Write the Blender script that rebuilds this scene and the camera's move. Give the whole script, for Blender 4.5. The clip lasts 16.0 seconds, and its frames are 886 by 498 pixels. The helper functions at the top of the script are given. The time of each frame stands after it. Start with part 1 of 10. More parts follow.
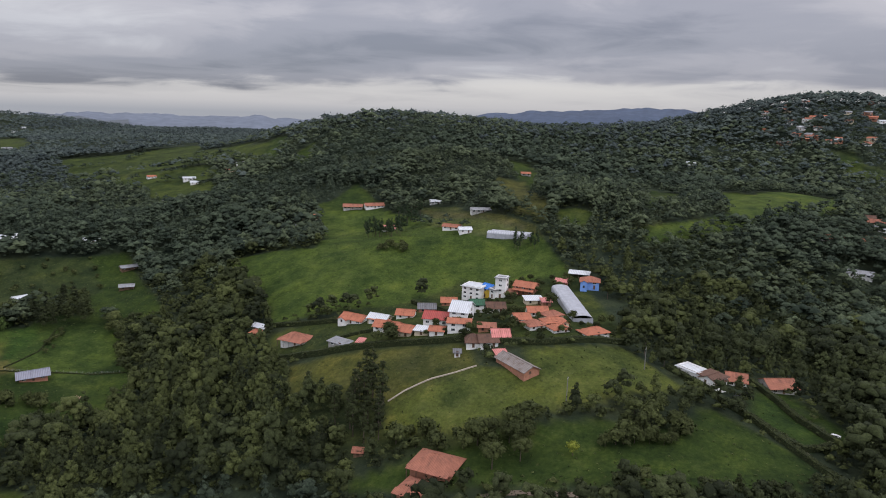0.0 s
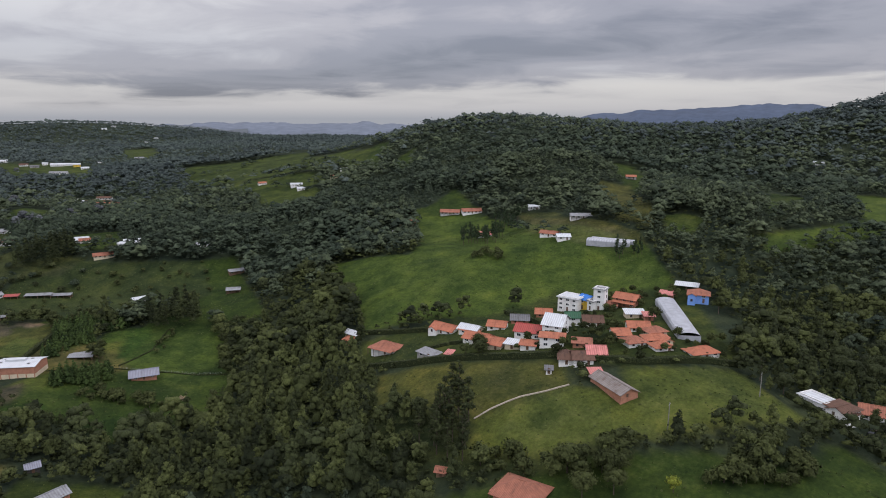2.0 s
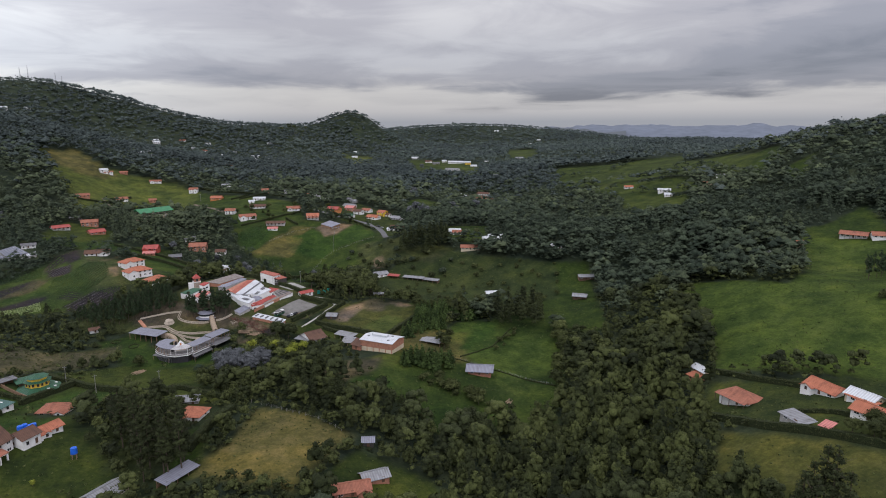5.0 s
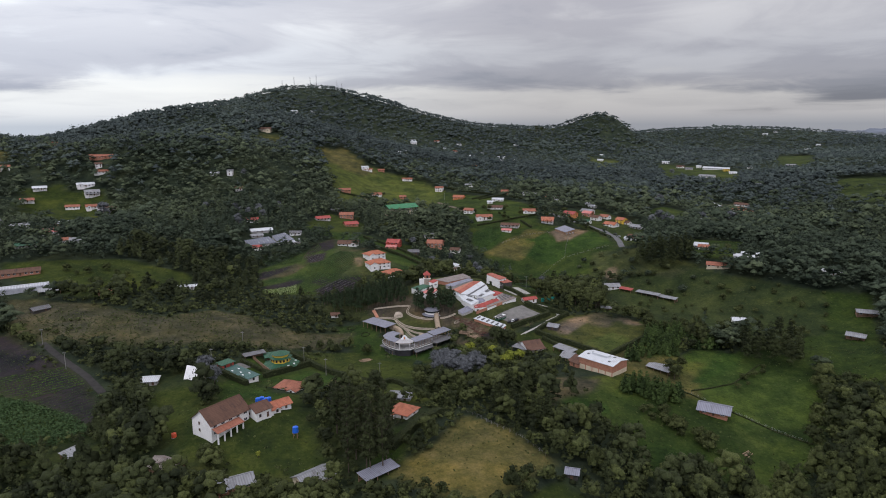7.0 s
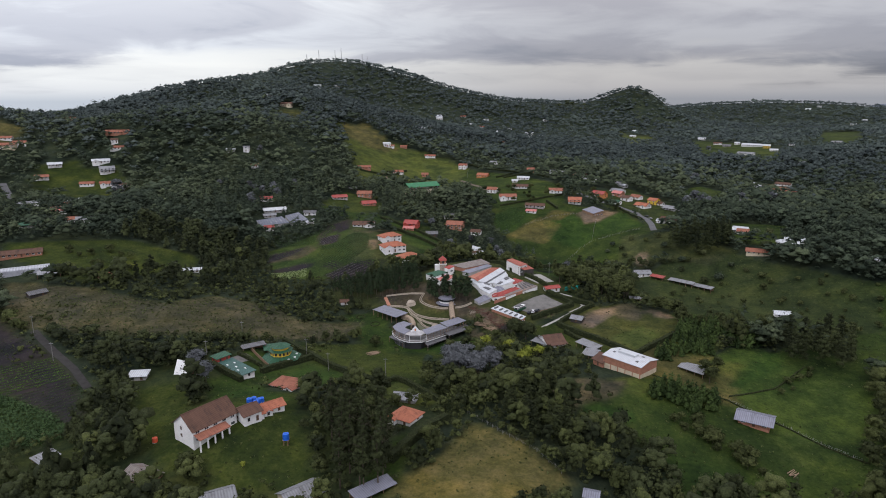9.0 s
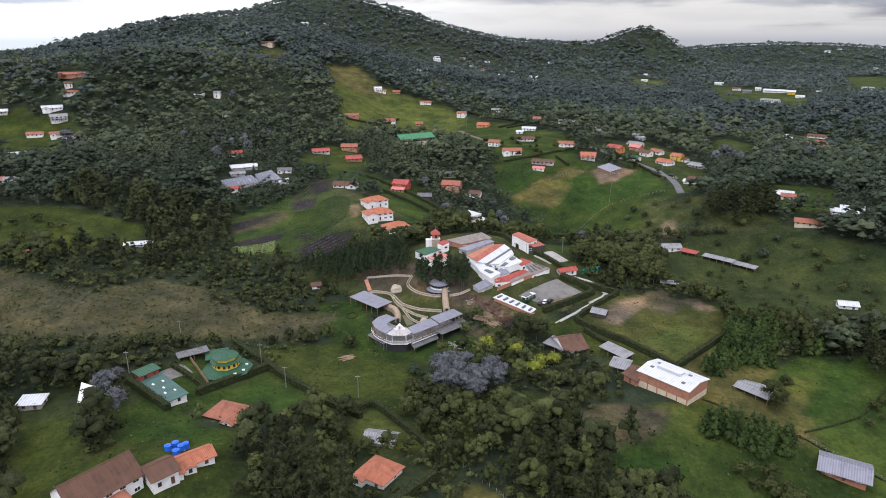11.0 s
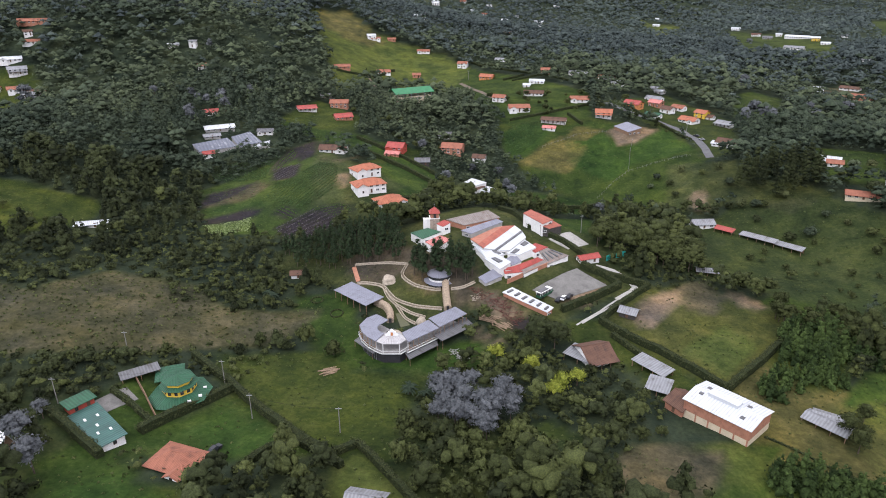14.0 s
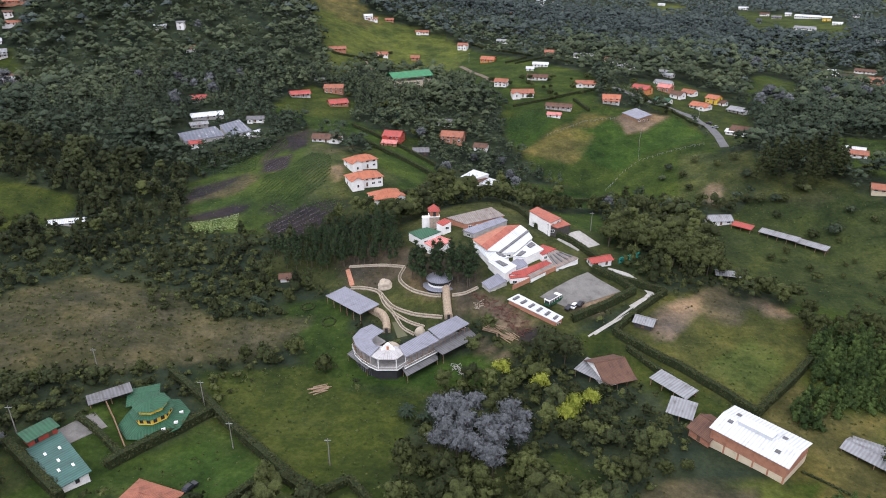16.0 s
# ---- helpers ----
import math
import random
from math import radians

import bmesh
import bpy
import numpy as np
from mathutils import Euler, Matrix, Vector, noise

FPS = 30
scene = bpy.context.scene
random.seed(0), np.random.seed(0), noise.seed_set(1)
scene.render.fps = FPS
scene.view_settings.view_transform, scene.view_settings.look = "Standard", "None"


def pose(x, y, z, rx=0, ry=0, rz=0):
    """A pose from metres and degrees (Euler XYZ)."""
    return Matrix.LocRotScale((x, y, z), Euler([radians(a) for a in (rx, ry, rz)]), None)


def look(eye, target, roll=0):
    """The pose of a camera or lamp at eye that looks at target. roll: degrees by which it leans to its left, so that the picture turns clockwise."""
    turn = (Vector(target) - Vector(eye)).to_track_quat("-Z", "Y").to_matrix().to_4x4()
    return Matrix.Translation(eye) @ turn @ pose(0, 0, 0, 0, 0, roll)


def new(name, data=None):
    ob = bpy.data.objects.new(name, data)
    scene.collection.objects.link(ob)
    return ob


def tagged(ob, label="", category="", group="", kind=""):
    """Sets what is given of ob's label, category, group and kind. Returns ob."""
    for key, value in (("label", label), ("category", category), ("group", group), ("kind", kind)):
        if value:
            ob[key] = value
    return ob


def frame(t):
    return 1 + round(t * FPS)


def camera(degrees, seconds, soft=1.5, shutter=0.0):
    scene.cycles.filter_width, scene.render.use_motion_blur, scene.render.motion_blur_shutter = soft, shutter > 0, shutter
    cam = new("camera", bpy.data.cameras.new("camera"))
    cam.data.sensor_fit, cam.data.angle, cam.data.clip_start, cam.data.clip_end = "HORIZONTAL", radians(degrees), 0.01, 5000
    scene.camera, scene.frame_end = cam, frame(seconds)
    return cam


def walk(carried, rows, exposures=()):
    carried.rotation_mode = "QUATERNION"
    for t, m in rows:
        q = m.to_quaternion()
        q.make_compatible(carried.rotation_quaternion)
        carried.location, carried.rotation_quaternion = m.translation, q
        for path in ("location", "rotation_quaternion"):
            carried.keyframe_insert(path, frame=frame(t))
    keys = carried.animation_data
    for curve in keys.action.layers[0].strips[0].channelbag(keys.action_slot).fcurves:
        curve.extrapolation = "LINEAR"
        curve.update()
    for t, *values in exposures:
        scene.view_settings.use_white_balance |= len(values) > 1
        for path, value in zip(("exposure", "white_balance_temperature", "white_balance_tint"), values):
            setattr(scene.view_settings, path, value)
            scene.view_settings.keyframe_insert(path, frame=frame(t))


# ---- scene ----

# camera
EXPOSURES = ((0.0, 0.1), (2.5, 0.05), (4.0, 0.0), (4.7, 0.0), (6.8, -0.1), (9.0, -0.1), (9.8, 0.05), (11.3, 0.58), (12.0, 0.65), (16.0, 0.65))
cam = camera(68.89, 16.0, soft=1.0)


def at(x, y, z, yaw, pitch, roll):
    return Matrix.Translation((x, y, z)) @ Euler((0, 0, radians(yaw))).to_matrix().to_4x4() @ Euler((radians(90 + pitch), 0, 0)).to_matrix().to_4x4() @ Euler((0, 0, radians(roll))).to_matrix().to_4x4()


walk(cam, [
    (0.0, at(-64.00, -204.10, 138.51, -65.831, -11.514, 1.583)),
    (0.2, at(-64.24, -205.73, 138.85, -65.555, -11.479, 0.874)),
    (0.5, at(-64.08, -207.51, 139.28, -65.032, -11.437, 0.247)),
    (1.0, at(-60.71, -206.67, 139.55, -63.365, -11.428, 0.212)),
    (1.5, at(-56.31, -205.32, 139.38, -60.403, -11.413, 0.202)),
    (2.0, at(-51.99, -203.85, 139.20, -56.452, -11.395, 0.143)),
    (2.5, at(-47.11, -202.01, 138.91, -51.448, -11.381, 0.066)),
    (3.0, at(-42.16, -199.84, 138.66, -46.076, -11.370, -0.033)),
    (3.5, at(-37.25, -197.59, 138.40, -40.760, -11.330, -0.082)),
    (4.0, at(-32.63, -194.99, 138.07, -35.302, -11.264, -0.170)),
    (4.5, at(-28.26, -191.54, 137.84, -29.645, -11.205, -0.204)),
    (4.7, at(-26.70, -190.09, 137.79, -27.380, -11.173, -0.235)),
    (6.8, at(-12.46, -174.03, 137.61, -4.611, -10.908, -0.273)),
    (7.0, at(-11.37, -172.34, 137.71, -2.459, -10.863, -0.233)),
    (7.5, at(-8.76, -167.67, 137.80, 0.241, -10.834, -0.211)),
    (8.0, at(-6.86, -162.48, 137.69, 0.215, -10.812, -0.195)),
    (8.5, at(-4.43, -155.06, 137.53, 0.223, -11.264, -0.223)),
    (9.0, at(-2.40, -144.20, 137.39, 0.184, -12.998, -0.279)),
    (9.2, at(-1.81, -138.29, 137.28, 0.148, -13.947, -0.294)),
    (11.3, at(0.99, -62.31, 134.79, 0.113, -18.810, -0.047)),
    (11.5, at(1.08, -56.75, 134.54, 0.131, -19.629, -0.059)),
    (12.0, at(0.83, -46.83, 134.51, 0.101, -21.066, -0.102)),
    (12.5, at(0.64, -38.96, 134.71, 0.094, -21.276, -0.118)),
    (13.0, at(0.49, -32.80, 134.80, 0.067, -21.510, -0.103)),
    (13.5, at(0.47, -27.32, 134.85, 0.072, -21.954, -0.160)),
    (14.0, at(0.39, -21.81, 134.91, 0.065, -22.396, -0.169)),
    (14.5, at(0.37, -16.32, 134.93, 0.056, -22.821, -0.211)),
    (15.0, at(0.23, -10.85, 134.95, 0.029, -23.225, -0.191)),
    (15.5, at(0.19, -5.40, 134.98, 0.032, -23.651, -0.195)),
    (16.0, at(0.00, 0.00, 135.01, 0.006, -24.086, -0.185)),
], EXPOSURES)

# world, sun
world = bpy.data.worlds.new("overcast")
scene.world = world
world.use_nodes = True


def node(tree, kind, **values):
    n = tree.nodes.new(kind)
    for key, value in values.items():
        if key in n.inputs:
            n.inputs[key].default_value = value
    return n


def ramp(tree, stops, source=None, smooth=False):
    n = tree.nodes.new("ShaderNodeValToRGB")
    els = n.color_ramp.elements
    while len(els) > 1:
        els.remove(els[-1])
    els[0].position, els[0].color = stops[0][0], (*stops[0][1], 1)
    for p, c in stops[1:]:
        els.new(p).color = (*c, 1)
    if smooth:
        n.color_ramp.interpolation = "EASE"
    if source is not None:
        tree.links.new(source, n.inputs[0])
    return n.outputs[0]


def calc(tree, op, a, b=None, c=None):
    n = tree.nodes.new("ShaderNodeMath")
    n.operation = op
    for i, v in enumerate((a, b, c)):
        if v is None:
            continue
        if isinstance(v, (int, float)):
            n.inputs[i].default_value = v
        else:
            tree.links.new(v, n.inputs[i])
    return n.outputs[0]


def mixed(tree, fac, a, b, mode="MIX"):
    n = tree.nodes.new("ShaderNodeMix")
    n.data_type, n.blend_type = "RGBA", mode
    for sock, v in ((n.inputs[0], fac), (n.inputs[6], a), (n.inputs[7], b)):
        if isinstance(v, (int, float)):
            sock.default_value = v
        elif isinstance(v, tuple):
            sock.default_value = (*v, 1)
        else:
            tree.links.new(v, sock)
    return n.outputs[2]


def overcast_sky(w):
    t = w.node_tree
    t.nodes.clear()
    out = t.nodes.new("ShaderNodeOutputWorld")
    way = t.nodes.new("ShaderNodeTexCoord").outputs["Generated"]
    sep = t.nodes.new("ShaderNodeSeparateXYZ")
    t.links.new(way, sep.inputs[0])
    x, y, z = sep.outputs
    up = calc(t, "MAXIMUM", z, 0.0)
    # heavy cloud banks on one level, seen from below: broad above, thin and close together towards the horizon
    far = calc(t, "DIVIDE", 1.0, calc(t, "ADD", up, 0.10))
    com = t.nodes.new("ShaderNodeCombineXYZ")
    t.links.new(calc(t, "MULTIPLY", x, far), com.inputs[0])
    t.links.new(calc(t, "MULTIPLY", y, far), com.inputs[1])
    com.inputs[2].default_value = 3.7

    def clouds(scale, detail, rough, warp):
        n = node(t, "ShaderNodeTexNoise", Scale=scale, Detail=detail, Roughness=rough, Distortion=warp)
        t.links.new(com.outputs[0], n.inputs["Vector"])
        return n.outputs[0]

    big, small = clouds(0.30, 3.0, 0.5, 0.35), clouds(1.0, 6.0, 0.58, 0.5)
    cover = calc(t, "ADD", calc(t, "MULTIPLY", big, 0.70), calc(t, "MULTIPLY", small, 0.30))
    deck = ramp(t, [(0.34, (0.23, 0.235, 0.290)), (0.44, (0.35, 0.348, 0.405)), (0.52, (0.48, 0.465, 0.510)), (0.62, (0.68, 0.665, 0.69))], cover, True)
    # a bright strip between the ragged cloud base and the hills, darkest cloud just over it
    lift = calc(t, "ADD", up, calc(t, "ADD", calc(t, "MULTIPLY", calc(t, "SUBTRACT", big, 0.5), -0.11), calc(t, "MULTIPLY", calc(t, "SUBTRACT", small, 0.5), -0.05)))
    belly = ramp(t, [(0.040, (0.72, 0.73, 0.78)), (0.075, (0.80, 0.81, 0.85)), (0.14, (1.0, 1.0, 1.0))], lift, True)
    deck = mixed(t, 1.0, deck, belly, "MULTIPLY")
    rim = ramp(t, [(0.0, (0.36, 0.375, 0.43)), (0.016, (0.53, 0.52, 0.55)), (0.05, (0.66, 0.635, 0.635))], up)
    rim_fac = ramp(t, [(0.022, (1, 1, 1)), (0.040, (0.80, 0.80, 0.80)), (0.060, (0.0, 0.0, 0.0))], lift, True)
    low = mixed(t, rim_fac, deck, rim)
    # the side towards -x, +y is whiter
    side = calc(t, "ADD", calc(t, "MULTIPLY", x, -0.75), calc(t, "MULTIPLY", y, 0.55))
    white = ramp(t, [(0.35, (1, 1, 1)), (0.90, (1.8, 1.9, 1.9))], side, True)
    low = mixed(t, 1.0, low, white, "MULTIPLY")
    over = ramp(t, [(0.0, (0.86, 0.86, 0.86)), (0.28, (1.0, 1.0, 1.0)), (0.5, (2.15, 2.15, 2.15)), (1.0, (2.7, 2.7, 2.7))], up, True)
    n_over = mixed(t, 1.0, low, over, "MULTIPLY")
    # thinner cloud, and so more light, behind the walk
    south = ramp(t, [(0.15, (1, 1, 1)), (0.75, (2.1, 2.12, 2.16))], calc(t, "MULTIPLY", y, -1.0), True)
    n_over = mixed(t, 1.0, n_over, south, "MULTIPLY")
    bg = node(t, "ShaderNodeBackground", Strength=SKY)
    t.links.new(n_over, bg.inputs[0])
    sky = t.nodes.new("ShaderNodeTexSky")
    sky.sky_type, sky.sun_disc, sky.sun_elevation, sky.sun_rotation = "NISHITA", False, radians(50), radians(212)
    bg2 = node(t, "ShaderNodeBackground", Strength=0.012)
    t.links.new(sky.outputs[0], bg2.inputs[0])
    add = t.nodes.new("ShaderNodeAddShader")
    t.links.new(bg.outputs[0], add.inputs[0])
    t.links.new(bg2.outputs[0], add.inputs[1])
    t.links.new(add.outputs[0], out.inputs[0])


SKY = 1.0
overcast_sky(world)
sun = new("sun", bpy.data.lights.new("sun", "SUN"))
sun.data.energy, sun.data.angle, sun.data.color = 0.76, radians(25), (1.0, 0.985, 0.96)
sun.matrix_world = look((-190, -300, 420), (0, 0, 0))

# the lie of the land


# Broad swells on a coarse grid and a finer one, and the far hills, in metres.
SWELL = (
    (0.0, 3.2, 3.3, 11.5, -5.6, 15.4, 28.5),
    (-0.0, -0.6, -10.5, -1.7, 2.7, 31.2, 3.3),
    (0.5, -7.0, -9.1, -23.9, -5.6, -0.0, 18.6),
    (-11.8, -8.7, -13.0, -9.7, -14.3, 4.5, -4.2),
    (4.9, 2.7, -13.7, -25.9, -2.6, -15.4, -12.4),
    (-19.1, 4.4, -4.6, 3.3, -10.0, -9.4, -3.5),
    (39.3, 33.3, -20.0, 7.6, -0.6, -11.5, -2.8),
)
FINE = (
    (-0.2, -0.4, -3.6, -2.2, 9.1, 2.9),
    (-0.2, 1.5, -14.9, -2.5, 7.6, -10.2),
    (-2.2, -5.4, 6.0, -12.9, -4.8, 12.1),
    (-2.5, -1.3, 0.8, 2.5, -14.2, 4.4),
    (4.6, -9.7, -12.6, -1.7, -3.7, -11.7),
    (-6.7, -8.5, 15.3, -0.2, -14.4, 7.2),
    (-13.0, 11.3, -3.7, -6.0, 9.9, 0.9),
)
HILLS = (
    (-280, 1560, 330, 184.4),
    (-430, 1080, 300, 101.5),
    (-560, 760, 260, 9.6),
    (-120, 1400, 260, -20.5),
    (20, 1650, 250, 32.6),
    (350, 1750, 300, 70.0),
    (545, 1730, 105, 69.6),
    (700, 2000, 250, 11.0),
    (950, 2350, 400, 47.9),
    (1400, 2200, 450, 58.1),
    (740, 250, 260, 68.0),
    (950, 380, 260, 32.8),
    (1100, -300, 300, 118.0),
    (1300, -600, 350, 44.6),
    (620, -90, 190, 3.2),
    (920, 30, 200, 28.0),
    (-620, 640, 170, 56.7),
    (500, -350, 250, -0.5),
    (1500, 1200, 500, 34.6),
    (850, 900, 350, 26.5),
    (450, 900, 300, -9.0),
    (150, 1100, 300, 15.8),
    (-200, 900, 220, 37.0),
    (-600, 300, 300, 18.9),
    (0, -500, 300, -22.3),
    (-400, -200, 300, -52.4),
    (318, -22, 48, 4.5),
    (300, 62, 42, 4.0),
    (258, 34, 38, -4.0),
    (352, 40, 40, -3.0),
    (268, -28, 34, 2.5),
    (-84, 74, 26, 7.0), (-114, 113, 11, 4.8),
)


def land(x, y):
    """The height of the ground, for numbers or arrays."""
    x, y = np.asarray(x, float), np.asarray(y, float)
    z = np.full(np.broadcast(x, y).shape, 45.0)
    for j, row in enumerate(SWELL):
        for i, a in enumerate(row):
            z += a * np.exp(-((x + 350 - 150 * i) ** 2 + (y + 250 - 150 * j) ** 2) / 110.0**2)
    for a, b, s, h in HILLS:
        z += h * np.exp(-((x - a) ** 2 + (y - b) ** 2) / float(s) ** 2)
    for j, row in enumerate(FINE):
        for i, a in enumerate(row):
            z += a * np.exp(-((x + 140 - 80 * i) ** 2 + (y + 140 - 80 * j) ** 2) / 60.0**2)
    return z


def wobble(x, y, size, seed):
    """Smooth value noise from -1 to 1 with features of that size, for arrays."""
    x, y = np.asarray(x, float) / size, np.asarray(y, float) / size
    i, j = np.floor(x), np.floor(y)
    u, v = x - i, y - j
    u, v = u * u * (3 - 2 * u), v * v * (3 - 2 * v)

    def h(a, b):
        s = np.sin(a * 127.1 + b * 311.7 + seed * 74.7) * 43758.5453
        return 2 * (s - np.floor(s)) - 1

    return (h(i, j) * (1 - u) + h(i + 1, j) * u) * (1 - v) + (h(i, j + 1) * (1 - u) + h(i + 1, j + 1) * u) * v


def inside(x, y, poly, soft=0.0):
    """1 inside a polygon, 0 outside; with a soft edge of about that many metres."""
    x, y = np.asarray(x, float), np.asarray(y, float)
    hit = np.zeros(x.shape, bool)
    near = np.full(x.shape, 1e9)
    n = len(poly)
    for k in range(n):
        (ax, ay), (bx, by) = poly[k], poly[(k + 1) % n]
        if ay != by:
            cross = ((ay > y) != (by > y)) & (x < (bx - ax) * (y - ay) / (by - ay) + ax)
            hit ^= cross
        if soft:
            dx, dy = bx - ax, by - ay
            s = np.clip(((x - ax) * dx + (y - ay) * dy) / (dx * dx + dy * dy + 1e-9), 0, 1)
            near = np.minimum(near, np.hypot(x - ax - s * dx, y - ay - s * dy))
    if not soft:
        return hit.astype(float)
    return np.clip(0.5 + np.where(hit, near, -near) / soft, 0, 1)

# fields and clearings: kind and outline in the plan
FIELDS = []


def field(kind, *corners):
    FIELDS.append((kind, corners))


field("clearing", (-43, 245), (-19, 239), (16, 216), (13, 206), (1, 200), (-17, 201), (-30, 213))
field("dry", (-23, 36), (-5, 52), (7, 77), (23, 66), (39, 44), (13, 16), (9, 10))
field("grass", (12, 9), (38, 32), (56, 13), (62, -11))
field("pasture", (95, 132), (115, 142), (145, 147), (183, 173), (196, 138), (173, 93), (145, 51), (83, 53), (71, 73), (60, 97))
field("field", (59, 193), (84, 216), (109, 212), (134, 190), (89, 148))
field("pasture", (45, 442), (113, 470), (158, 454), (168, 383), (159, 354), (136, 318), (79, 385), (55, 412))
field("pasture2", (133, 294), (160, 316), (205, 306), (238, 258), (258, 227), (230, 182), (179, 177), (149, 213), (105, 234))
field("marsh", (-265, 225), (-207, 219), (-155, 197), (-101, 205), (-48, 214), (-60, 190), (-108, 166), (-151, 153), (-194, 156), (-230, 171))
field("marsh", (-156, 203), (-138, 223), (-102, 222), (-78, 200), (-85, 180), (-101, 166), (-132, 164))
field("grass", (-81, 175), (-49, 186), (-28, 170), (-4, 169), (-21, 110), (-45, 126), (-67, 147))
field("grass", (-302, 283), (-224, 300), (-171, 294), (-173, 267), (-217, 226), (-288, 261))
field("crop", (-139, 333), (-104, 370), (-88, 404), (-50, 349), (-56, 296), (-77, 275), (-121, 286))
field("crop", (-227, 132), (-217, 128), (-168, 93), (-146, 81), (-145, 70), (-178, 60))
field("soil", (-234, 146), (-227, 165), (-184, 136), (-203, 120))
field("crop2", (-207, 115), (-185, 130), (-165, 115), (-181, 100))
field("soil", (-180, 99), (-162, 113), (-144, 87), (-146, 81))
field("green_field", (-162, 827), (-126, 837), (-81, 795), (7, 748), (29, 701), (6, 606), (-70, 658), (-93, 558), (-113, 643))
field("pasture", (-77, 746), (29, 701), (126, 545), (113, 474), (47, 461), (5, 596))
field("grass", (-105, 75), (-89, 104), (-64, 105), (-53, 66), (-43, 40), (-77, 41))
field("lawn", (-105, 130), (-102, 144), (-97, 158), (-76, 135), (-69, 150), (-45, 132), (-32, 120), (-98, 117))
field("lawn", (-63, 222), (-41, 227), (-28, 186), (-12, 179), (14, 190), (23, 184), (13, 171), (-30, 172), (-47, 187))
field("field", (151, -36), (160, -80), (166, -113), (151, -123), (127, -100), (129, -85), (130, -52))
field("green_field", (126, -99), (151, -124), (154, -145), (167, -136), (192, -171), (170, -196), (137, -160), (117, -127), (112, -107))
field("pasture", (89, -106), (120, -146), (130, -161), (139, -195), (161, -204), (142, -227), (129, -236), (115, -226), (84, -109))
field("lawn", (184, -217), (202, -229), (155, -241), (144, -231), (161, -217))
field("lawn", (196, -231), (166, -248), (153, -252), (155, -244))
field("meadow", (274, 113), (286, 46), (368, 82), (402, 49), (328, -96), (294, -120), (280, -127), (271, -91), (272, -66), (221, -49), (196, 10), (214, 29))
field("meadow", (396, 123), (410, 58), (366, 34), (313, 55))
field("village", (185, 5), (202, -27), (235, -55), (274, -65), (279, -111), (281, -132), (204, -172), (171, -137), (170, -114), (162, -65), (163, -15))
field("far", (353, -156), (406, -192), (466, -243), (415, -220), (355, -168))
field("far", (531, -187), (526, -246), (688, -337), (574, -318), (460, -242), (470, -201))
field("far", (547, -116), (584, -150), (466, -156))
field("far", (367, -92), (372, -118), (354, -119))
field("olive", (494, -5), (539, -18), (373, -91), (416, -52))
field("olive", (328, -96), (352, -23), (413, 33), (370, -42), (343, -88))
field("pasture", (222, 254), (281, 218), (211, 103), (190, 142), (228, 205))
field("pasture", (133, 149), (190, 123), (159, 81), (130, 36), (99, 50), (88, 79), (140, 85))
field("pasture", (63, 436), (136, 468), (171, 401), (139, 328), (56, 383))
field("far", (597, 739), (709, 706), (701, 553), (650, 371), (598, 355), (572, 539))
field("far", (495, 546), (552, 490), (576, 436), (546, 355), (477, 403))
field("pasture", (413, 124), (476, 133), (439, 92), (388, 117))
field("pasture", (109, 196), (141, 221), (197, 244), (171, 204), (150, 201))
field("dirt", (46, 214), (53, 221), (66, 216), (56, 203), (46, 207))
field("dirt", (10, 217), (16, 215), (26, 209), (33, 198), (27, 194), (20, 201), (12, 209))
field("dirt", (13, 194), (23, 186), (24, 184), (21, 183), (12, 191))
field("needles", (-46, 250), (-30, 262), (-10, 244), (12, 234), (14, 220), (6, 216), (-4, 217), (-13, 223), (-18, 231), (-26, 226), (-37, 231))
field("needles", (3, 217), (11, 217), (12, 209), (3, 207))
field("grass", (42, 193), (59, 197), (75, 173), (85, 147), (71, 148), (64, 166), (49, 181))
field("dry", (85, 147), (101, 140), (112, 128), (107, 120), (87, 124), (96, 133))
field("grass", (40, 463), (95, 490), (161, 445), (165, 368), (100, 351), (62, 374), (44, 414))
field("lawn", (15, 359), (41, 370), (95, 360), (83, 334), (45, 343))
field("lawn", (-123, 450), (-56, 433), (-1, 369), (-7, 342), (-53, 399), (-84, 412))
field("lawn", (-22, 66), (-12, 73), (-19, 33), (-32, 34))
field("grass", (88, 147), (104, 160), (132, 185), (162, 204), (110, 122), (89, 120), (91, 133))
field("grass", (42, 193), (60, 193), (88, 147), (72, 143), (63, 164), (48, 181))
field("clearing", (-16, 269), (1, 283), (35, 325), (45, 276), (74, 264), (73, 230), (85, 218), (56, 203), (42, 193), (22, 190), (9, 212), (-8, 236))
field("soil", (24, 198), (35, 200), (40, 193), (28, 191))
field("clearing", (-79, 263), (-58, 273), (-16, 269), (12, 230), (11, 212), (-13, 215), (-41, 228), (-72, 243))
field("lawn", (42, 310), (84, 326), (78, 258), (65, 246), (46, 250))
field("clearing", (-82, 390), (-22, 335), (-36, 282), (-69, 297))
field("lawn", (-56, 348), (-21, 394), (2, 328), (-27, 293), (-42, 299))
field("grass", (-48, 367), (-44, 422), (-14, 410), (-16, 381))
field("grass", (-425, 520), (-362, 559), (-327, 518), (-328, 496), (-398, 473))
field("grass", (-122, 444), (-103, 519), (-62, 484), (-63, 424), (-102, 426))
field("village", (135, 521), (200, 563), (227, 485), (191, 388), (165, 378), (174, 424), (151, 471))
field("dirt", (71, 192), (77, 204), (90, 210), (93, 207), (80, 196))
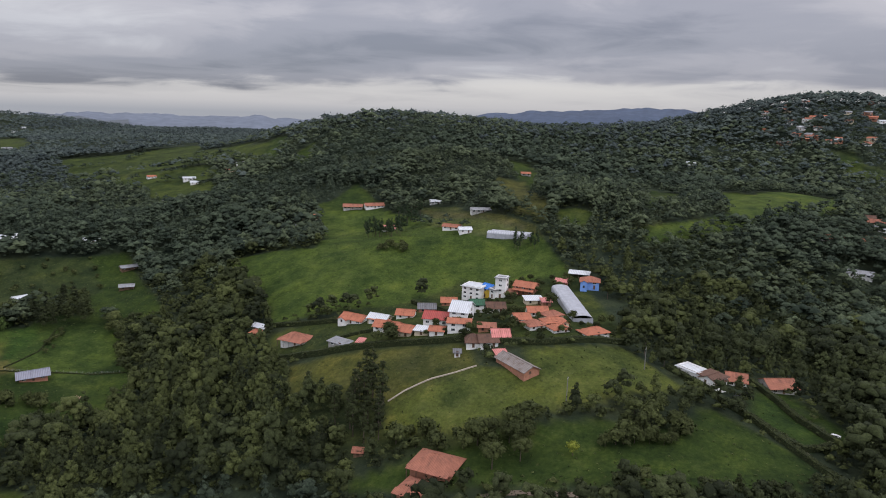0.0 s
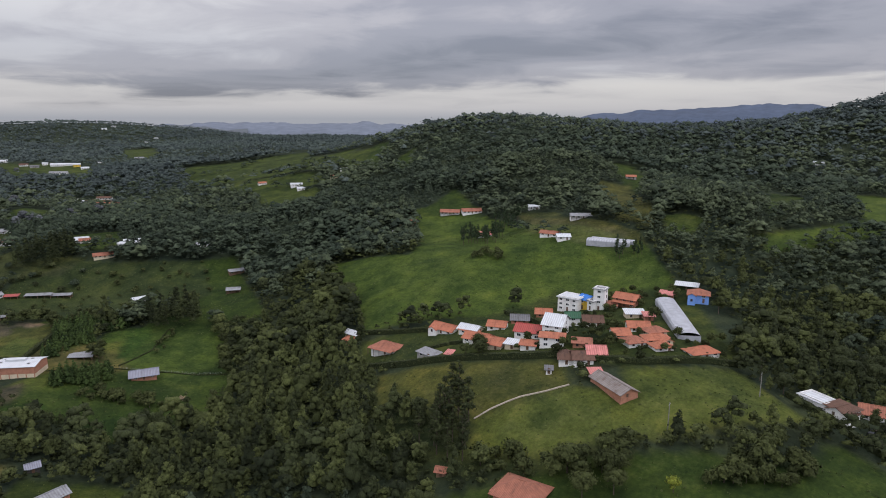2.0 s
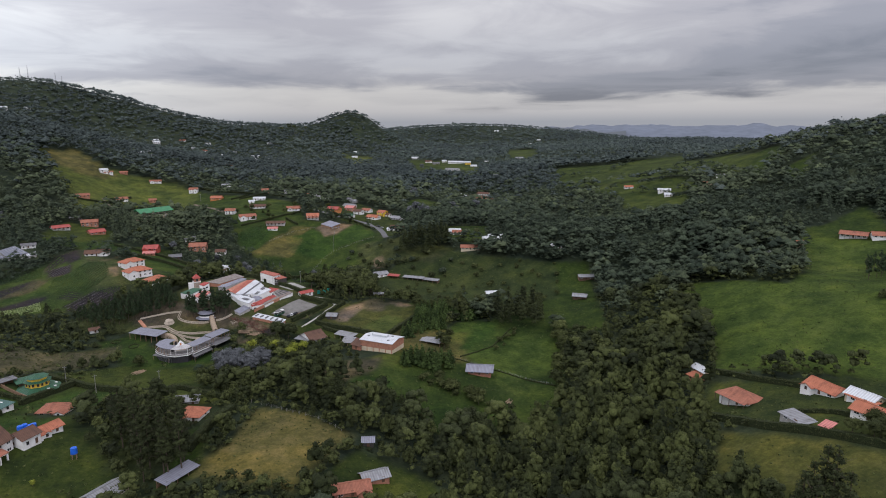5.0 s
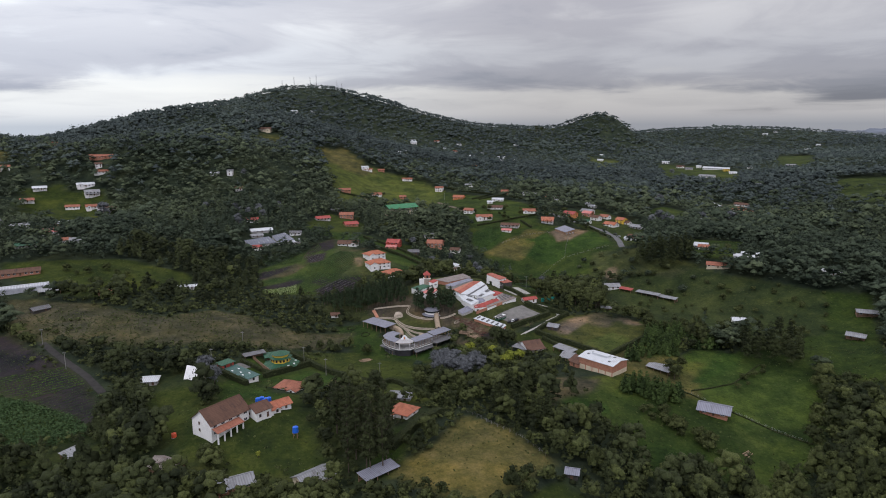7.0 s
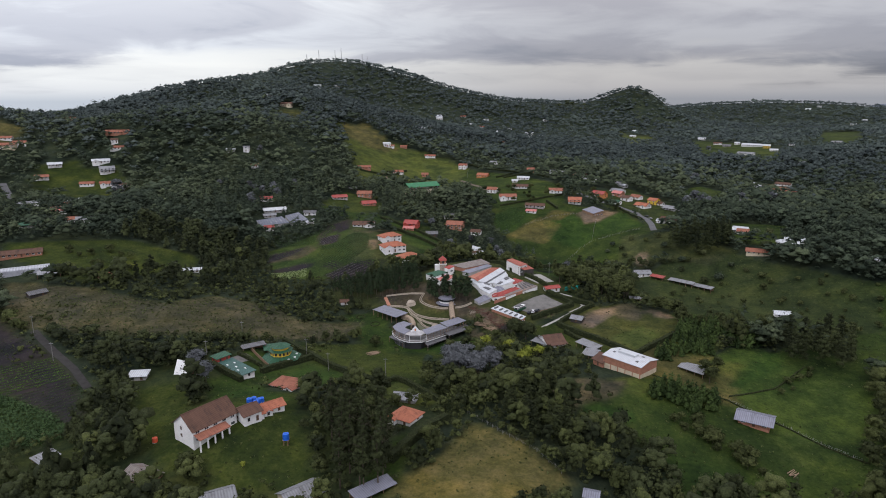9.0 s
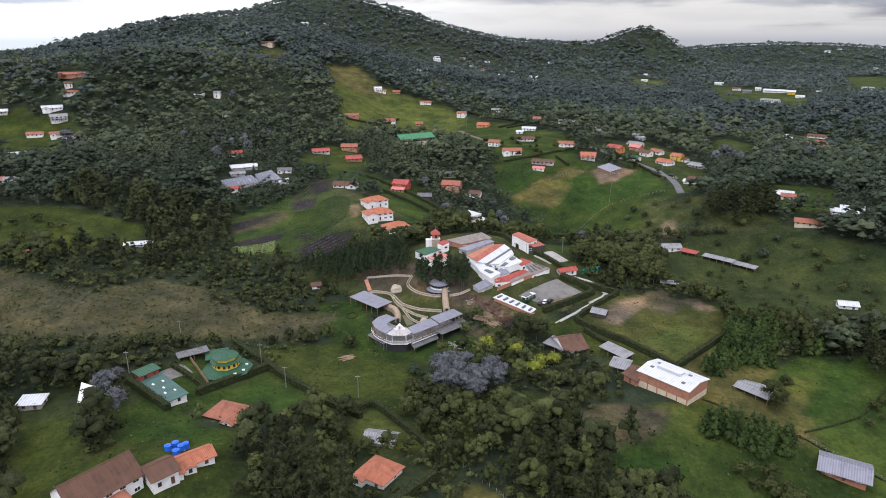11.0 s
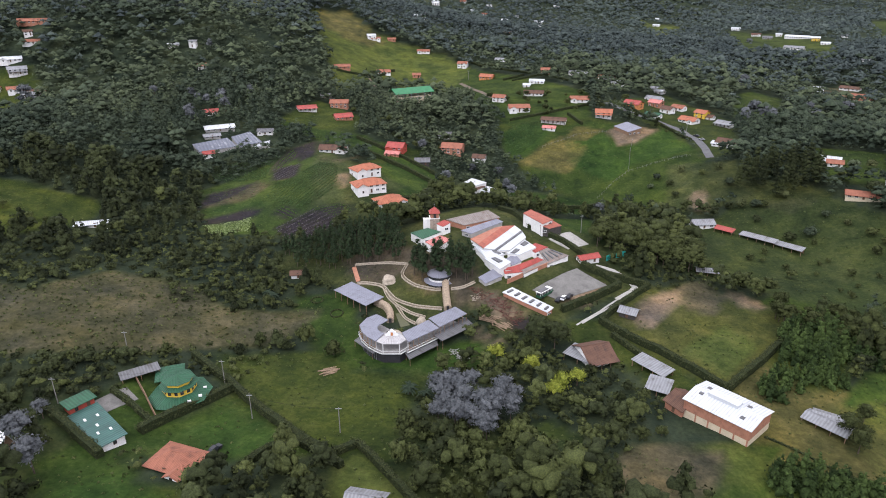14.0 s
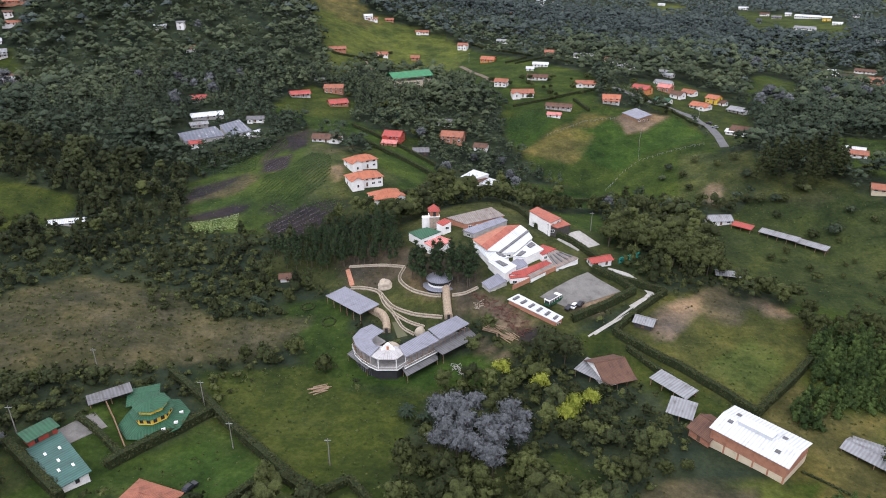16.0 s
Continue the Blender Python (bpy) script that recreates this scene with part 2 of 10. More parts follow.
field("brush", (92, 210), (111, 217), (113, 208), (96, 201))
field("dirt", (113, 211), (122, 214), (127, 204), (120, 201))
field("lush", (82, 173), (104, 187), (111, 174), (92, 156))
field("meadow", (124, 118), (164, 147), (188, 117), (171, 90), (130, 80), (114, 94))
field("dry", (85, 113), (116, 139), (142, 147), (121, 118), (103, 102))
field("lawn", (75, 74), (102, 66), (113, 55), (75, 48))
field("grass", (-133, 105), (-111, 107), (-93, 67), (-93, 44), (-116, 69))
field("lawn", (125, 138), (160, 155), (156, 138), (124, 118))
field("lush", (43, 451), (77, 466), (82, 456), (60, 414), (43, 423))
field("dry", (51, 404), (86, 444), (102, 426), (83, 393))
field("lush", (128, 425), (166, 456), (167, 410), (130, 398))
field("dirt", (123, 446), (138, 450), (140, 432), (124, 426))
field("dirt", (143, 330), (150, 340), (146, 316))
field("dry", (-157, 817), (-120, 854), (-62, 758), (-93, 742), (-133, 754))
field("lawn", (-105, 111), (-97, 122), (-80, 112), (-78, 95), (-95, 94))
field("green_field", (-30, 113), (-23, 119), (-5, 94), (-25, 94))
field("meadow", (120, 135), (139, 159), (156, 164), (136, 133), (125, 132))
field("dry", (94, 133), (113, 145), (118, 135), (126, 117), (120, 107), (103, 119))
field("dirt", (43, 111), (51, 118), (57, 107), (49, 100))
field("grass", (24, 135), (33, 138), (45, 119), (40, 113))
field("green_field", (67, 121), (83, 123), (88, 114), (79, 108), (63, 111))
field("far", (511, 1198), (552, 1105), (531, 876), (466, 796), (402, 885))
field("meadow", (566, -185), (525, -217), (687, -307), (520, -290), (468, -258), (429, -216), (437, -202))
field("meadow", (358, -154), (392, -182), (455, -217), (405, -215), (365, -188), (337, -161))
field("pasture", (558, -113), (608, -132), (556, -160), (442, -167), (402, -151))
field("pasture", (369, -94), (377, -106), (369, -120), (350, -120), (342, -107))
field("olive", (524, 6), (531, -13), (444, -56), (368, -91), (351, -93), (364, -72), (406, -42))
field("pasture", (845, -302), (842, -322), (823, -338), (805, -318))
field("far", (796, -315), (811, -357), (779, -352), (769, -315))
field("far", (613, 768), (698, 716), (866, 712), (604, 460), (540, 508), (505, 582))
field("far", (480, 426), (517, 352), (426, 268), (431, 347))
field("pasture", (603, 374), (686, 394), (660, 352), (571, 310))
field("pasture", (589, 296), (630, 294), (572, 256), (553, 260))
field("olive", (516, 6), (521, -18), (397, -80), (364, -87), (362, -68))
field("pasture", (368, -97), (371, -117), (346, -119), (344, -109))
field("clearing", (419, 35), (411, -1), (356, -47), (344, -80), (318, -88), (326, -53), (345, -12))
field("pasture", (625, 29), (635, 11), (568, -25), (497, -38), (544, -7))
field("pasture", (411, 133), (442, 116), (429, 75), (389, 56), (376, 93), (382, 114))
field("far", (283, 598), (316, 593), (279, 512), (251, 521))
field("far", (904, 1441), (982, 1408), (657, 908), (628, 944))
field("green_field", (398, 1334), (451, 1255), (343, 1049))
field("dry", (-563, 654), (-499, 627), (-481, 587), (-506, 566))
field("pasture", (270, 584), (304, 570), (262, 482), (232, 494))
field("pasture", (815, 1292), (729, 1012), (628, 877), (630, 945))
field("far", (480, 1118), (555, 1126), (563, 944), (479, 794), (428, 941))
field("grass", (-436, 539), (-399, 562), (-381, 537), (-377, 517), (-393, 494))
field("grass", (-382, 494), (-342, 518), (-316, 476), (-338, 424))
field("olive", (-260, 860), (-226, 866), (-206, 826), (-224, 773))
field("field", (74, 200), (83, 210), (103, 224), (112, 212), (128, 204), (132, 190), (91, 154), (68, 194))
field("dirt", (72, 197), (80, 207), (98, 217), (104, 214), (88, 200), (78, 188), (74, 190))
field("brush", (98, 220), (110, 226), (111, 208), (104, 196), (93, 199))
field("dirt", (118, 218), (123, 213), (128, 205), (123, 202), (117, 208))
field("lush", (117, 139), (140, 158), (155, 162), (167, 157), (140, 114), (118, 113), (114, 123))
field("dry", (90, 150), (109, 162), (112, 146), (128, 149), (117, 139), (114, 123), (118, 113), (124, 109), (119, 104), (104, 112), (91, 126))
field("brush", (47, 119), (58, 124), (77, 119), (69, 106), (58, 102), (48, 92), (46, 106))
field("lush", (52, 98), (58, 101), (66, 97), (76, 91), (72, 87), (50, 88))
field("lawn", (-99, 132), (-93, 138), (-84, 130), (-88, 123))
field("lawn", (-93, 143), (-91, 150), (-82, 135), (-85, 134))
field("lush", (-75, 129), (-66, 143), (-47, 124), (-58, 116))
field("lush", (-99, 95), (-92, 106), (-83, 110), (-70, 102), (-63, 94), (-76, 96), (-88, 96))
field("lush", (-59, 144), (-46, 126), (-47, 120), (-52, 117))
field("grass", (-66, 173), (-48, 187), (-32, 176), (-23, 155), (-10, 120), (-16, 107), (-27, 112), (-42, 130))
field("lush", (-33, 180), (-15, 183), (5, 187), (22, 188), (14, 179), (-4, 171), (-22, 175))
field("lush", (42, 431), (58, 467), (76, 459), (68, 435), (47, 407))
field("dry", (52, 406), (78, 437), (101, 425), (83, 402), (68, 398))
field("lush", (89, 438), (117, 446), (132, 401), (108, 380), (87, 405))
field("lush", (127, 425), (164, 455), (171, 406), (138, 398))
field("dirt", (121, 450), (137, 465), (159, 452), (135, 428), (124, 429))
field("dry", (100, 459), (118, 453), (104, 437), (87, 439))
field("soil", (-206, 119), (-182, 131), (-163, 114), (-140, 79), (-143, 77), (-164, 89), (-179, 98), (-197, 105))
field("crop", (-200, 103), (-180, 97), (-157, 86), (-140, 74), (-146, 67), (-171, 60), (-196, 80))
field("soil", (-227, 142), (-211, 153), (-182, 132), (-210, 117))
field("soil", (-245, 169), (-233, 172), (-213, 155), (-228, 144))
field("soil", (-84, 284), (-68, 299), (-53, 290), (-55, 282), (-66, 272), (-82, 277))
field("soil", (-103, 357), (-87, 362), (-86, 340), (-98, 340))
field("soil", (-97, 394), (-85, 412), (-82, 378), (-87, 366), (-94, 378))
field("brush", (-131, 309), (-134, 329), (-107, 342), (-99, 334), (-107, 317), (-119, 315))
field("soil", (-131, 309), (-134, 329), (-107, 342), (-116, 326))
field("soil", (-127, 294), (-104, 306), (-97, 302), (-99, 295), (-120, 289))
field("pale", (-123, 286), (-99, 295), (-97, 280), (-114, 276))
field("lush", (-127, 302), (-119, 315), (-97, 317), (-92, 308), (-104, 306))
field("dirt", (-58, 324), (-60, 338), (-56, 343), (-54, 338), (-55, 321))
field("brush", (-81, 383), (-72, 365), (-53, 374), (-53, 391), (-63, 359))
field("clearing", (146, 388), (180, 367), (167, 324), (142, 314), (128, 328))
field("dirt", (139, 321), (144, 338), (149, 340), (151, 333), (145, 315))
field("pasture", (240, 390), (276, 372), (234, 305), (206, 330))
field("clearing", (171, 335), (195, 326), (208, 309), (184, 300), (161, 318))
field("pasture", (272, 589), (301, 619), (313, 583), (290, 546), (264, 545))
field("clearing", (228, 597), (289, 645), (280, 610), (230, 574))
field("brush", (389, 677), (417, 645), (396, 584), (365, 567), (368, 626))
field("soil", (-68, 299), (-55, 305), (-47, 300), (-53, 291))
field("soil", (-89, 299), (-85, 305), (-76, 297), (-78, 290))
field("soil", (-105, 358), (-98, 394), (-92, 378), (-97, 360))

# materials


def material(name, rough=0.8, metal=0.0):
    m = bpy.data.materials.new(name)
    m.use_nodes = True
    t = m.node_tree
    b = t.nodes["Principled BSDF"]
    b.inputs["Roughness"].default_value = rough
    b.inputs["Metallic"].default_value = metal
    b.inputs["Specular IOR Level"].default_value = 0.25
    return m, t, b


def place_noise(t, scale, detail=3.0, rough=0.6, space="Object", stretch=None):
    tc = t.nodes.new("ShaderNodeTexCoord")
    n = node(t, "ShaderNodeTexNoise", Scale=scale, Detail=detail, Roughness=rough)
    source = tc.outputs[space]
    if stretch:
        mp = t.nodes.new("ShaderNodeMapping")
        mp.inputs["Scale"].default_value = stretch
        t.links.new(source, mp.inputs[0])
        source = mp.outputs[0]
    t.links.new(source, n.inputs["Vector"])
    return n.outputs[0]


def bump(t, b, height, strength=0.4, distance=0.1):
    n = node(t, "ShaderNodeBump", Strength=strength, Distance=distance)
    t.links.new(height, n.inputs["Height"])
    t.links.new(n.outputs[0], b.inputs["Normal"])


def plain(name, colour, rough=0.8, metal=0.0, vary=0.25, scale=0.6, grain=6.0):
    """A surface of one colour with stains and grain."""
    m, t, b = material(name, rough, metal)
    dark = tuple(c * (1 - vary) for c in colour)
    light = tuple(min(1, c * (1 + vary * 0.6)) for c in colour)
    stains = place_noise(t, scale, 4.0)
    col = ramp(t, [(0.3, dark), (0.5, colour), (0.72, light)], stains)
    fine = ramp(t, [(0.3, (0.82, 0.82, 0.82)), (0.7, (1.08, 1.08, 1.08))], place_noise(t, grain, 2.0))
    t.links.new(mixed(t, 1.0, col, fine, "MULTIPLY"), b.inputs["Base Color"])
    return m


def ribbed(name, colour, rust, rough=0.5, metal=0.3, pitch=0.9, vary=0.25):
    """Sheet or tile roofing: ribs down the slope, streaks and patches of wear."""
    m, t, b = material(name, rough, metal)
    uv = t.nodes.new("ShaderNodeUVMap").outputs[0]
    sep = t.nodes.new("ShaderNodeSeparateXYZ")
    t.links.new(uv, sep.inputs[0])
    rib = calc(t, "SINE", calc(t, "MULTIPLY", sep.outputs[0], 6.283 / pitch))
    wear = place_noise(t, 0.35, 5.0, 0.65)
    mp = t.nodes.new("ShaderNodeMapping")
    mp.inputs["Scale"].default_value = (1.6, 0.12, 1)
    t.links.new(uv, mp.inputs[0])
    n = node(t, "ShaderNodeTexNoise", Scale=1.0, Detail=3.0)
    t.links.new(mp.outputs[0], n.inputs["Vector"])
    both = calc(t, "ADD", calc(t, "MULTIPLY", wear, 0.6), calc(t, "MULTIPLY", n.outputs[0], 0.4))
    light = tuple(min(1, c * (1 + vary)) for c in colour)
    col = ramp(t, [(0.34, rust), (0.46, colour), (0.62, light)], both)
    # groove shade between the ribs, multiplied into the colour
    shade = ramp(t, [(0.0, (0.80, 0.80, 0.80)), (1.0, (1.05, 1.05, 1.05))], calc(t, "MULTIPLY_ADD", rib, 0.5, 0.5))
    t.links.new(mixed(t, 1.0, col, shade, "MULTIPLY"), b.inputs["Base Color"])
    bump(t, b, rib, 0.5, 0.06)
    return m


def foliage(name, dark, light, gloss=0.85, grain=2.0):
    """Leaves: two tones, mixed leaf by leaf and tree by tree, with the unevenness of twigs and leaf bunches."""
    m, t, b = material(name, gloss)
    b.inputs["Specular IOR Level"].default_value = 0.12
    geo = t.nodes.new("ShaderNodeNewGeometry")
    at_ = t.nodes.new("ShaderNodeAttribute")
    at_.attribute_name = "tone"
    one = calc(t, "MULTIPLY_ADD", geo.outputs["Random Per Island"], 0.22, calc(t, "MULTIPLY", at_.outputs["Fac"], 0.78))
    mid = tuple((a + c) / 2 for a, c in zip(dark, light))
    col = ramp(t, [(0.1, dark), (0.5, mid), (0.9, light)], one)
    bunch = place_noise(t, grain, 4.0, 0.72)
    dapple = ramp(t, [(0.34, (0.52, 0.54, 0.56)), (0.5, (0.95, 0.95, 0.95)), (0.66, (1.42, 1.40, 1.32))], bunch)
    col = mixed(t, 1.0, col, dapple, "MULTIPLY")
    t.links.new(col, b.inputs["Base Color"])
    bump(t, b, bunch, 0.5, 0.7 / grain)
    tr = t.nodes.new("ShaderNodeBsdfTranslucent")
    t.links.new(col, tr.inputs[0])
    mx = node(t, "ShaderNodeMixShader", Fac=0.15)
    out = t.nodes["Material Output"]
    t.links.new(b.outputs[0], mx.inputs[1])
    t.links.new(tr.outputs[0], mx.inputs[2])
    t.links.new(mx.outputs[0], out.inputs[0])
    return m


def ground_material():
    """Grass, dry grass, soil and litter by the zones in the sheet's attributes."""
    m, t, b = material("ground", 0.95)
    b.inputs["Specular IOR Level"].default_value = 0.05

    def zone(name):
        n = t.nodes.new("ShaderNodeAttribute")
        n.attribute_name = name
        return n.outputs["Fac"]

    big, mid, fine = place_noise(t, 0.018, 4.0), place_noise(t, 0.12, 4.0, 0.65), place_noise(t, 0.55, 6.0, 0.78)
    mix_n = calc(t, "ADD", calc(t, "MULTIPLY", big, 0.25), calc(t, "ADD", calc(t, "MULTIPLY", mid, 0.35), calc(t, "MULTIPLY", fine, 0.40)))
    litter = ramp(t, [(0.35, (0.014, 0.021, 0.013)), (0.6, (0.032, 0.042, 0.025))], mix_n)
    grass = ramp(t, [(0.39, (0.0152, 0.0224, 0.007)), (0.5, (0.0305, 0.0404, 0.0098)), (0.61, (0.0551, 0.061, 0.0169))], mix_n)
    lush = ramp(t, [(0.39, (0.0111, 0.0251, 0.0068)), (0.5, (0.0213, 0.0446, 0.0101)), (0.61, (0.0371, 0.0625, 0.0157))], mix_n)
    dry = ramp(t, [(0.37, (0.046, 0.0423, 0.0166)), (0.5, (0.0842, 0.0736, 0.0265)), (0.63, (0.134, 0.1067, 0.0447))], mix_n)
    marsh = ramp(t, [(0.38, (0.0282, 0.0272, 0.0151)), (0.5, (0.0524, 0.0474, 0.0292)), (0.62, (0.0907, 0.0796, 0.0524))], mix_n)
    soil = ramp(t, [(0.36, (0.013, 0.011, 0.013)), (0.6, (0.034, 0.029, 0.032))], mix_n)
    bright = ramp(t, [(0.38, (0.0301, 0.0499, 0.0101)), (0.5, (0.055, 0.0817, 0.0163)), (0.62, (0.0843, 0.1066, 0.0263))], mix_n)
    dirt = ramp(t, [(0.36, (0.085, 0.060, 0.042)), (0.6, (0.19, 0.140, 0.100))], mix_n)
    col = litter
    edge = calc(t, "MULTIPLY", calc(t, "SUBTRACT", mid, 0.5), 0.9)
    for name, c in (("grass", grass), ("lush", lush), ("dry", dry), ("bright", bright), ("marsh", marsh), ("soil", soil), ("dirt", dirt)):
        z = zone(name)
        f = calc(t, "MULTIPLY", z, calc(t, "ADD", edge, 1.0))
        n = t.nodes.new("ShaderNodeClamp")
        t.links.new(f, n.inputs[0])
        col = mixed(t, n.outputs[0], col, c)
    patch = ramp(t, [(0.34, (0.56, 0.63, 0.72)), (0.46, (0.90, 0.92, 0.94)), (0.56, (1.10, 1.08, 1.0)), (0.68, (1.48, 1.34, 1.10))], place_noise(t, 0.045, 6.0, 0.62))
    col = mixed(t, 1.0, col, patch, "MULTIPLY")
    blades = ramp(t, [(0.32, (0.74, 0.75, 0.76)), (0.5, (0.98, 0.98, 0.98)), (0.68, (1.24, 1.22, 1.16))], place_noise(t, 0.8, 6.0, 0.75))
    col = mixed(t, 1.0, col, blades, "MULTIPLY")
    t.links.new(col, b.inputs["Base Color"])
    bump(t, b, calc(t, "ADD", fine, mid), 0.35, 0.5)
    return m


GROUND = ground_material()
LEAF = foliage("leaf", (0.020, 0.026, 0.010), (0.078, 0.092, 0.031))
LEAF_DARK = foliage("leaf_dark", (0.015, 0.020, 0.009), (0.054, 0.066, 0.026))
# middle and far leaves: the pale blue of haze is put into their colour
LEAF_HAZY_MID = foliage("leaf_hazy_mid", (0.028, 0.039, 0.024), (0.088, 0.110, 0.060), grain=1.4)
LEAF_HAZY_MID_DARK = foliage("leaf_hazy_mid_dark", (0.023, 0.034, 0.023), (0.063, 0.083, 0.051), grain=1.4)
LEAF_HAZY_FAR = foliage("leaf_hazy_far", (0.040, 0.055, 0.051), (0.084, 0.106, 0.091), grain=0.8)
LEAF_HAZY_FAR_DARK = foliage("leaf_hazy_far_dark", (0.033, 0.045, 0.045), (0.068, 0.086, 0.079), grain=0.8)
LEAF_BRIGHT = foliage("leaf_bright", (0.090, 0.120, 0.016), (0.28, 0.30, 0.05))
LEAF_GREY = foliage("leaf_grey", (0.050, 0.055, 0.058), (0.150, 0.160, 0.172))
HEDGE_LEAF = foliage("hedge_leaf", (0.026, 0.034, 0.014), (0.080, 0.090, 0.036))
BARK = plain("bark", (0.085, 0.066, 0.050), 0.95, 0, 0.4, 2.0)

# the ground: one sheet, close-meshed near by and coarser to the horizon
ZONE = {
    "pasture": (("grass", 1.0), ("lush", 0.45)), "pasture2": (("grass", 1.0), ("lush", 0.35), ("soil", 0.22)), "grass": (("grass", 1.0), ("lush", 0.15)),
    "lawn": (("grass", 1.0), ("lush", 0.65)), "dry": (("grass", 1.0), ("dry", 0.75)), "field": (("grass", 1.0), ("lush", 0.15), ("dry", 0.28)), "far": (("grass", 1.0), ("lush", 0.55), ("dry", 0.12)),
    "olive": (("grass", 1.0), ("dry", 0.35)), "marsh": (("grass", 1.0), ("marsh", 0.8)), "crop": (("grass", 1.0), ("lush", 0.7), ("bright", 0.2), ("soil", 0.12)),
    "crop2": (("grass", 1.0), ("lush", 1.0), ("bright", 0.7)), "soil": (("grass", 1.0), ("soil", 1.0)), "pale": (("grass", 1.0), ("bright", 1.0)),
    "green_field": (("grass", 1.0), ("bright", 0.5), ("dry", 0.45)), "meadow": (("grass", 1.0), ("lush", 0.6), ("bright", 0.5), ("dry", 0.06)), "lush": (("grass", 1.0), ("lush", 1.0), ("bright", 0.10)), "brush": (("grass", 1.0), ("soil", 0.35), ("dirt", 0.28)), "needles": (("grass", 1.0), ("soil", 0.55), ("dirt", 0.30)), "clearing": (("grass", 1.0), ("lush", 0.2), ("marsh", 0.3)), "village": (("grass", 0.75), ("lush", 0.1)), "dirt": (("grass", 1.0), ("dirt", 0.9)),
}


def axis(lo, hi, step, far):
    """Even steps from lo to hi, then growing ones out to far."""
    mid = list(np.arange(lo, hi + 0.1, step))
    out, s, v = [], step, hi
    while v < far:
        s *= 1.09
        v += s
        out.append(v)
    low, s, v = [], step, lo
    while v > -far:
        s *= 1.09
        v -= s
        low.append(v)
    return np.array(low[::-1] + mid + out)


def ground_height(x, y):
    """The land with its small unevenness."""
    return land(x, y) + 0.5 * wobble(x, y, 23, 1) + 0.22 * wobble(x, y, 7, 2)


def open_ground(x, y):
    """How far a place is a field or clearing, 0 to 1."""
    f = np.zeros(np.shape(x))
    for kind, poly in FIELDS:
        f = np.maximum(f, inside(x, y, poly))
    return f


def distance_out(x, y):
    """How far a place lies from the middle of the clearings."""
    return np.hypot(x + 10, y + 90)


def build_ground():
    xs, ys = axis(-300, 420, 3.6, 4700), axis(-260, 620, 3.6, 4700)
    gx, gy = np.meshgrid(xs, ys)
    x, y = gx.ravel(), gy.ravel()
    verts = np.stack([x, y, ground_height(x, y)], 1)
    nx, ny = len(xs), len(ys)
    k = np.arange(nx * ny).reshape(ny, nx)
    quads = np.stack([k[:-1, :-1], k[:-1, 1:], k[1:, 1:], k[1:, :-1]], -1).reshape(-1, 4)
    me = bpy.data.meshes.new("ground")
    me.vertices.add(len(verts))
    me.vertices.foreach_set("co", verts.ravel())
    me.loops.add(quads.size)
    me.loops.foreach_set("vertex_index", quads.ravel())
    me.polygons.add(len(quads))
    me.polygons.foreach_set("loop_start", np.arange(0, quads.size, 4))
    me.polygons.foreach_set("use_smooth", np.ones(len(quads), bool))
    me.update(calc_edges=True)
    zones = {n: np.zeros(len(x)) for n in ("grass", "lush", "dry", "bright", "marsh", "soil", "dirt")}
    for kind, poly in FIELDS:
        f = inside(x, y, poly, 2.5)
        if kind in ("soil", "dirt", "pale", "crop2", "needles", "brush", "dry"):
            for v in zones.values():
                v *= 1 - f
        for name, amount in ZONE[kind]:
            zones[name] = np.maximum(zones[name], f * amount)
    # glades and thin grass between the woods
    thin = np.clip(wobble(x, y, 60, 5) * 1.4 - 0.35, 0, 0.6)
    zones["grass"] = np.maximum(zones["grass"], np.where(distance_out(x, y) < 420, thin, thin * 0.0))
    for name, v in zones.items():
        me.attributes.new(name, "FLOAT", "POINT").data.foreach_set("value", v.astype(np.float32))
    me.materials.append(GROUND)
    return tagged(new("ground", me), "rolling green hills of pasture, soil and woodland floor", "ground", kind="structure")


ground = build_ground()

# far mountains beyond the last hills, the blue of haze put into their colour
def far_ridge(label, bearing0, bearing1, away, heights, colour, seed):
    """A long range with a broken crest, from one compass bearing to another."""
    m = plain("far_mountain_hazed", colour, 1.0, 0, 0.12, 0.004, 0.02)
    n = 120
    bm = bmesh.new()
    rows = []
    for k in range(n + 1):
        t = k / n
        a = radians(bearing0 + (bearing1 - bearing0) * t)
        pos = t * (len(heights) - 1)
        i = min(int(pos), len(heights) - 2)
        f = pos - i
        f = f * f * (3 - 2 * f)
        h = heights[i] * (1 - f) + heights[i + 1] * f
        rough = 9 * float(wobble(np.array([t * 900.0]), np.array([seed * 10.0]), 40, seed)[0]) + 4 * float(wobble(np.array([t * 900.0]), np.array([seed * 7.0]), 11, seed)[0])
        row = []
        for out_, up in ((-500, 0.15), (-250, 0.62), (0, 1.0), (350, 0.5)):
            r = away + out_ + 40 * float(wobble(np.array([t * 700.0]), np.array([out_ + seed]), 60, seed)[0])
            row.append(bm.verts.new((math.sin(a) * r - 60, math.cos(a) * r - 200, 40 + (h - 40 + rough) * up)))
        rows.append(row)
    for r, s in zip(rows, rows[1:]):
        for j in range(3):
            bm.faces.new((r[j], s[j], s[j + 1], r[j + 1])).smooth = True
    me = bpy.data.meshes.new("backdrop")
    bm.to_mesh(me)
    bm.free()
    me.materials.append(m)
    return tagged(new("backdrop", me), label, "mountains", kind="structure")


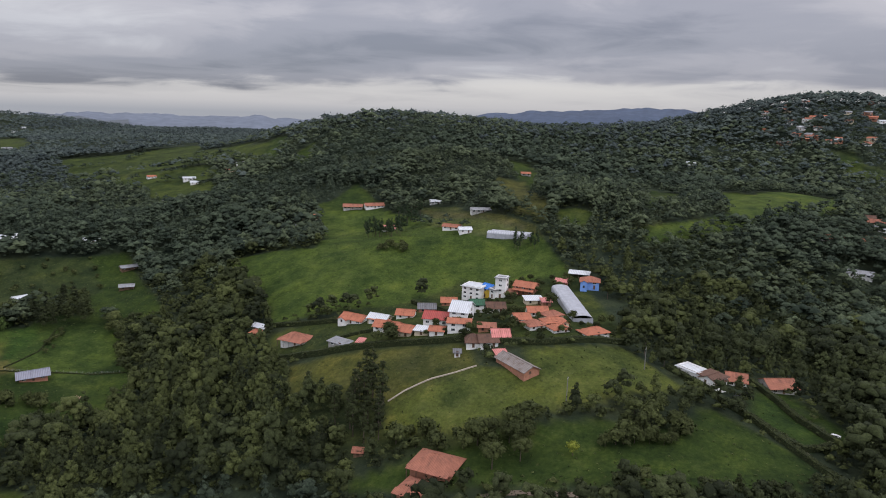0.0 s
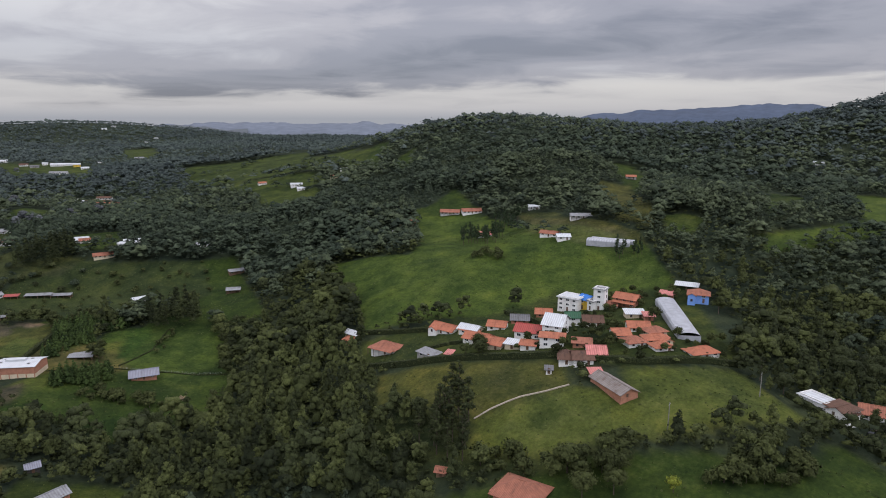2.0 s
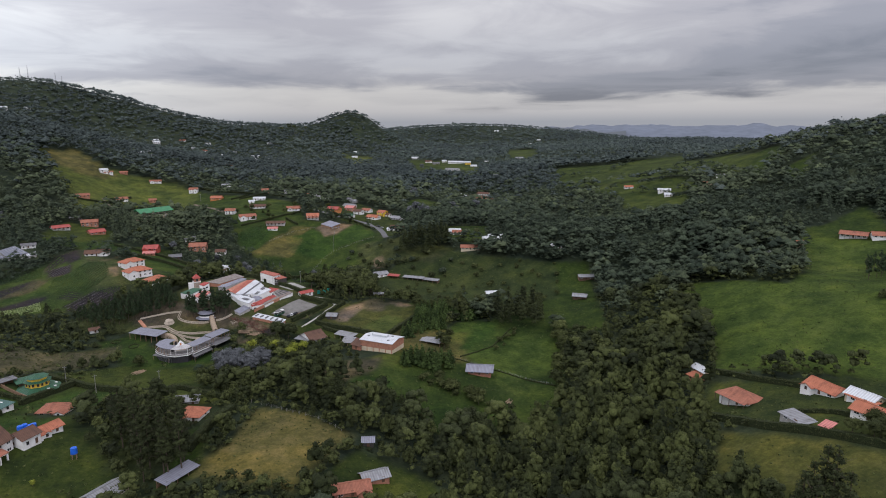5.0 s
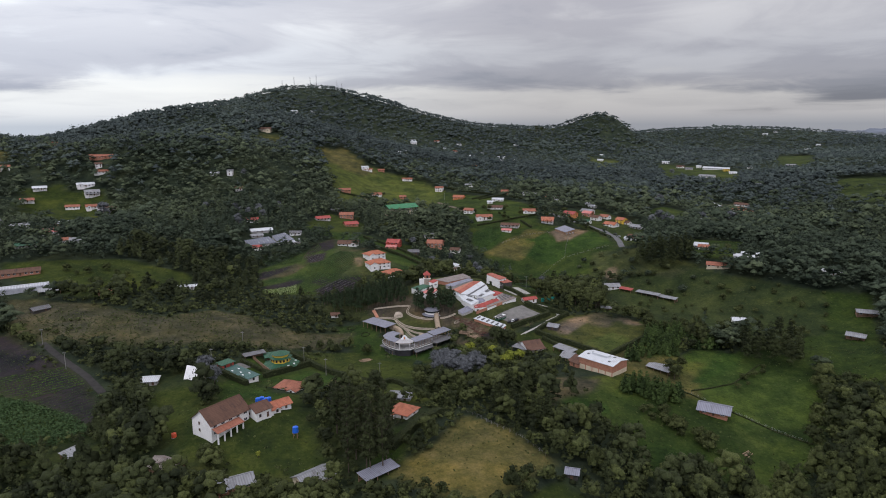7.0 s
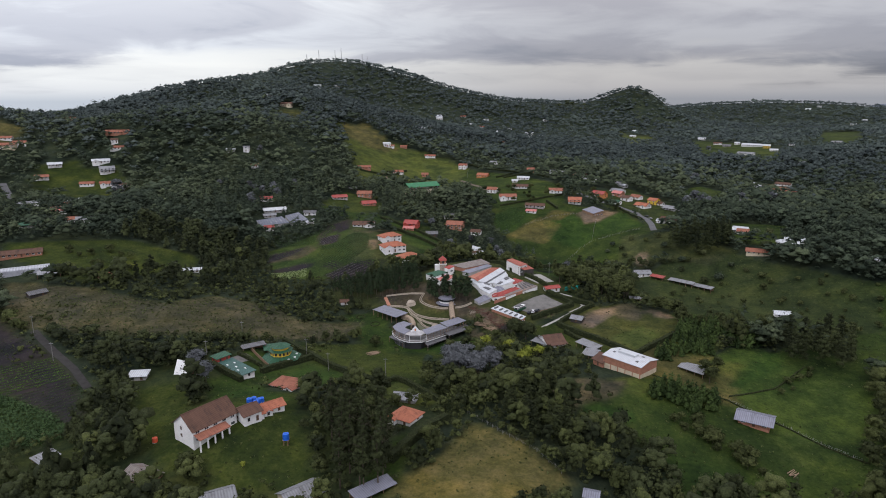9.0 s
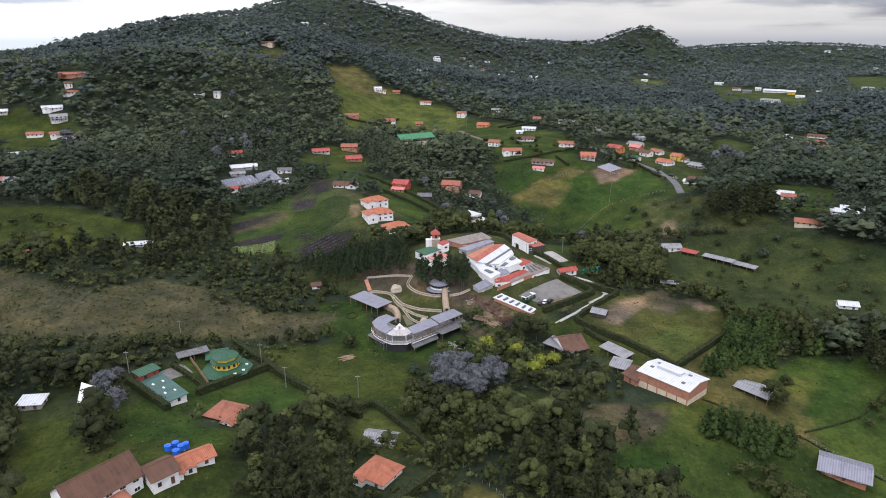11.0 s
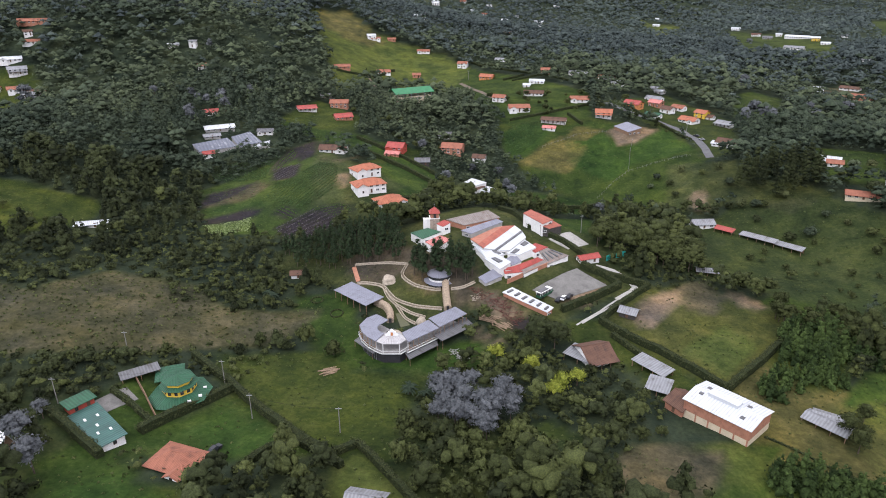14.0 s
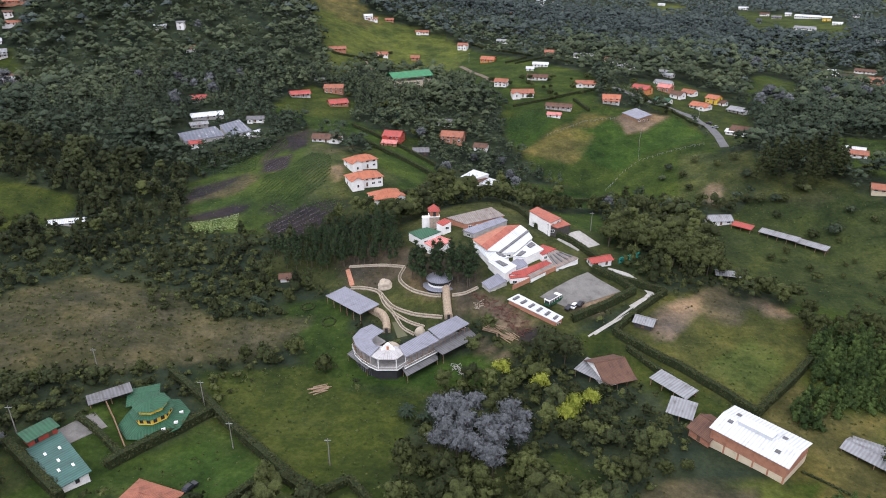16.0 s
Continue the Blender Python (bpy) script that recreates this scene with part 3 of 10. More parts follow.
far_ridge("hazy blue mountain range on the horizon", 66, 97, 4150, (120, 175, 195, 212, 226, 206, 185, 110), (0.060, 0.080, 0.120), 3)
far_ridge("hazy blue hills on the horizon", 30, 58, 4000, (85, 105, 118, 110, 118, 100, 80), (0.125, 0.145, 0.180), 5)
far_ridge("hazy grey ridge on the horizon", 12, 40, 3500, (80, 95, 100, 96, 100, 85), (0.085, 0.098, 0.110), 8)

# woods: joined crowns of many small leaf sprays


def sheet_mesh(name, verts, quads, tone=None):
    me = bpy.data.meshes.new(name)
    me.vertices.add(len(verts))
    me.vertices.foreach_set("co", np.asarray(verts, np.float32).ravel())
    me.loops.add(quads.size)
    me.loops.foreach_set("vertex_index", quads.ravel().astype(np.int32))
    me.polygons.add(len(quads))
    me.polygons.foreach_set("loop_start", np.arange(0, quads.size, quads.shape[1], dtype=np.int32))
    me.update(calc_edges=True)
    if tone is not None:
        me.attributes.new("tone", "FLOAT", "POINT").data.foreach_set("value", np.asarray(tone, np.float32))
    return me


def sprays(rng, centre, radius, squash, size, count):
    """Leaf triangles spread over lumps: for each lump count leaf sprays, tilted about the lump's surface."""
    n = len(centre)
    d = rng.normal(size=(n, count, 3))
    d[..., 2] = np.abs(d[..., 2]) * 1.15 - 0.35
    d /= np.linalg.norm(d, axis=-1, keepdims=True)
    p = centre[:, None] + d * radius[:, None, None] * rng.uniform(0.72, 1.08, (n, count, 1)) * np.stack([np.ones(n), np.ones(n), squash], 1)[:, None]
    nrm = d + rng.normal(scale=0.26, size=d.shape)
    nrm[..., 2] += 0.35
    nrm /= np.linalg.norm(nrm, axis=-1, keepdims=True)
    ref = rng.normal(size=d.shape)
    u = np.cross(nrm, ref)
    u /= np.linalg.norm(u, axis=-1, keepdims=True)
    v = np.cross(nrm, u)
    s = size[:, None, None] * rng.uniform(0.6, 1.3, (n, count, 1))
    a, b = u * s * 0.62, v * s * 0.62 * rng.uniform(0.7, 1.1, (n, count, 1))
    q = np.stack([p - a - b * 0.6, p + a - b * 0.6, p + b], 2)
    return q.reshape(-1, 3, 3)


def leafy_mesh(name, verts, tris, normals, tone):
    """Leaf sprays and clumps that are lit as the rounded crown they belong to."""
    me = sheet_mesh(name, verts, tris, tone)
    me.polygons.foreach_set("use_smooth", np.ones(len(tris), bool))
    me.attributes.new("custom_normal", "FLOAT_VECTOR", "POINT").data.foreach_set("vector", np.asarray(normals, np.float32).ravel())
    return me


def unit(v):
    return v / np.maximum(np.linalg.norm(v, axis=-1, keepdims=True), 1e-6)


def dome_table(close):
    """Directions and triangles of one leaf clump: a six-sided dome, or a plain cap where it stays far off."""
    rings = ((44, 1.0), (-14, 0.95)) if close else ((-4, 1.0),)
    dirs, tris = [(0.0, 0.0, 1.0 if close else 0.86)], []
    for r, (el, size) in enumerate(rings):
        for k in range(6):
            a = (k + 0.5 * (r % 2)) * math.pi / 3
            dirs.append((math.cos(a) * math.cos(radians(el)) * size, math.sin(a) * math.cos(radians(el)) * size, math.sin(radians(el)) * size))
    for k in range(6):
        tris.append((0, 1 + k, 1 + (k + 1) % 6))
    if close:
        for k in range(6):
            a, b, c, d = 1 + k, 1 + (k + 1) % 6, 7 + k, 7 + (k + 1) % 6
            tris += [(a, c, b), (b, c, d)]
    return np.array(dirs), np.array(tris)


def clumps(rng, centre, rad, squash, leaves, leaf, close, most=9.0):
    """For each lump an uneven core of foliage and loose leaf sprays round it: vertices, triangles, normals, the lump of each vertex."""
    n = len(centre)
    dirs, tris = dome_table(close)
    k = len(dirs)
    turn = rng.uniform(0, 6.283, n)
    c, s = np.cos(turn)[:, None], np.sin(turn)[:, None]
    wide = rng.uniform(0.72, 1.28, n)[:, None]
    d0, d1 = dirs[:, 0] * wide, dirs[:, 1] / wide
    d = np.stack([d0 * c - d1 * s, d0 * s + d1 * c, np.broadcast_to(dirs[:, 2], (n, k))], -1)
    flat = np.stack([np.ones(n), np.ones(n), squash], 1)[:, None]
    v = centre[:, None] + d * flat * (rad[:, None] * rng.uniform(0.50 if close else 0.66, 1.02, (n, k)))[..., None]
    out = np.array([0.0, 0.0, 0.35])
    nrm = unit(d / flat + out + rng.normal(scale=0.30, size=d.shape))
    t = tris[None] + (np.arange(n) * k)[:, None, None]
    verts, faces, normals, owner = [v.reshape(-1, 3)], [t.reshape(-1, 3)], [nrm.reshape(-1, 3)], [np.repeat(np.arange(n), k)]
    if leaves:
        d = rng.normal(size=(n, leaves, 3))
        d[..., 2] = np.abs(d[..., 2]) * 1.1 - 0.35
        d = unit(d)
        p = centre[:, None] + d * flat * rad[:, None, None] * rng.uniform(0.66, 1.42, (n, leaves, 1))
        way = unit(d + np.array([0.0, 0.0, 0.4]) + rng.normal(scale=0.6, size=d.shape))
        u = unit(np.cross(way, rng.normal(size=d.shape)))
        w = np.cross(way, u)
        size = np.minimum(leaf * rad, most)[:, None, None] * rng.uniform(0.5, 1.4, (n, leaves, 1))
        q = np.stack([p - u * size - w * size * 0.5, p + u * size - w * size * 0.5, p + w * size], 2)
        verts.append(q.reshape(-1, 3))
        faces.append(n * k + np.arange(n * leaves * 3).reshape(-1, 3))
        normals.append(np.repeat(unit(d / flat + out + rng.normal(scale=0.36, size=d.shape)).reshape(-1, 3), 3, axis=0))
        owner.append(np.repeat(np.arange(n), leaves * 3))
    return np.concatenate(verts), np.concatenate(faces), np.concatenate(normals), np.concatenate(owner)


def crowns(rng, x, y, z, height, spread, lumps, conifer=None, base=0.35):
    """The lumps of many crowns at once: centres, radii, flatness."""
    n = len(x)
    shape = conifer if conifer is not None else np.zeros(n)
    k = np.arange(lumps)
    ang = rng.uniform(0, 6.283, (n, 1)) + k * 2.4 + rng.normal(scale=0.3, size=(n, lumps))
    frac = (k + 0.5) / lumps
    up = base + (0.93 - base) * frac
    broad = np.sin(np.clip(0.25 + frac * 0.75, 0, 1) * 3.0) ** 0.7 * 0.62
    cone = (1 - frac) * 0.45 + 0.04
    off = (broad * (1 - shape[:, None]) + cone * shape[:, None]) * spread[:, None] * rng.uniform(0.5, 1.1, (n, lumps))
    cx = x[:, None] + np.cos(ang) * off
    cy = y[:, None] + np.sin(ang) * off
    shell = base + (0.90 - base) * (0.25 + 0.75 * frac ** 0.6)
    up = shell * (1 - shape[:, None]) + up * shape[:, None]
    cz = z[:, None] + height[:, None] * (up + rng.normal(scale=0.04, size=(n, lumps)))
    r_b = spread[:, None] * rng.uniform(0.34, 0.66, (n, lumps)) * (0.82 if lumps > 9 else 1.0)
    r_c = spread[:, None] * ((1 - frac) * 0.55 + 0.14)
    rad = r_b * (1 - shape[:, None]) + r_c * shape[:, None]
    squash = np.repeat(np.where(shape > 0.5, 1.15, 0.76), lumps)
    return np.stack([cx, cy, cz], -1).reshape(-1, 3), rad.ravel(), squash


def wood(name, label, category, x, y, height, spread, lumps, leaves, leaf, seed, conifer=None, base=0.22, size=0.3, close=True, most=9.0):
    """Many joined crowns of one kind of foliage."""
    rng = np.random.default_rng(seed)
    x, y = np.asarray(x, float), np.asarray(y, float)
    z = ground_height(x, y) - 0.2
    centre, rad, squash = crowns(rng, x, y, z, np.asarray(height, float), np.asarray(spread, float), lumps, conifer, base)
    v, t, nrm, owner = clumps(rng, centre, rad, squash, leaves, size, close, most)
    tone = np.clip(np.repeat(rng.normal(0.45, 0.30, len(x)), lumps) + rng.normal(0, 0.09, len(centre)), 0, 1)
    me = leafy_mesh(name, v, t, nrm, tone[owner])
    me.materials.append(leaf)
    return tagged(new(name, me), label, category, kind="stuff")


def scatter(rng, x0, x1, y0, y1, step):
    gx, gy = np.meshgrid(np.arange(x0, x1, step), np.arange(y0, y1, step))
    x = gx.ravel() + rng.uniform(-0.5, 0.5, gx.size) * step
    y = gy.ravel() + rng.uniform(-0.5, 0.5, gx.size) * step
    return x, y


CLEAR = []


def keep_clear(x, y, r):
    CLEAR.append((x, y, r))


def free_of_things(x, y, margin=0.0):
    ok = np.ones(len(x), bool)
    for a, b, r in CLEAR:
        ok &= (x - a) ** 2 + (y - b) ** 2 > (r + margin) ** 2
    return ok


def in_sector(x, y):
    """The side of the plan on which the hills and houses lie."""
    return (y > -900) & ((y > -60) | (x > -40)) & (np.arctan2(x + 70, y + 260) > radians(-48)) & (np.arctan2(x + 60, y + 150) < radians(122))



# builders for houses, sheds and their parts


def part(name, bm, mat, parent, label=""):
    me = bpy.data.meshes.new(name)
    bm.to_mesh(me)
    bm.free()
    for m in mat if isinstance(mat, (list, tuple)) else (mat,):
        me.materials.append(m)
    ob = new(name, me)
    ob.parent = parent
    return tagged(ob, label)


def share(name, me, parent, m):
    frame_, pane = me if isinstance(me, tuple) else (me, None)
    ob = new(name, frame_)
    ob.parent = parent
    ob.matrix_basis = m
    if pane:
        new("pane", pane).parent = ob
    return ob


def box(bm, x0, x1, y0, y1, z0, z1, index=0):
    v = [bm.verts.new((x, y, z)) for z in (z0, z1) for y in (y0, y1) for x in (x0, x1)]
    for f in ((0, 2, 3, 1), (4, 5, 7, 6), (0, 1, 5, 4), (2, 6, 7, 3), (0, 4, 6, 2), (1, 3, 7, 5)):
        bm.faces.new([v[i] for i in f]).material_index = index
    return bm


def block(x0, x1, y0, y1, z0, z1):
    return box(bmesh.new(), x0, x1, y0, y1, z0, z1)


def slab(bm, corners, thick=0.15):
    """A roof plane: corners along the eave, then back along the ridge; ribs run from ridge to eave."""
    uv = bm.loops.layers.uv.verify()
    a, b = Vector(corners[0]), Vector(corners[1])
    along = (b - a).normalized()
    top = [bm.verts.new(c) for c in corners]
    low = [bm.verts.new(Vector(c) - Vector((0, 0, thick))) for c in corners]
    faces = [bm.faces.new(top), bm.faces.new(low[::-1])]
    n = len(corners)
    for i in range(n):
        faces.append(bm.faces.new((top[i], low[i], low[(i + 1) % n], top[(i + 1) % n])))
    for f in faces:
        for loop in f.loops:
            p = loop.vert.co - a
            u = p.dot(along)
            loop[uv].uv = (u, (p - along * u).length)


def roof_mesh(kind, length, width, z, rise, over=0.5):
    """The planes of a roof, as lists of corners, and the height of its ridge."""
    lx, ly = length / 2 + over, width / 2 + over
    drop = rise * over / (width / 2)
    e = z - drop
    if kind == "gable":
        return [[(-lx, -ly, e), (lx, -ly, e), (lx, 0, z + rise), (-lx, 0, z + rise)], [(lx, ly, e), (-lx, ly, e), (-lx, 0, z + rise), (lx, 0, z + rise)]]
    if kind == "hip":
        r = max(lx - ly, 0.3)
        return [
            [(-lx, -ly, e), (lx, -ly, e), (r, 0, z + rise), (-r, 0, z + rise)], [(lx, ly, e), (-lx, ly, e), (-r, 0, z + rise), (r, 0, z + rise)],
            [(lx, -ly, e), (lx, ly, e), (r, 0, z + rise)], [(-lx, ly, e), (-lx, -ly, e), (-r, 0, z + rise)],
        ]
    if kind == "shed":
        return [[(-lx, -ly, z), (lx, -ly, z), (lx, ly, z + rise), (-lx, ly, z + rise)]]
    if kind == "back":
        return [[(-lx, -ly, z + rise), (lx, -ly, z + rise), (lx, ly, z), (-lx, ly, z)]]
    return [[(-lx, -ly, z + 0.2), (lx, -ly, z + 0.2), (lx, ly, z + 0.25), (-lx, ly, z + 0.25)]]


def window_data(w, h, frame_mat, glass):
    """A window: the frame with its middle bar, and the set-back pane, as two meshes to share."""
    bm = bmesh.new()
    xs, zs = (-w / 2, -w / 2 + 0.1, w / 2 - 0.1, w / 2), (-h / 2, -h / 2 + 0.1, h / 2 - 0.1, h / 2)
    v = [[bm.verts.new((x, -0.06, z)) for x in xs] for z in zs]
    back = [bm.verts.new((x, 0.05, z)) for x, z in ((xs[0], zs[0]), (xs[3], zs[0]), (xs[3], zs[3]), (xs[0], zs[3]))]
    rim = [v[0][0], v[0][3], v[3][3], v[3][0]]
    for j in range(3):
        for i in range(3):
            if (i, j) != (1, 1):
                bm.faces.new((v[j][i], v[j][i + 1], v[j + 1][i + 1], v[j + 1][i]))
    hole = [v[1][1], v[1][2], v[2][2], v[2][1]]
    deep = [bm.verts.new((p.co.x, -0.01, p.co.z)) for p in hole]
    for i in range(4):
        bm.faces.new((hole[i], hole[(i + 1) % 4], deep[(i + 1) % 4], deep[i]))
    glass_at = [tuple(p.co) for p in deep]
    bm.faces.new(deep)
    bm.faces.new((v[0][0], back[0], back[1], v[0][3], v[0][2], v[0][1]))
    bm.faces.new((v[3][3], back[2], back[3], v[3][0], v[3][1], v[3][2]))
    bm.faces.new((v[0][3], back[1], back[2], v[3][3], v[2][3], v[1][3]))
    bm.faces.new((v[3][0], back[3], back[0], v[0][0], v[1][0], v[2][0]))
    box(bm, -0.03, 0.03, -0.055, -0.012, zs[1], zs[2])
    me = bpy.data.meshes.new("window")
    bm.to_mesh(me)
    bm.free()
    me.materials.append(frame_mat)
    pb = bmesh.new()
    front = [pb.verts.new((x, -0.022, z)) for x, _, z in glass_at]
    rear = [pb.verts.new((x, -0.012, z)) for x, _, z in glass_at]
    pb.faces.new(front)
    for i in range(4):
        pb.faces.new((front[i], rear[i], rear[(i + 1) % 4], front[(i + 1) % 4]))
    pane = bpy.data.meshes.new("pane")
    pb.to_mesh(pane)
    pb.free()
    pane.materials.append(glass)
    return me, pane


ROOF = {
    "orange": ribbed("roof_orange_tile", (0.33, 0.120, 0.070), (0.19, 0.075, 0.050), 0.85, 0, 0.45),
    "clay": ribbed("roof_clay_tile", (0.26, 0.105, 0.068), (0.14, 0.065, 0.048), 0.9, 0, 0.45),
    "brown": ribbed("roof_brown_tile", (0.105, 0.058, 0.041), (0.050, 0.036, 0.030), 0.9, 0, 0.45),
    "red": ribbed("roof_red_sheet", (0.30, 0.060, 0.050), (0.20, 0.062, 0.05), 0.55, 0.1, 0.8),
    "pinkish": ribbed("roof_faded_red_sheet", (0.46, 0.17, 0.15), (0.30, 0.11, 0.09), 0.6, 0.1, 0.8),
    "grey": ribbed("roof_grey_sheet", (0.21, 0.215, 0.225), (0.12, 0.115, 0.11), 0.5, 0.2, 0.9),
    "dark": ribbed("roof_dark_sheet", (0.12, 0.12, 0.125), (0.07, 0.065, 0.06), 0.6, 0.1, 0.9),
    "white": ribbed("roof_white_sheet", (0.50, 0.52, 0.54), (0.38, 0.38, 0.385), 0.5, 0.0, 0.9, 0.05),
    "terracotta": ribbed("roof_faded_orange_sheet", (0.36, 0.15, 0.10), (0.26, 0.10, 0.07), 0.75, 0.0, 0.6),
    "tile_red": ribbed("roof_red_tile", (0.31, 0.105, 0.075), (0.20, 0.075, 0.06), 0.85, 0.0, 0.45),
    "rusty": ribbed("roof_rusted_sheet", (0.19, 0.165, 0.15), (0.13, 0.075, 0.055), 0.75, 0.1, 0.8, 0.35),
    "green": ribbed("roof_green_sheet", (0.022, 0.080, 0.042), (0.02, 0.05, 0.03), 0.5, 0.1, 0.9),
    "teal": ribbed("roof_teal_sheet", (0.040, 0.095, 0.082), (0.045, 0.07, 0.065), 0.5, 0.1, 0.9),
    "clear": ribbed("roof_plastic_film", (0.34, 0.35, 0.38), (0.24, 0.25, 0.27), 0.35, 0.0, 1.6),
    "panel": ribbed("roof_dark_glass_panels", (0.115, 0.125, 0.155), (0.30, 0.31, 0.33), 0.3, 0.0, 2.2, 0.1),
    "blue": ribbed("roof_blue_sheet", (0.03, 0.16, 0.50), (0.03, 0.10, 0.30), 0.5, 0.1, 0.9),
    "mauve": ribbed("roof_lilac_grey_sheet", (0.20, 0.205, 0.245), (0.14, 0.14, 0.165), 0.45, 0.15, 0.7, 0.15),
}
WALL = {
    "white": plain("wall_white", (0.74, 0.73, 0.71), 0.85, 0, 0.12, 0.4), "brick": plain("wall_brick", (0.36, 0.17, 0.11), 0.9, 0, 0.25, 0.8),
    "cream": plain("wall_cream", (0.55, 0.47, 0.34), 0.85, 0, 0.15, 0.5), "orange": plain("wall_orange", (0.52, 0.21, 0.08), 0.85, 0, 0.15, 0.5),
    "yellow": plain("wall_yellow", (0.66, 0.44, 0.06), 0.8, 0, 0.15, 0.5), "bluish": plain("wall_blue", (0.18, 0.33, 0.70), 0.8, 0, 0.15, 0.5),
    "grey": plain("wall_grey", (0.34, 0.33, 0.31), 0.9, 0, 0.25, 0.6), "dark": plain("wall_dark_wood", (0.06, 0.055, 0.05), 0.9, 0, 0.3, 0.8),
    "stone": plain("wall_stone", (0.33, 0.27, 0.22), 0.95, 0, 0.35, 0.9),
    "red": plain("wall_red", (0.38, 0.07, 0.05), 0.85, 0, 0.2, 0.6), "wood": plain("wall_wood", (0.22, 0.14, 0.09), 0.9, 0, 0.3, 0.9),
}
WHITE_PAINT = plain("white_paint", (0.78, 0.78, 0.77), 0.6, 0, 0.08)
FRAME_DARK = plain("frame_brown", (0.10, 0.065, 0.045), 0.7, 0, 0.2)
GLASS, _t, _b = material("window_glass", 0.12)
_b.inputs["Base Color"].default_value = (0.025, 0.03, 0.035, 1)
_b.inputs["Specular IOR Level"].default_value = 0.5
DOOR_MAT = plain("door_wood", (0.12, 0.07, 0.045), 0.7, 0, 0.25)
WINDOWS = {"wide": window_data(1.7, 1.2, WHITE_PAINT, GLASS), "tall": window_data(1.0, 1.3, FRAME_DARK, GLASS), "small": window_data(0.9, 0.9, WHITE_PAINT, GLASS)}


def door_data():
    bm = block(-0.5, 0.5, -0.06, 0.06, 0.0, 2.1)
    me = bpy.data.meshes.new("door")
    bm.to_mesh(me)
    bm.free()
    me.materials.append(DOOR_MAT)
    return me


DOOR = door_data()


def footing(x, y, rot, length, width):
    """Ground height under a building: the mean of its corners and middle."""
    c, s = math.cos(radians(rot)), math.sin(radians(rot))
    pts = [(x + c * a * length / 2 - s * b * width / 2, y + s * a * length / 2 + c * b * width / 2) for a in (-1, 1) for b in (-1, 1)] + [(x, y)]
    return float(np.mean([ground_height(*p) for p in pts]))


def base_of(name, label, category, x, y, rot, length, width, group=""):
    top = tagged(new(name), label, category, group)
    top.empty_display_size = 1.0
    z = footing(x, y, rot, length, width)
    top.matrix_basis = Matrix.Translation((x, y, z)) @ Matrix.Rotation(radians(rot), 4, "Z")
    keep_clear(x, y, 0.5 * math.hypot(length, width))
    return top


def openings(top, length, width, h, storeys, y_front, kind="wide", sides=True, every=3.2):
    """Windows and a door on the front and the two ends."""
    n = max(1, int(length / every))
    for s in range(storeys):
        z = h / storeys * s + min(1.6, h / storeys * 0.58)
        for i in range(n):
            px = (i + 0.5) / n * length - length / 2
            if s == 0 and i == n // 2:
                share("door", DOOR, top, Matrix.Translation((px, y_front - 0.03, 0.05)))
                continue
            share("window", WINDOWS[kind], top, Matrix.Translation((px, y_front - 0.02, z)))
        if sides:
            for e in (-1, 1):
                share("window", WINDOWS["tall" if kind == "wide" else kind], top, Matrix.Translation((e * (length / 2 + 0.02), 0.12 * width, z)) @ Matrix.Rotation(radians(90), 4, "Z"))


def front_wing(top, lx, ly, h, rise, side, wall, cover):
    """A cross gable that comes forward at one end of a house."""
    half, out = 0.36 * lx, 2.0
    c = side * (lx - half - 0.1)
    z, peak = h - 0.15, h - 0.15 + min(0.46 * half * 2 * 0.5, rise * 0.9)
    bm = bmesh.new()
    ring = ((c - half, -ly - out), (c + half, -ly - out), (c + half, 0.0), (c - half, 0.0))
    low = [bm.verts.new((a, b, -2.5)) for a, b in ring]
    up = [bm.verts.new((a, b, z - 0.14)) for a, b in ring]
    for i in range(4):
        bm.faces.new((low[i], low[(i + 1) % 4], up[(i + 1) % 4], up[i]))
    bm.faces.new((up[0], up[1], bm.verts.new((c, -ly - out, peak - 0.14))))
    part("wing_wall", bm, WALL[wall], top)
    for e in (-1, 1):
        rb = bmesh.new()
        edge = (c + e * (half + 0.45), z - 0.3)
        q = [(edge[0], -ly - out - 0.45, edge[1]), (edge[0], 0.0, edge[1]), (c, 0.0, peak), (c, -ly - out - 0.45, peak)]
        slab(rb, q if e > 0 else q[::-1], 0.14)
        part("wing_roof", rb, ROOF[cover], top)
    share("window", WINDOWS["tall"], top, Matrix.Translation((c, -ly - out - 0.02, min(1.5, h * 0.55))))


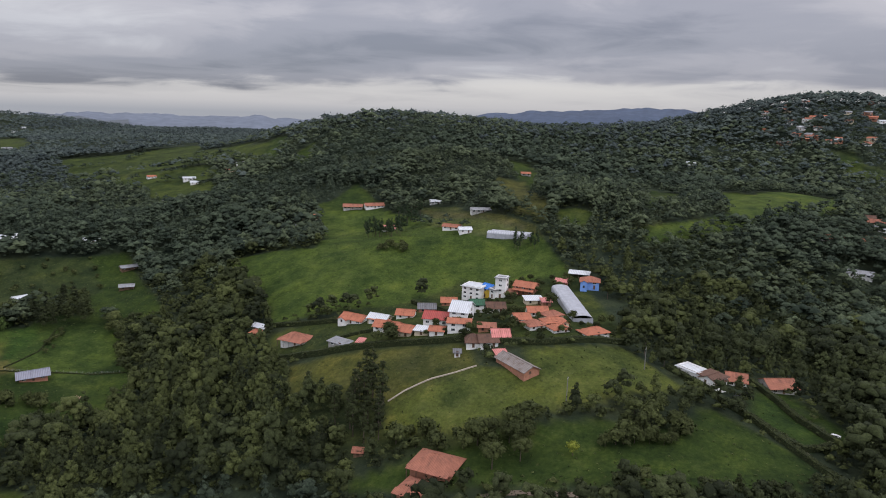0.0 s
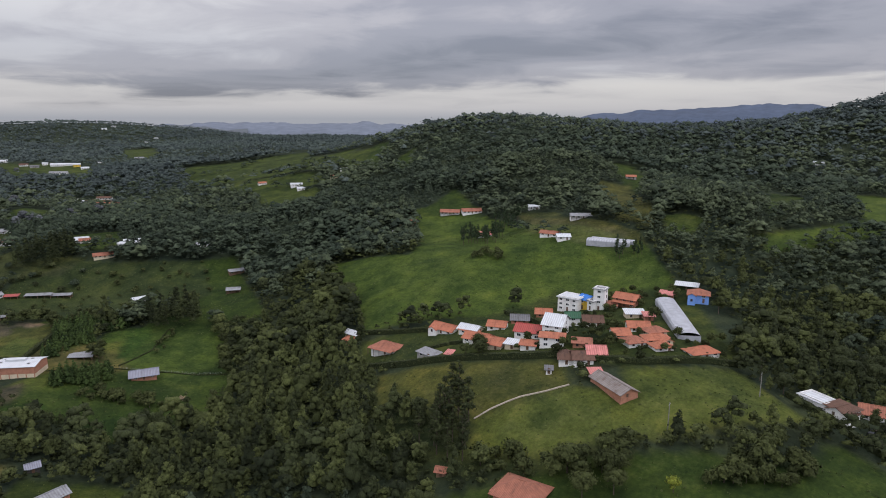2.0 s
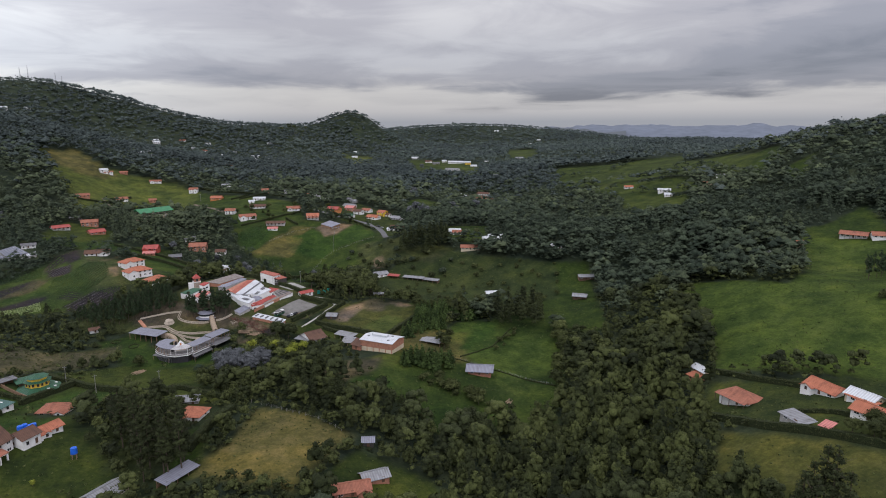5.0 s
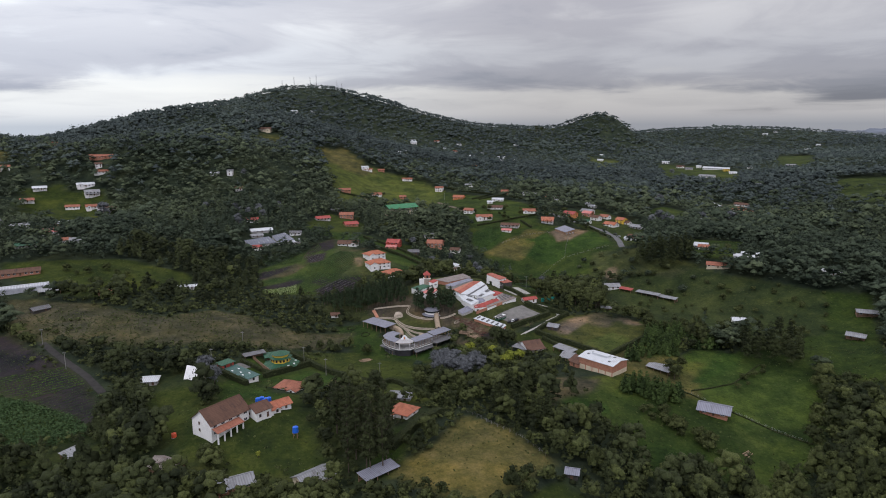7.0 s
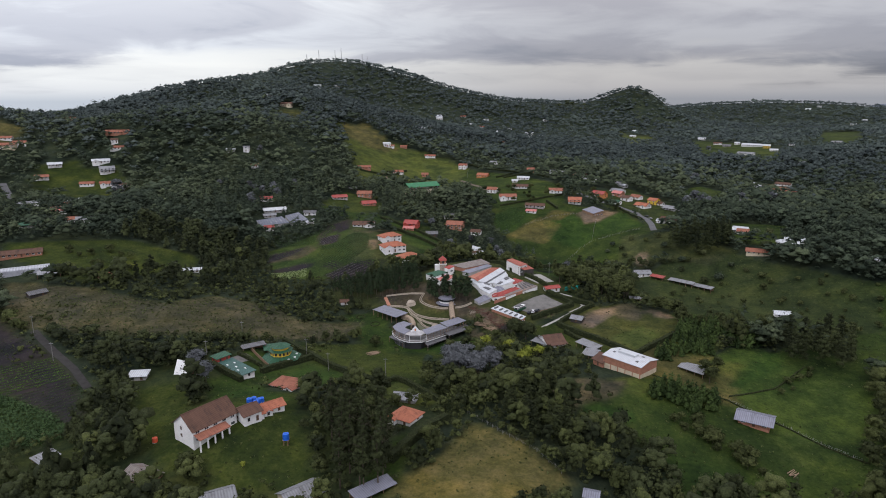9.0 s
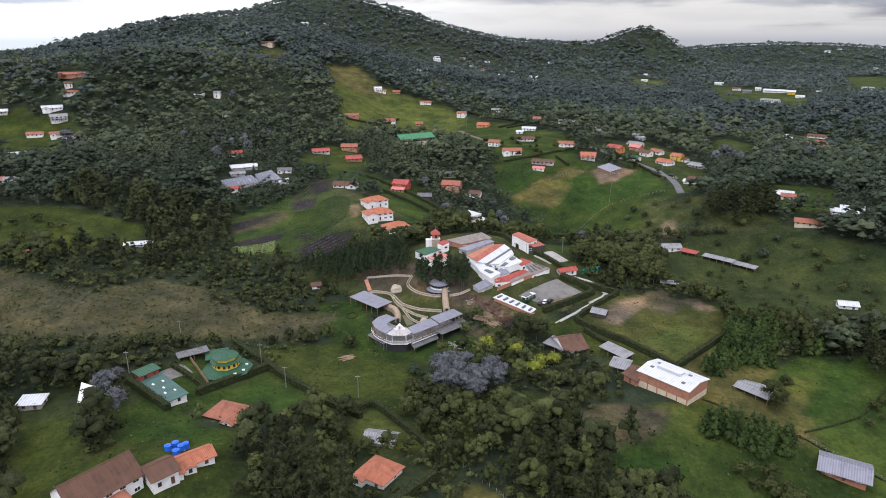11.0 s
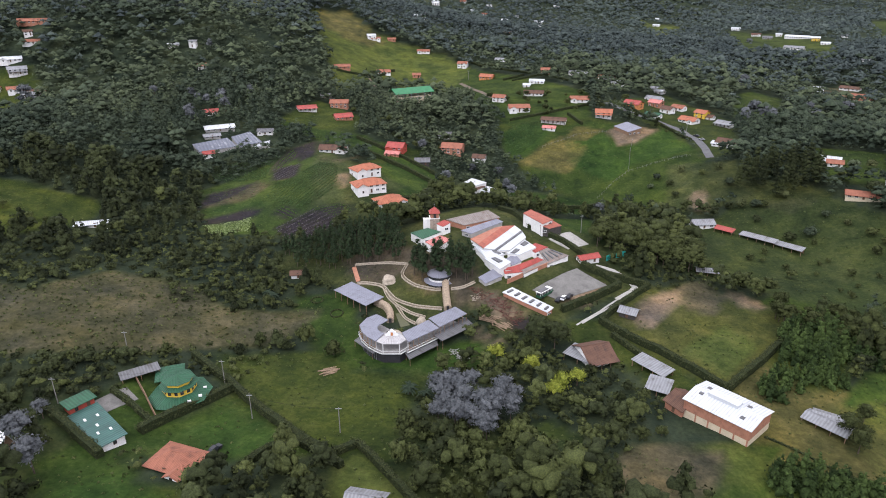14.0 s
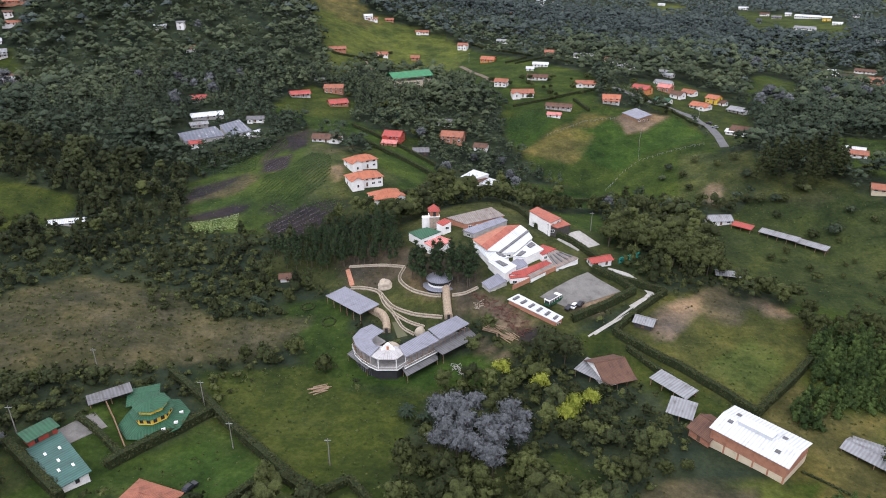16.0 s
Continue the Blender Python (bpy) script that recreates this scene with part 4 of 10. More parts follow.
def house(label, x, y, rot, length, width, h, roof="gable", cover="orange", wall="white", storeys=1, rise=None, name="house", category="house", glazed=True, over=0.7, group="", porch=False):
    """A house or shed: walls with closed gables, roof planes with thickness, windows and a door."""
    top = base_of(name, label, category, x, y, rot, length, width, group)
    rise = (0.23 * width if roof in ("gable", "hip") else 0.12 * width) if rise is None else rise
    bm = bmesh.new()
    lx, ly = length / 2, width / 2
    ring = [(-lx, -ly), (lx, -ly), (lx, ly), (-lx, ly)]
    tops = {"shed": (h, h, h + rise, h + rise), "back": (h + rise, h + rise, h, h)}.get(roof, (h, h, h, h))
    t = 0.14
    low = [bm.verts.new((a, b, -2.5)) for a, b in ring]
    up = [bm.verts.new((a, b, q - t)) for (a, b), q in zip(ring, tops)]
    for i in range(4):
        bm.faces.new((low[i], low[(i + 1) % 4], up[(i + 1) % 4], up[i]))
    if roof == "gable":
        for e, (i, j) in ((-lx, (3, 0)), (lx, (1, 2))):
            bm.faces.new((up[i], up[j], bm.verts.new((e, 0, h + rise - t))))
    bm.faces.new(low[::-1])
    bm.faces.new(up)
    part("wall", bm, WALL[wall], top)
    for corners in roof_mesh(roof, length, width, h, rise, over):
        rb = bmesh.new()
        slab(rb, corners)
        part("roof", rb, ROOF[cover], top)
    if roof in ("gable", "hip"):
        r = lx + over if roof == "gable" else max(lx - ly, 0.3)
        part("ridge_cap", block(-r, r, -0.16, 0.16, h + rise - 0.03, h + rise + 0.1), ROOF[cover], top)
    if roof == "flat":
        for a, b, c, d in ((-lx, lx, -ly, -ly + 0.2), (-lx, lx, ly - 0.2, ly), (-lx, -lx + 0.2, -ly + 0.2, ly - 0.2), (lx - 0.2, lx, -ly + 0.2, ly - 0.2)):
            part("parapet", block(a, b, c, d, h + 0.25, h + 0.75), WALL[wall], top)
    if glazed:
        openings(top, length, width, h, storeys, -ly, "wide" if storeys > 1 or length > 9 else "tall")
    if name == "house" and roof in ("gable", "hip") and length >= 8.5 and not porch:
        kind = (int(abs(x) * 7) + int(abs(y) * 3)) % 5
        if kind in (0, 2):
            front_wing(top, lx, ly, h, rise, (-1, 1)[kind // 2], wall, cover)
        elif kind == 3:
            porch = True
    if porch:
        pb = bmesh.new()
        slab(pb, [(-lx - 0.3, -ly - 2.6, 2.3), (lx + 0.3, -ly - 2.6, 2.3), (lx + 0.3, -ly, 2.9), (-lx - 0.3, -ly, 2.9)], 0.12)
        part("porch_roof", pb, ROOF[cover], top)
        for k in range(int(length / 3) + 1):
            px = -lx + k * length / int(length / 3)
            part("porch_post", block(px - 0.09, px + 0.09, -ly - 2.45, -ly - 2.27, -1.0, 2.25), FRAME_DARK, top)
    return top


def open_shed(label, x, y, rot, length, width, h, cover="grey", rise=0.8, roof="gable", name="open_shed", wall="wood"):
    """A roof on posts with a low wall behind."""
    top = base_of(name, label, "shed", x, y, rot, length, width)
    lx, ly = length / 2, width / 2
    for corners in roof_mesh(roof, length, width, h, rise, 0.4):
        rb = bmesh.new()
        slab(rb, corners, 0.1)
        part("roof", rb, ROOF[cover], top)
    n = max(2, int(length / 4))
    for k in range(n + 1):
        px = -lx + 0.1 + k * (length - 0.2) / n
        for py in (-ly + 0.1, ly - 0.1):
            part("post", block(px - 0.1, px + 0.1, py - 0.1, py + 0.1, -2, h + (rise * (py + ly) / width if roof == "shed" else 0) - 0.1), WALL["wood"], top)
    part("low_wall", block(-lx + 0.25, lx - 0.25, ly - 0.3, ly - 0.22, -2, h * 0.45), WALL[wall], top)
    return top


def greenhouse(label, x, y, rot, length, width, h=2.6, bays=1, cover="clear"):
    """Film-covered bays side by side on posts."""
    top = base_of("greenhouse", label, "greenhouse", x, y, rot, length, width)
    w = width / bays
    for b in range(bays):
        y0 = -width / 2 + b * w
        for k in range(6):
            a0, a1 = math.pi * k / 6, math.pi * (k + 1) / 6
            f = [y0 + w / 2 - w / 2 * math.cos(a) for a in (a0, a1)]
            z = [h + 0.16 * w * math.sin(a) for a in (a0, a1)]
            rb = bmesh.new()
            slab(rb, [(-length / 2, f[0], z[0]), (length / 2, f[0], z[0]), (length / 2, f[1], z[1]), (-length / 2, f[1], z[1])], 0.06)
            part("film_panel", rb, ROOF[cover], top)
    for py in (-width / 2, width / 2 - 0.08):
        part("side_sheet", block(-length / 2, length / 2, py, py + 0.08, -1.5, h - 0.06), ROOF[cover], top)
    for px in (-length / 2, length / 2 - 0.08):
        part("end_sheet", block(px, px + 0.08, -width / 2 + 0.09, width / 2 - 0.09, -1.5, h + 0.1), ROOF[cover], top)
    return top

# builders for everything else


def sweep(points, width, height, z0=0.0, step=2.0, taper=1.0, wave=0.0, seed=0):
    """A strip that follows the ground along a line: a bmesh of boxes joined end to end."""
    pts = [Vector((*p, 0)) for p in points]
    line = []
    for a, b in zip(pts, pts[1:]):
        n = max(1, int((b - a).length / step))
        line += [a.lerp(b, k / n) for k in range(n)]
    line.append(pts[-1])
    rng = random.Random(seed)
    bm = bmesh.new()
    rows = []
    for k, p in enumerate(line):
        d = (line[min(k + 1, len(line) - 1)] - line[max(k - 1, 0)]).normalized()
        n = Vector((-d.y, d.x, 0)) * width / 2
        zz = []
        w = wave * rng.uniform(-1, 1)
        for side in (-1, 1):
            q = p + n * side
            zz.append((q, float(ground_height(q.x, q.y))))
        top = max(z for _, z in zz) if height > 0.5 else None
        row = []
        for (q, z), side in zip(zz, (-1, 1)):
            row.append(bm.verts.new((q.x, q.y, z - 0.6)))
            t = p + n * side * taper
            row.append(bm.verts.new((t.x, t.y, (top if top is not None else z) + z0 + height + w)))
        rows.append(row)
    for r, s in zip(rows, rows[1:]):
        bm.faces.new((r[0], s[0], s[1], r[1]))
        bm.faces.new((r[1], s[1], s[3], r[3]))
        bm.faces.new((r[3], s[3], s[2], r[2]))
    for r in (rows[0], rows[-1]):
        bm.faces.new((r[0], r[1], r[3], r[2]))
    bmesh.ops.recalc_face_normals(bm, faces=bm.faces)
    return bm


def lane(label, mat, width, *points, name="path", lift=0.12):
    """A road or path laid on the ground."""
    me = bpy.data.meshes.new(name)
    bm = sweep(points, width, lift)
    bm.to_mesh(me)
    bm.free()
    me.materials.append(mat)
    for (ax, ay), (bx, by) in zip(points, points[1:]):
        n = max(1, int(math.hypot(bx - ax, by - ay) / 4))
        for k in range(n + 1):
            keep_clear(ax + (bx - ax) * k / n, ay + (by - ay) * k / n, width / 2 + 0.5)
    return tagged(new(name, me), label, name, kind="structure")


def low_wall(label, mat, width, height, *points):
    me = bpy.data.meshes.new("low_wall")
    bm = sweep(points, width, height, step=1.5)
    bm.to_mesh(me)
    bm.free()
    me.materials.append(mat)
    return tagged(new("low_wall", me), label, "wall")


HEDGES = []


def hedge(label, width, height, *points, leaf=None):
    """A clipped hedge: a solid core under a coat of leaf sprays."""
    seed = len(HEDGES) + 50
    rng = np.random.default_rng(seed)
    top = tagged(new("hedge"), label, "hedge")
    HEDGES.append(top)
    leaf = leaf or HEDGE_LEAF
    part("core", sweep(points, width * 0.80, height * 0.88, step=2.0, taper=0.82, wave=0.18, seed=seed), leaf, top)
    centre, rad = [], []
    for (ax, ay), (bx, by) in zip(points, points[1:]):
        n = max(1, int(math.hypot(bx - ax, by - ay) / 1.1))
        for k in range(n):
            t = (k + rng.uniform(0, 1)) / n
            x, y = ax + (bx - ax) * t, ay + (by - ay) * t
            keep_clear(x, y, width * 0.7) if k % 3 == 0 else None
            z = float(ground_height(x, y))
            for lev in (0.35, 0.78):
                centre.append((x + rng.normal(scale=0.12 * width), y + rng.normal(scale=0.12 * width), z + height * lev))
                rad.append(width * 0.46 * rng.uniform(0.85, 1.15))
    centre, rad = np.array(centre), np.array(rad)
    q = sprays(rng, centre, rad, np.full(len(rad), min(1.0, 0.55 * height / width + 0.2)), np.full(len(rad), 0.42), 30)
    me = sheet_mesh("leaves", q.reshape(-1, 3), np.arange(len(q) * 3).reshape(-1, 3), np.full(len(q) * 3, 0.4))
    me.materials.append(leaf)
    ob = new("leaves", me)
    ob.parent = top
    return top


def trunk_mesh(height, radius, limbs, seed, lean=0.0):
    """A tapered trunk with a few limbs."""
    rng = random.Random(seed)
    bm = bmesh.new()

    def tube(path, r0, r1):
        rings = []
        for k, p in enumerate(path):
            r = r0 + (r1 - r0) * k / (len(path) - 1)
            rings.append([bm.verts.new((p[0] + r * math.cos(a * 1.0472), p[1] + r * math.sin(a * 1.0472), p[2])) for a in range(6)])
        for a, b in zip(rings, rings[1:]):
            for i in range(6):
                bm.faces.new((a[i], a[(i + 1) % 6], b[(i + 1) % 6], b[i]))
        bm.faces.new(rings[-1])

    tube([(lean * t * t, 0.05 * math.sin(3 * t), -0.6 + (height + 0.6) * t) for t in (0, 0.25, 0.5, 0.75, 1)], radius, radius * 0.3)
    for k in range(limbs):
        a, z = rng.uniform(0, 6.28), height * rng.uniform(0.35, 0.85)
        ln = height * rng.uniform(0.14, 0.26)
        tube([(math.cos(a) * ln * t, math.sin(a) * ln * t, z + ln * 0.6 * t) for t in (0, 0.5, 1)], radius * 0.4, radius * 0.12)
    me = bpy.data.meshes.new("trunk")
    bm.to_mesh(me)
    bm.free()
    me.materials.append(BARK)
    return me


def tree_kind(height, spread, leaf, seed, conifer=0.0, base=0.3, lumps=9, count=60, radius=0.25):
    """One tree to copy: an Empty with a trunk and a crown."""
    rng = np.random.default_rng(seed)
    centre, rad, squash = crowns(rng, np.zeros(1), np.zeros(1), np.zeros(1), np.array([height]), np.array([spread]), lumps, np.array([conifer]), base)
    v, t, nrm, owner = clumps(rng, centre, rad, squash, count, 0.22, True, 0.30)
    tone = np.clip(0.3 + 0.4 * rng.uniform() + rng.normal(0, 0.1, lumps), 0, 1)
    me = leafy_mesh("crown", v, t, nrm, tone[owner])
    me.materials.append(leaf)
    return trunk_mesh(height * 0.92, radius, 4, seed), me


KINDS = {}


def plant(kind, label, x, y, size=1.0, turn=None, category="tree", group=""):
    """Set one tree of a kind on the ground."""
    if kind not in KINDS:
        KINDS[kind] = [tree_kind(**TREES[kind], seed=100 + 7 * len(KINDS) + k) for k in range(3)]
    t, c = KINDS[kind][int(abs(x * 7.3 + y * 3.1)) % 3]
    top = tagged(new("tree" if category == "tree" else "bush"), label, category, group)
    turn = (x * 37 + y * 91) % 360 if turn is None else turn
    top.matrix_basis = Matrix.Translation((x, y, float(ground_height(x, y)))) @ Matrix.Rotation(radians(turn), 4, "Z") @ Matrix.Diagonal((size, size, size, 1))
    for name, me in (("trunk", t), ("crown", c)):
        ob = new(name, me)
        ob.parent = top
    keep_clear(x, y, 1.2)
    return top


def grove(kind, label, poly, step, seed, size=(0.8, 1.2), category="tree", group="", most=60, avoid=False, joined=False):
    """Trees of one kind set irregularly over a patch."""
    rng = np.random.default_rng(seed)
    xs, ys = [p[0] for p in poly], [p[1] for p in poly]
    x, y = scatter(rng, min(xs), max(xs), min(ys), max(ys), step)
    m = inside(x, y, poly) > 0.5
    if avoid:
        m &= free_of_things(x, y, -1.8)
    if joined:
        x, y = x[m][:most], y[m][:most]
        k = TREES[kind]
        s = rng.uniform(*size, len(x))
        wood("tree_stand", "stand of " + label.replace(" in a plantation", "s in a plantation"), "trees", x, y, k["height"] * s, k["spread"] * s, k["lumps"], k["count"], k["leaf"], seed, np.full(len(x), k["conifer"]), k["base"], size=0.22, most=0.34)
        return
    for a, b in list(zip(x[m], y[m]))[:most]:
        plant(kind, label, float(a), float(b), float(rng.uniform(*size)), category=category, group=group)


PINE_LEAF = foliage("pine_needles", (0.013, 0.024, 0.012), (0.044, 0.066, 0.030))
YOUNG_LEAF = foliage("young_pine_needles", (0.018, 0.032, 0.010), (0.066, 0.100, 0.028))
TREES = {
    "pine": dict(height=16, spread=2.9, leaf=PINE_LEAF, conifer=0.62, base=0.24, lumps=12, count=51),
    "eucalyptus": dict(height=18.5, spread=2.7, leaf=LEAF_DARK, conifer=0.5, base=0.12, lumps=18, count=44),
    "silver": dict(height=11, spread=4.0, leaf=LEAF_GREY, conifer=0.0, base=0.35, lumps=14, count=57),
    "bright": dict(height=6, spread=3.0, leaf=LEAF_BRIGHT, conifer=0.0, base=0.3, lumps=10, count=57),
    "round": dict(height=10, spread=5.4, leaf=LEAF_DARK, conifer=0.0, base=0.3, lumps=16, count=86),
    "broad": dict(height=9, spread=4.2, leaf=LEAF, conifer=0.0, base=0.3, lumps=12, count=73),
    "young_pine": dict(height=5.4, spread=1.8, leaf=YOUNG_LEAF, conifer=1.0, base=0.06, lumps=8, count=24, radius=0.1),
    "bush": dict(height=3.6, spread=2.3, leaf=LEAF, conifer=0.0, base=0.15, lumps=8, count=44, radius=0.1),
    "umbrella": dict(height=20, spread=7.0, leaf=LEAF_DARK, conifer=0.0, base=0.72, lumps=8, count=27),
}
STEEL = plain("galvanised_steel", (0.35, 0.36, 0.37), 0.45, 0.7, 0.15)
CONCRETE = plain("concrete", (0.33, 0.32, 0.295), 0.9, 0, 0.25, 0.5)
POLE_MAT = plain("pole_concrete", (0.20, 0.195, 0.18), 0.9, 0, 0.15)
ASPHALT = plain("asphalt", (0.11, 0.11, 0.115), 0.9, 0, 0.25, 0.3)
GRAVEL = plain("gravel", (0.15, 0.145, 0.135), 0.95, 0, 0.35, 0.25, 3.0)
GRAVEL_DARK = plain("dark_gravel", (0.033, 0.031, 0.029), 0.95, 0, 0.35, 0.3, 3.0)
TRACK = plain("earth_track", (0.12, 0.095, 0.07), 0.95, 0, 0.35, 0.3)
PALE_STONE = plain("pale_stone", (0.36, 0.31, 0.245), 0.9, 0, 0.25, 0.8)
BLACK_TRIM = plain("black_trim", (0.03, 0.03, 0.033), 0.7, 0, 0.3)
TEAL_NET = plain("teal_net", (0.02, 0.30, 0.26), 0.7, 0, 0.15)
BLUE_PLASTIC = plain("blue_plastic", (0.02, 0.12, 0.55), 0.4, 0, 0.15)
TIMBER = plain("timber", (0.26, 0.185, 0.125), 0.9, 0, 0.35, 0.7)
RUBBER = plain("rubber", (0.02, 0.02, 0.02), 0.9, 0, 0.1)


def pole(x, y, height=9.0, label="grey concrete utility pole standing in grass"):
    top = tagged(new("utility_pole"), label, "pole")
    top.matrix_basis = Matrix.Translation((x, y, float(ground_height(x, y))))
    bm = bmesh.new()
    bmesh.ops.create_cone(bm, cap_ends=True, segments=8, radius1=0.17, radius2=0.10, depth=height + 1, matrix=Matrix.Translation((0, 0, (height - 1) / 2)))
    part("post", bm, POLE_MAT, top)
    part("cross_arm", block(-0.9, 0.9, -0.07, 0.07, height - 0.7, height - 0.55), STEEL, top)
    return top


def wire(ax, ay, bx, by, h=8.4):
    """A cable that sags between two poles."""
    cu = bpy.data.curves.new("cable", "CURVE")
    cu.dimensions, cu.bevel_depth, cu.bevel_resolution = "3D", 0.03, 0
    sp = cu.splines.new("POLY")
    za, zb = float(ground_height(ax, ay)) + h, float(ground_height(bx, by)) + h
    sp.points.add(12)
    for k, p in enumerate(sp.points):
        t = k / 12
        p.co = (ax + (bx - ax) * t, ay + (by - ay) * t, za + (zb - za) * t - 5 * t * (1 - t), 1)
    cu.materials.append(RUBBER)
    return tagged(new("cable", cu), "thin black power cable sagging between poles", "cable")


def mast(x, y, height, label="tall grey lattice radio mast on the hilltop"):
    top = tagged(new("radio_mast"), label, "mast", "masts on the hilltop")
    top.matrix_basis = Matrix.Translation((x, y, float(ground_height(x, y))))
    w0, w1 = 1.6, 0.6
    for a, b in ((-1, -1), (1, -1), (1, 1), (-1, 1)):
        bm = bmesh.new()
        v = [bm.verts.new((a * w / 2 + dx, b * w / 2 + dy, z)) for w, z in ((w0, -2), (w1, height)) for dx, dy in ((-0.16, -0.16), (0.16, -0.16), (0.16, 0.16), (-0.16, 0.16))]
        for i in range(4):
            bm.faces.new((v[i], v[(i + 1) % 4], v[4 + (i + 1) % 4], v[4 + i]))
        bm.faces.new(v[4:])
        part("leg", bm, STEEL, top)
    for k in range(1, int(height / 3)):
        w = w0 + (w1 - w0) * k * 3 / height
        part("brace", block(-w / 2 - 0.1, w / 2 + 0.1, -w / 2 - 0.1, w / 2 + 0.1, 3 * k, 3 * k + 0.25), STEEL, top)
    part("antenna", block(-0.8, 0.8, -0.5, 0.5, height * 0.8, height * 0.8 + 2.2), WHITE_PAINT, top)
    return top


def car(x, y, rot, paint, label, length=4.3):
    top = tagged(new("car"), label, "car")
    top.matrix_basis = Matrix.Translation((x, y, float(ground_height(x, y)) + 0.12)) @ Matrix.Rotation(radians(rot), 4, "Z")
    l = length / 2
    bm = bmesh.new()
    prof = [(-l, 0.35), (-l, 0.85), (-l * 0.55, 0.95), (l * 0.45, 0.95), (l, 0.78), (l, 0.35)]
    for side in (-0.85, 0.85):
        for p in prof:
            bm.verts.new((p[0], side, p[1]))
    v = list(bm.verts)
    n = len(prof)
    bm.faces.new(v[:n])
    bm.faces.new(v[n:][::-1])
    for i in range(n):
        bm.faces.new((v[i], v[n + i], v[n + (i + 1) % n], v[(i + 1) % n]))
    bmesh.ops.recalc_face_normals(bm, faces=bm.faces)
    part("body", bm, paint, top)
    bm = bmesh.new()
    lo = [bm.verts.new((a, b, 0.95)) for a, b in ((-l * 0.85, -0.8), (l * 0.45, -0.8), (l * 0.45, 0.8), (-l * 0.85, 0.8))]
    hi = [bm.verts.new((a, b, 1.42)) for a, b in ((-l * 0.62, -0.62), (l * 0.1, -0.62), (l * 0.1, 0.62), (-l * 0.62, 0.62))]
    for i in range(4):
        bm.faces.new((lo[i], lo[(i + 1) % 4], hi[(i + 1) % 4], hi[i]))
    part("glasshouse", bm, GLASS, top)
    part("roof", block(-l * 0.64, l * 0.12, -0.64, 0.64, 1.42, 1.47), paint, top)
    for a in (-l * 0.62, l * 0.62):
        for b in (-0.82, 0.82):
            bm = bmesh.new()
            bmesh.ops.create_cone(bm, cap_ends=True, segments=12, radius1=0.33, radius2=0.33, depth=0.2, matrix=Matrix.Translation((a, b, 0.33)) @ Matrix.Rotation(radians(90), 4, "X"))
            part("wheel", bm, RUBBER, top)
    for b in (-0.6, 0.6):
        part("headlight", block(l - 0.02, l + 0.03, b - 0.16, b + 0.16, 0.62, 0.74), GLASS, top)
    return top


def bus(x, y, rot):
    top = tagged(new("bus"), "green and white old wooden-bodied bus in gravel yard", "bus")
    top.matrix_basis = Matrix.Translation((x, y, float(ground_height(x, y)) + 0.15)) @ Matrix.Rotation(radians(rot), 4, "Z")
    part("body", block(-3.9, 3.9, -1.2, 1.2, 0.5, 1.5), ROOF["green"], top)
    part("roof", block(-4.0, 3.6, -1.28, 1.28, 2.75, 2.95), WHITE_PAINT, top)
    for k in range(8):
        px = -3.8 + k * 1.03
        for py in (-1.15, 1.05):
            part("pillar", block(px, px + 0.12, py, py + 0.1, 1.5, 2.75), WHITE_PAINT, top)
    part("saloon", block(-3.7, 3.3, -1.0, 1.0, 1.5, 2.3), BLACK_TRIM, top)
    part("bonnet", block(3.9, 4.9, -0.9, 0.9, 0.5, 1.4), ROOF["green"], top)
    part("luggage_rack", block(-3.4, 1.5, -1.0, 1.0, 2.95, 3.25), ROOF["dark"], top)
    for a in (-2.4, 3.0):
        for b in (-1.1, 1.1):
            bm = bmesh.new()
            bmesh.ops.create_cone(bm, cap_ends=True, segments=14, radius1=0.5, radius2=0.5, depth=0.3, matrix=Matrix.Translation((a, b, 0.5)) @ Matrix.Rotation(radians(90), 4, "X"))
            part("wheel", bm, RUBBER, top)
    return top


def prism(sides, r0, r1, z0, z1, turn=0.0, uv=False):
    """A ring of flat sides from one radius to another."""
    bm = bmesh.new()
    layer = bm.loops.layers.uv.verify()
    rings = [[bm.verts.new((r * math.cos(6.2832 * k / sides + turn), r * math.sin(6.2832 * k / sides + turn), z)) for k in range(sides)] for r, z in ((r0, z0), (max(r1, 0.01), z1))]
    for k in range(sides):
        f = bm.faces.new((rings[0][k], rings[0][(k + 1) % sides], rings[1][(k + 1) % sides], rings[1][k]))
        w = 6.2832 * r0 / sides
        for loop, p in zip(f.loops, ((0, 0), (w, 0), (w, abs(r0 - r1)), (0, abs(r0 - r1)))):
            loop[layer].uv = p
    bm.faces.new(rings[1])
    bm.faces.new(rings[0][::-1])
    return bm


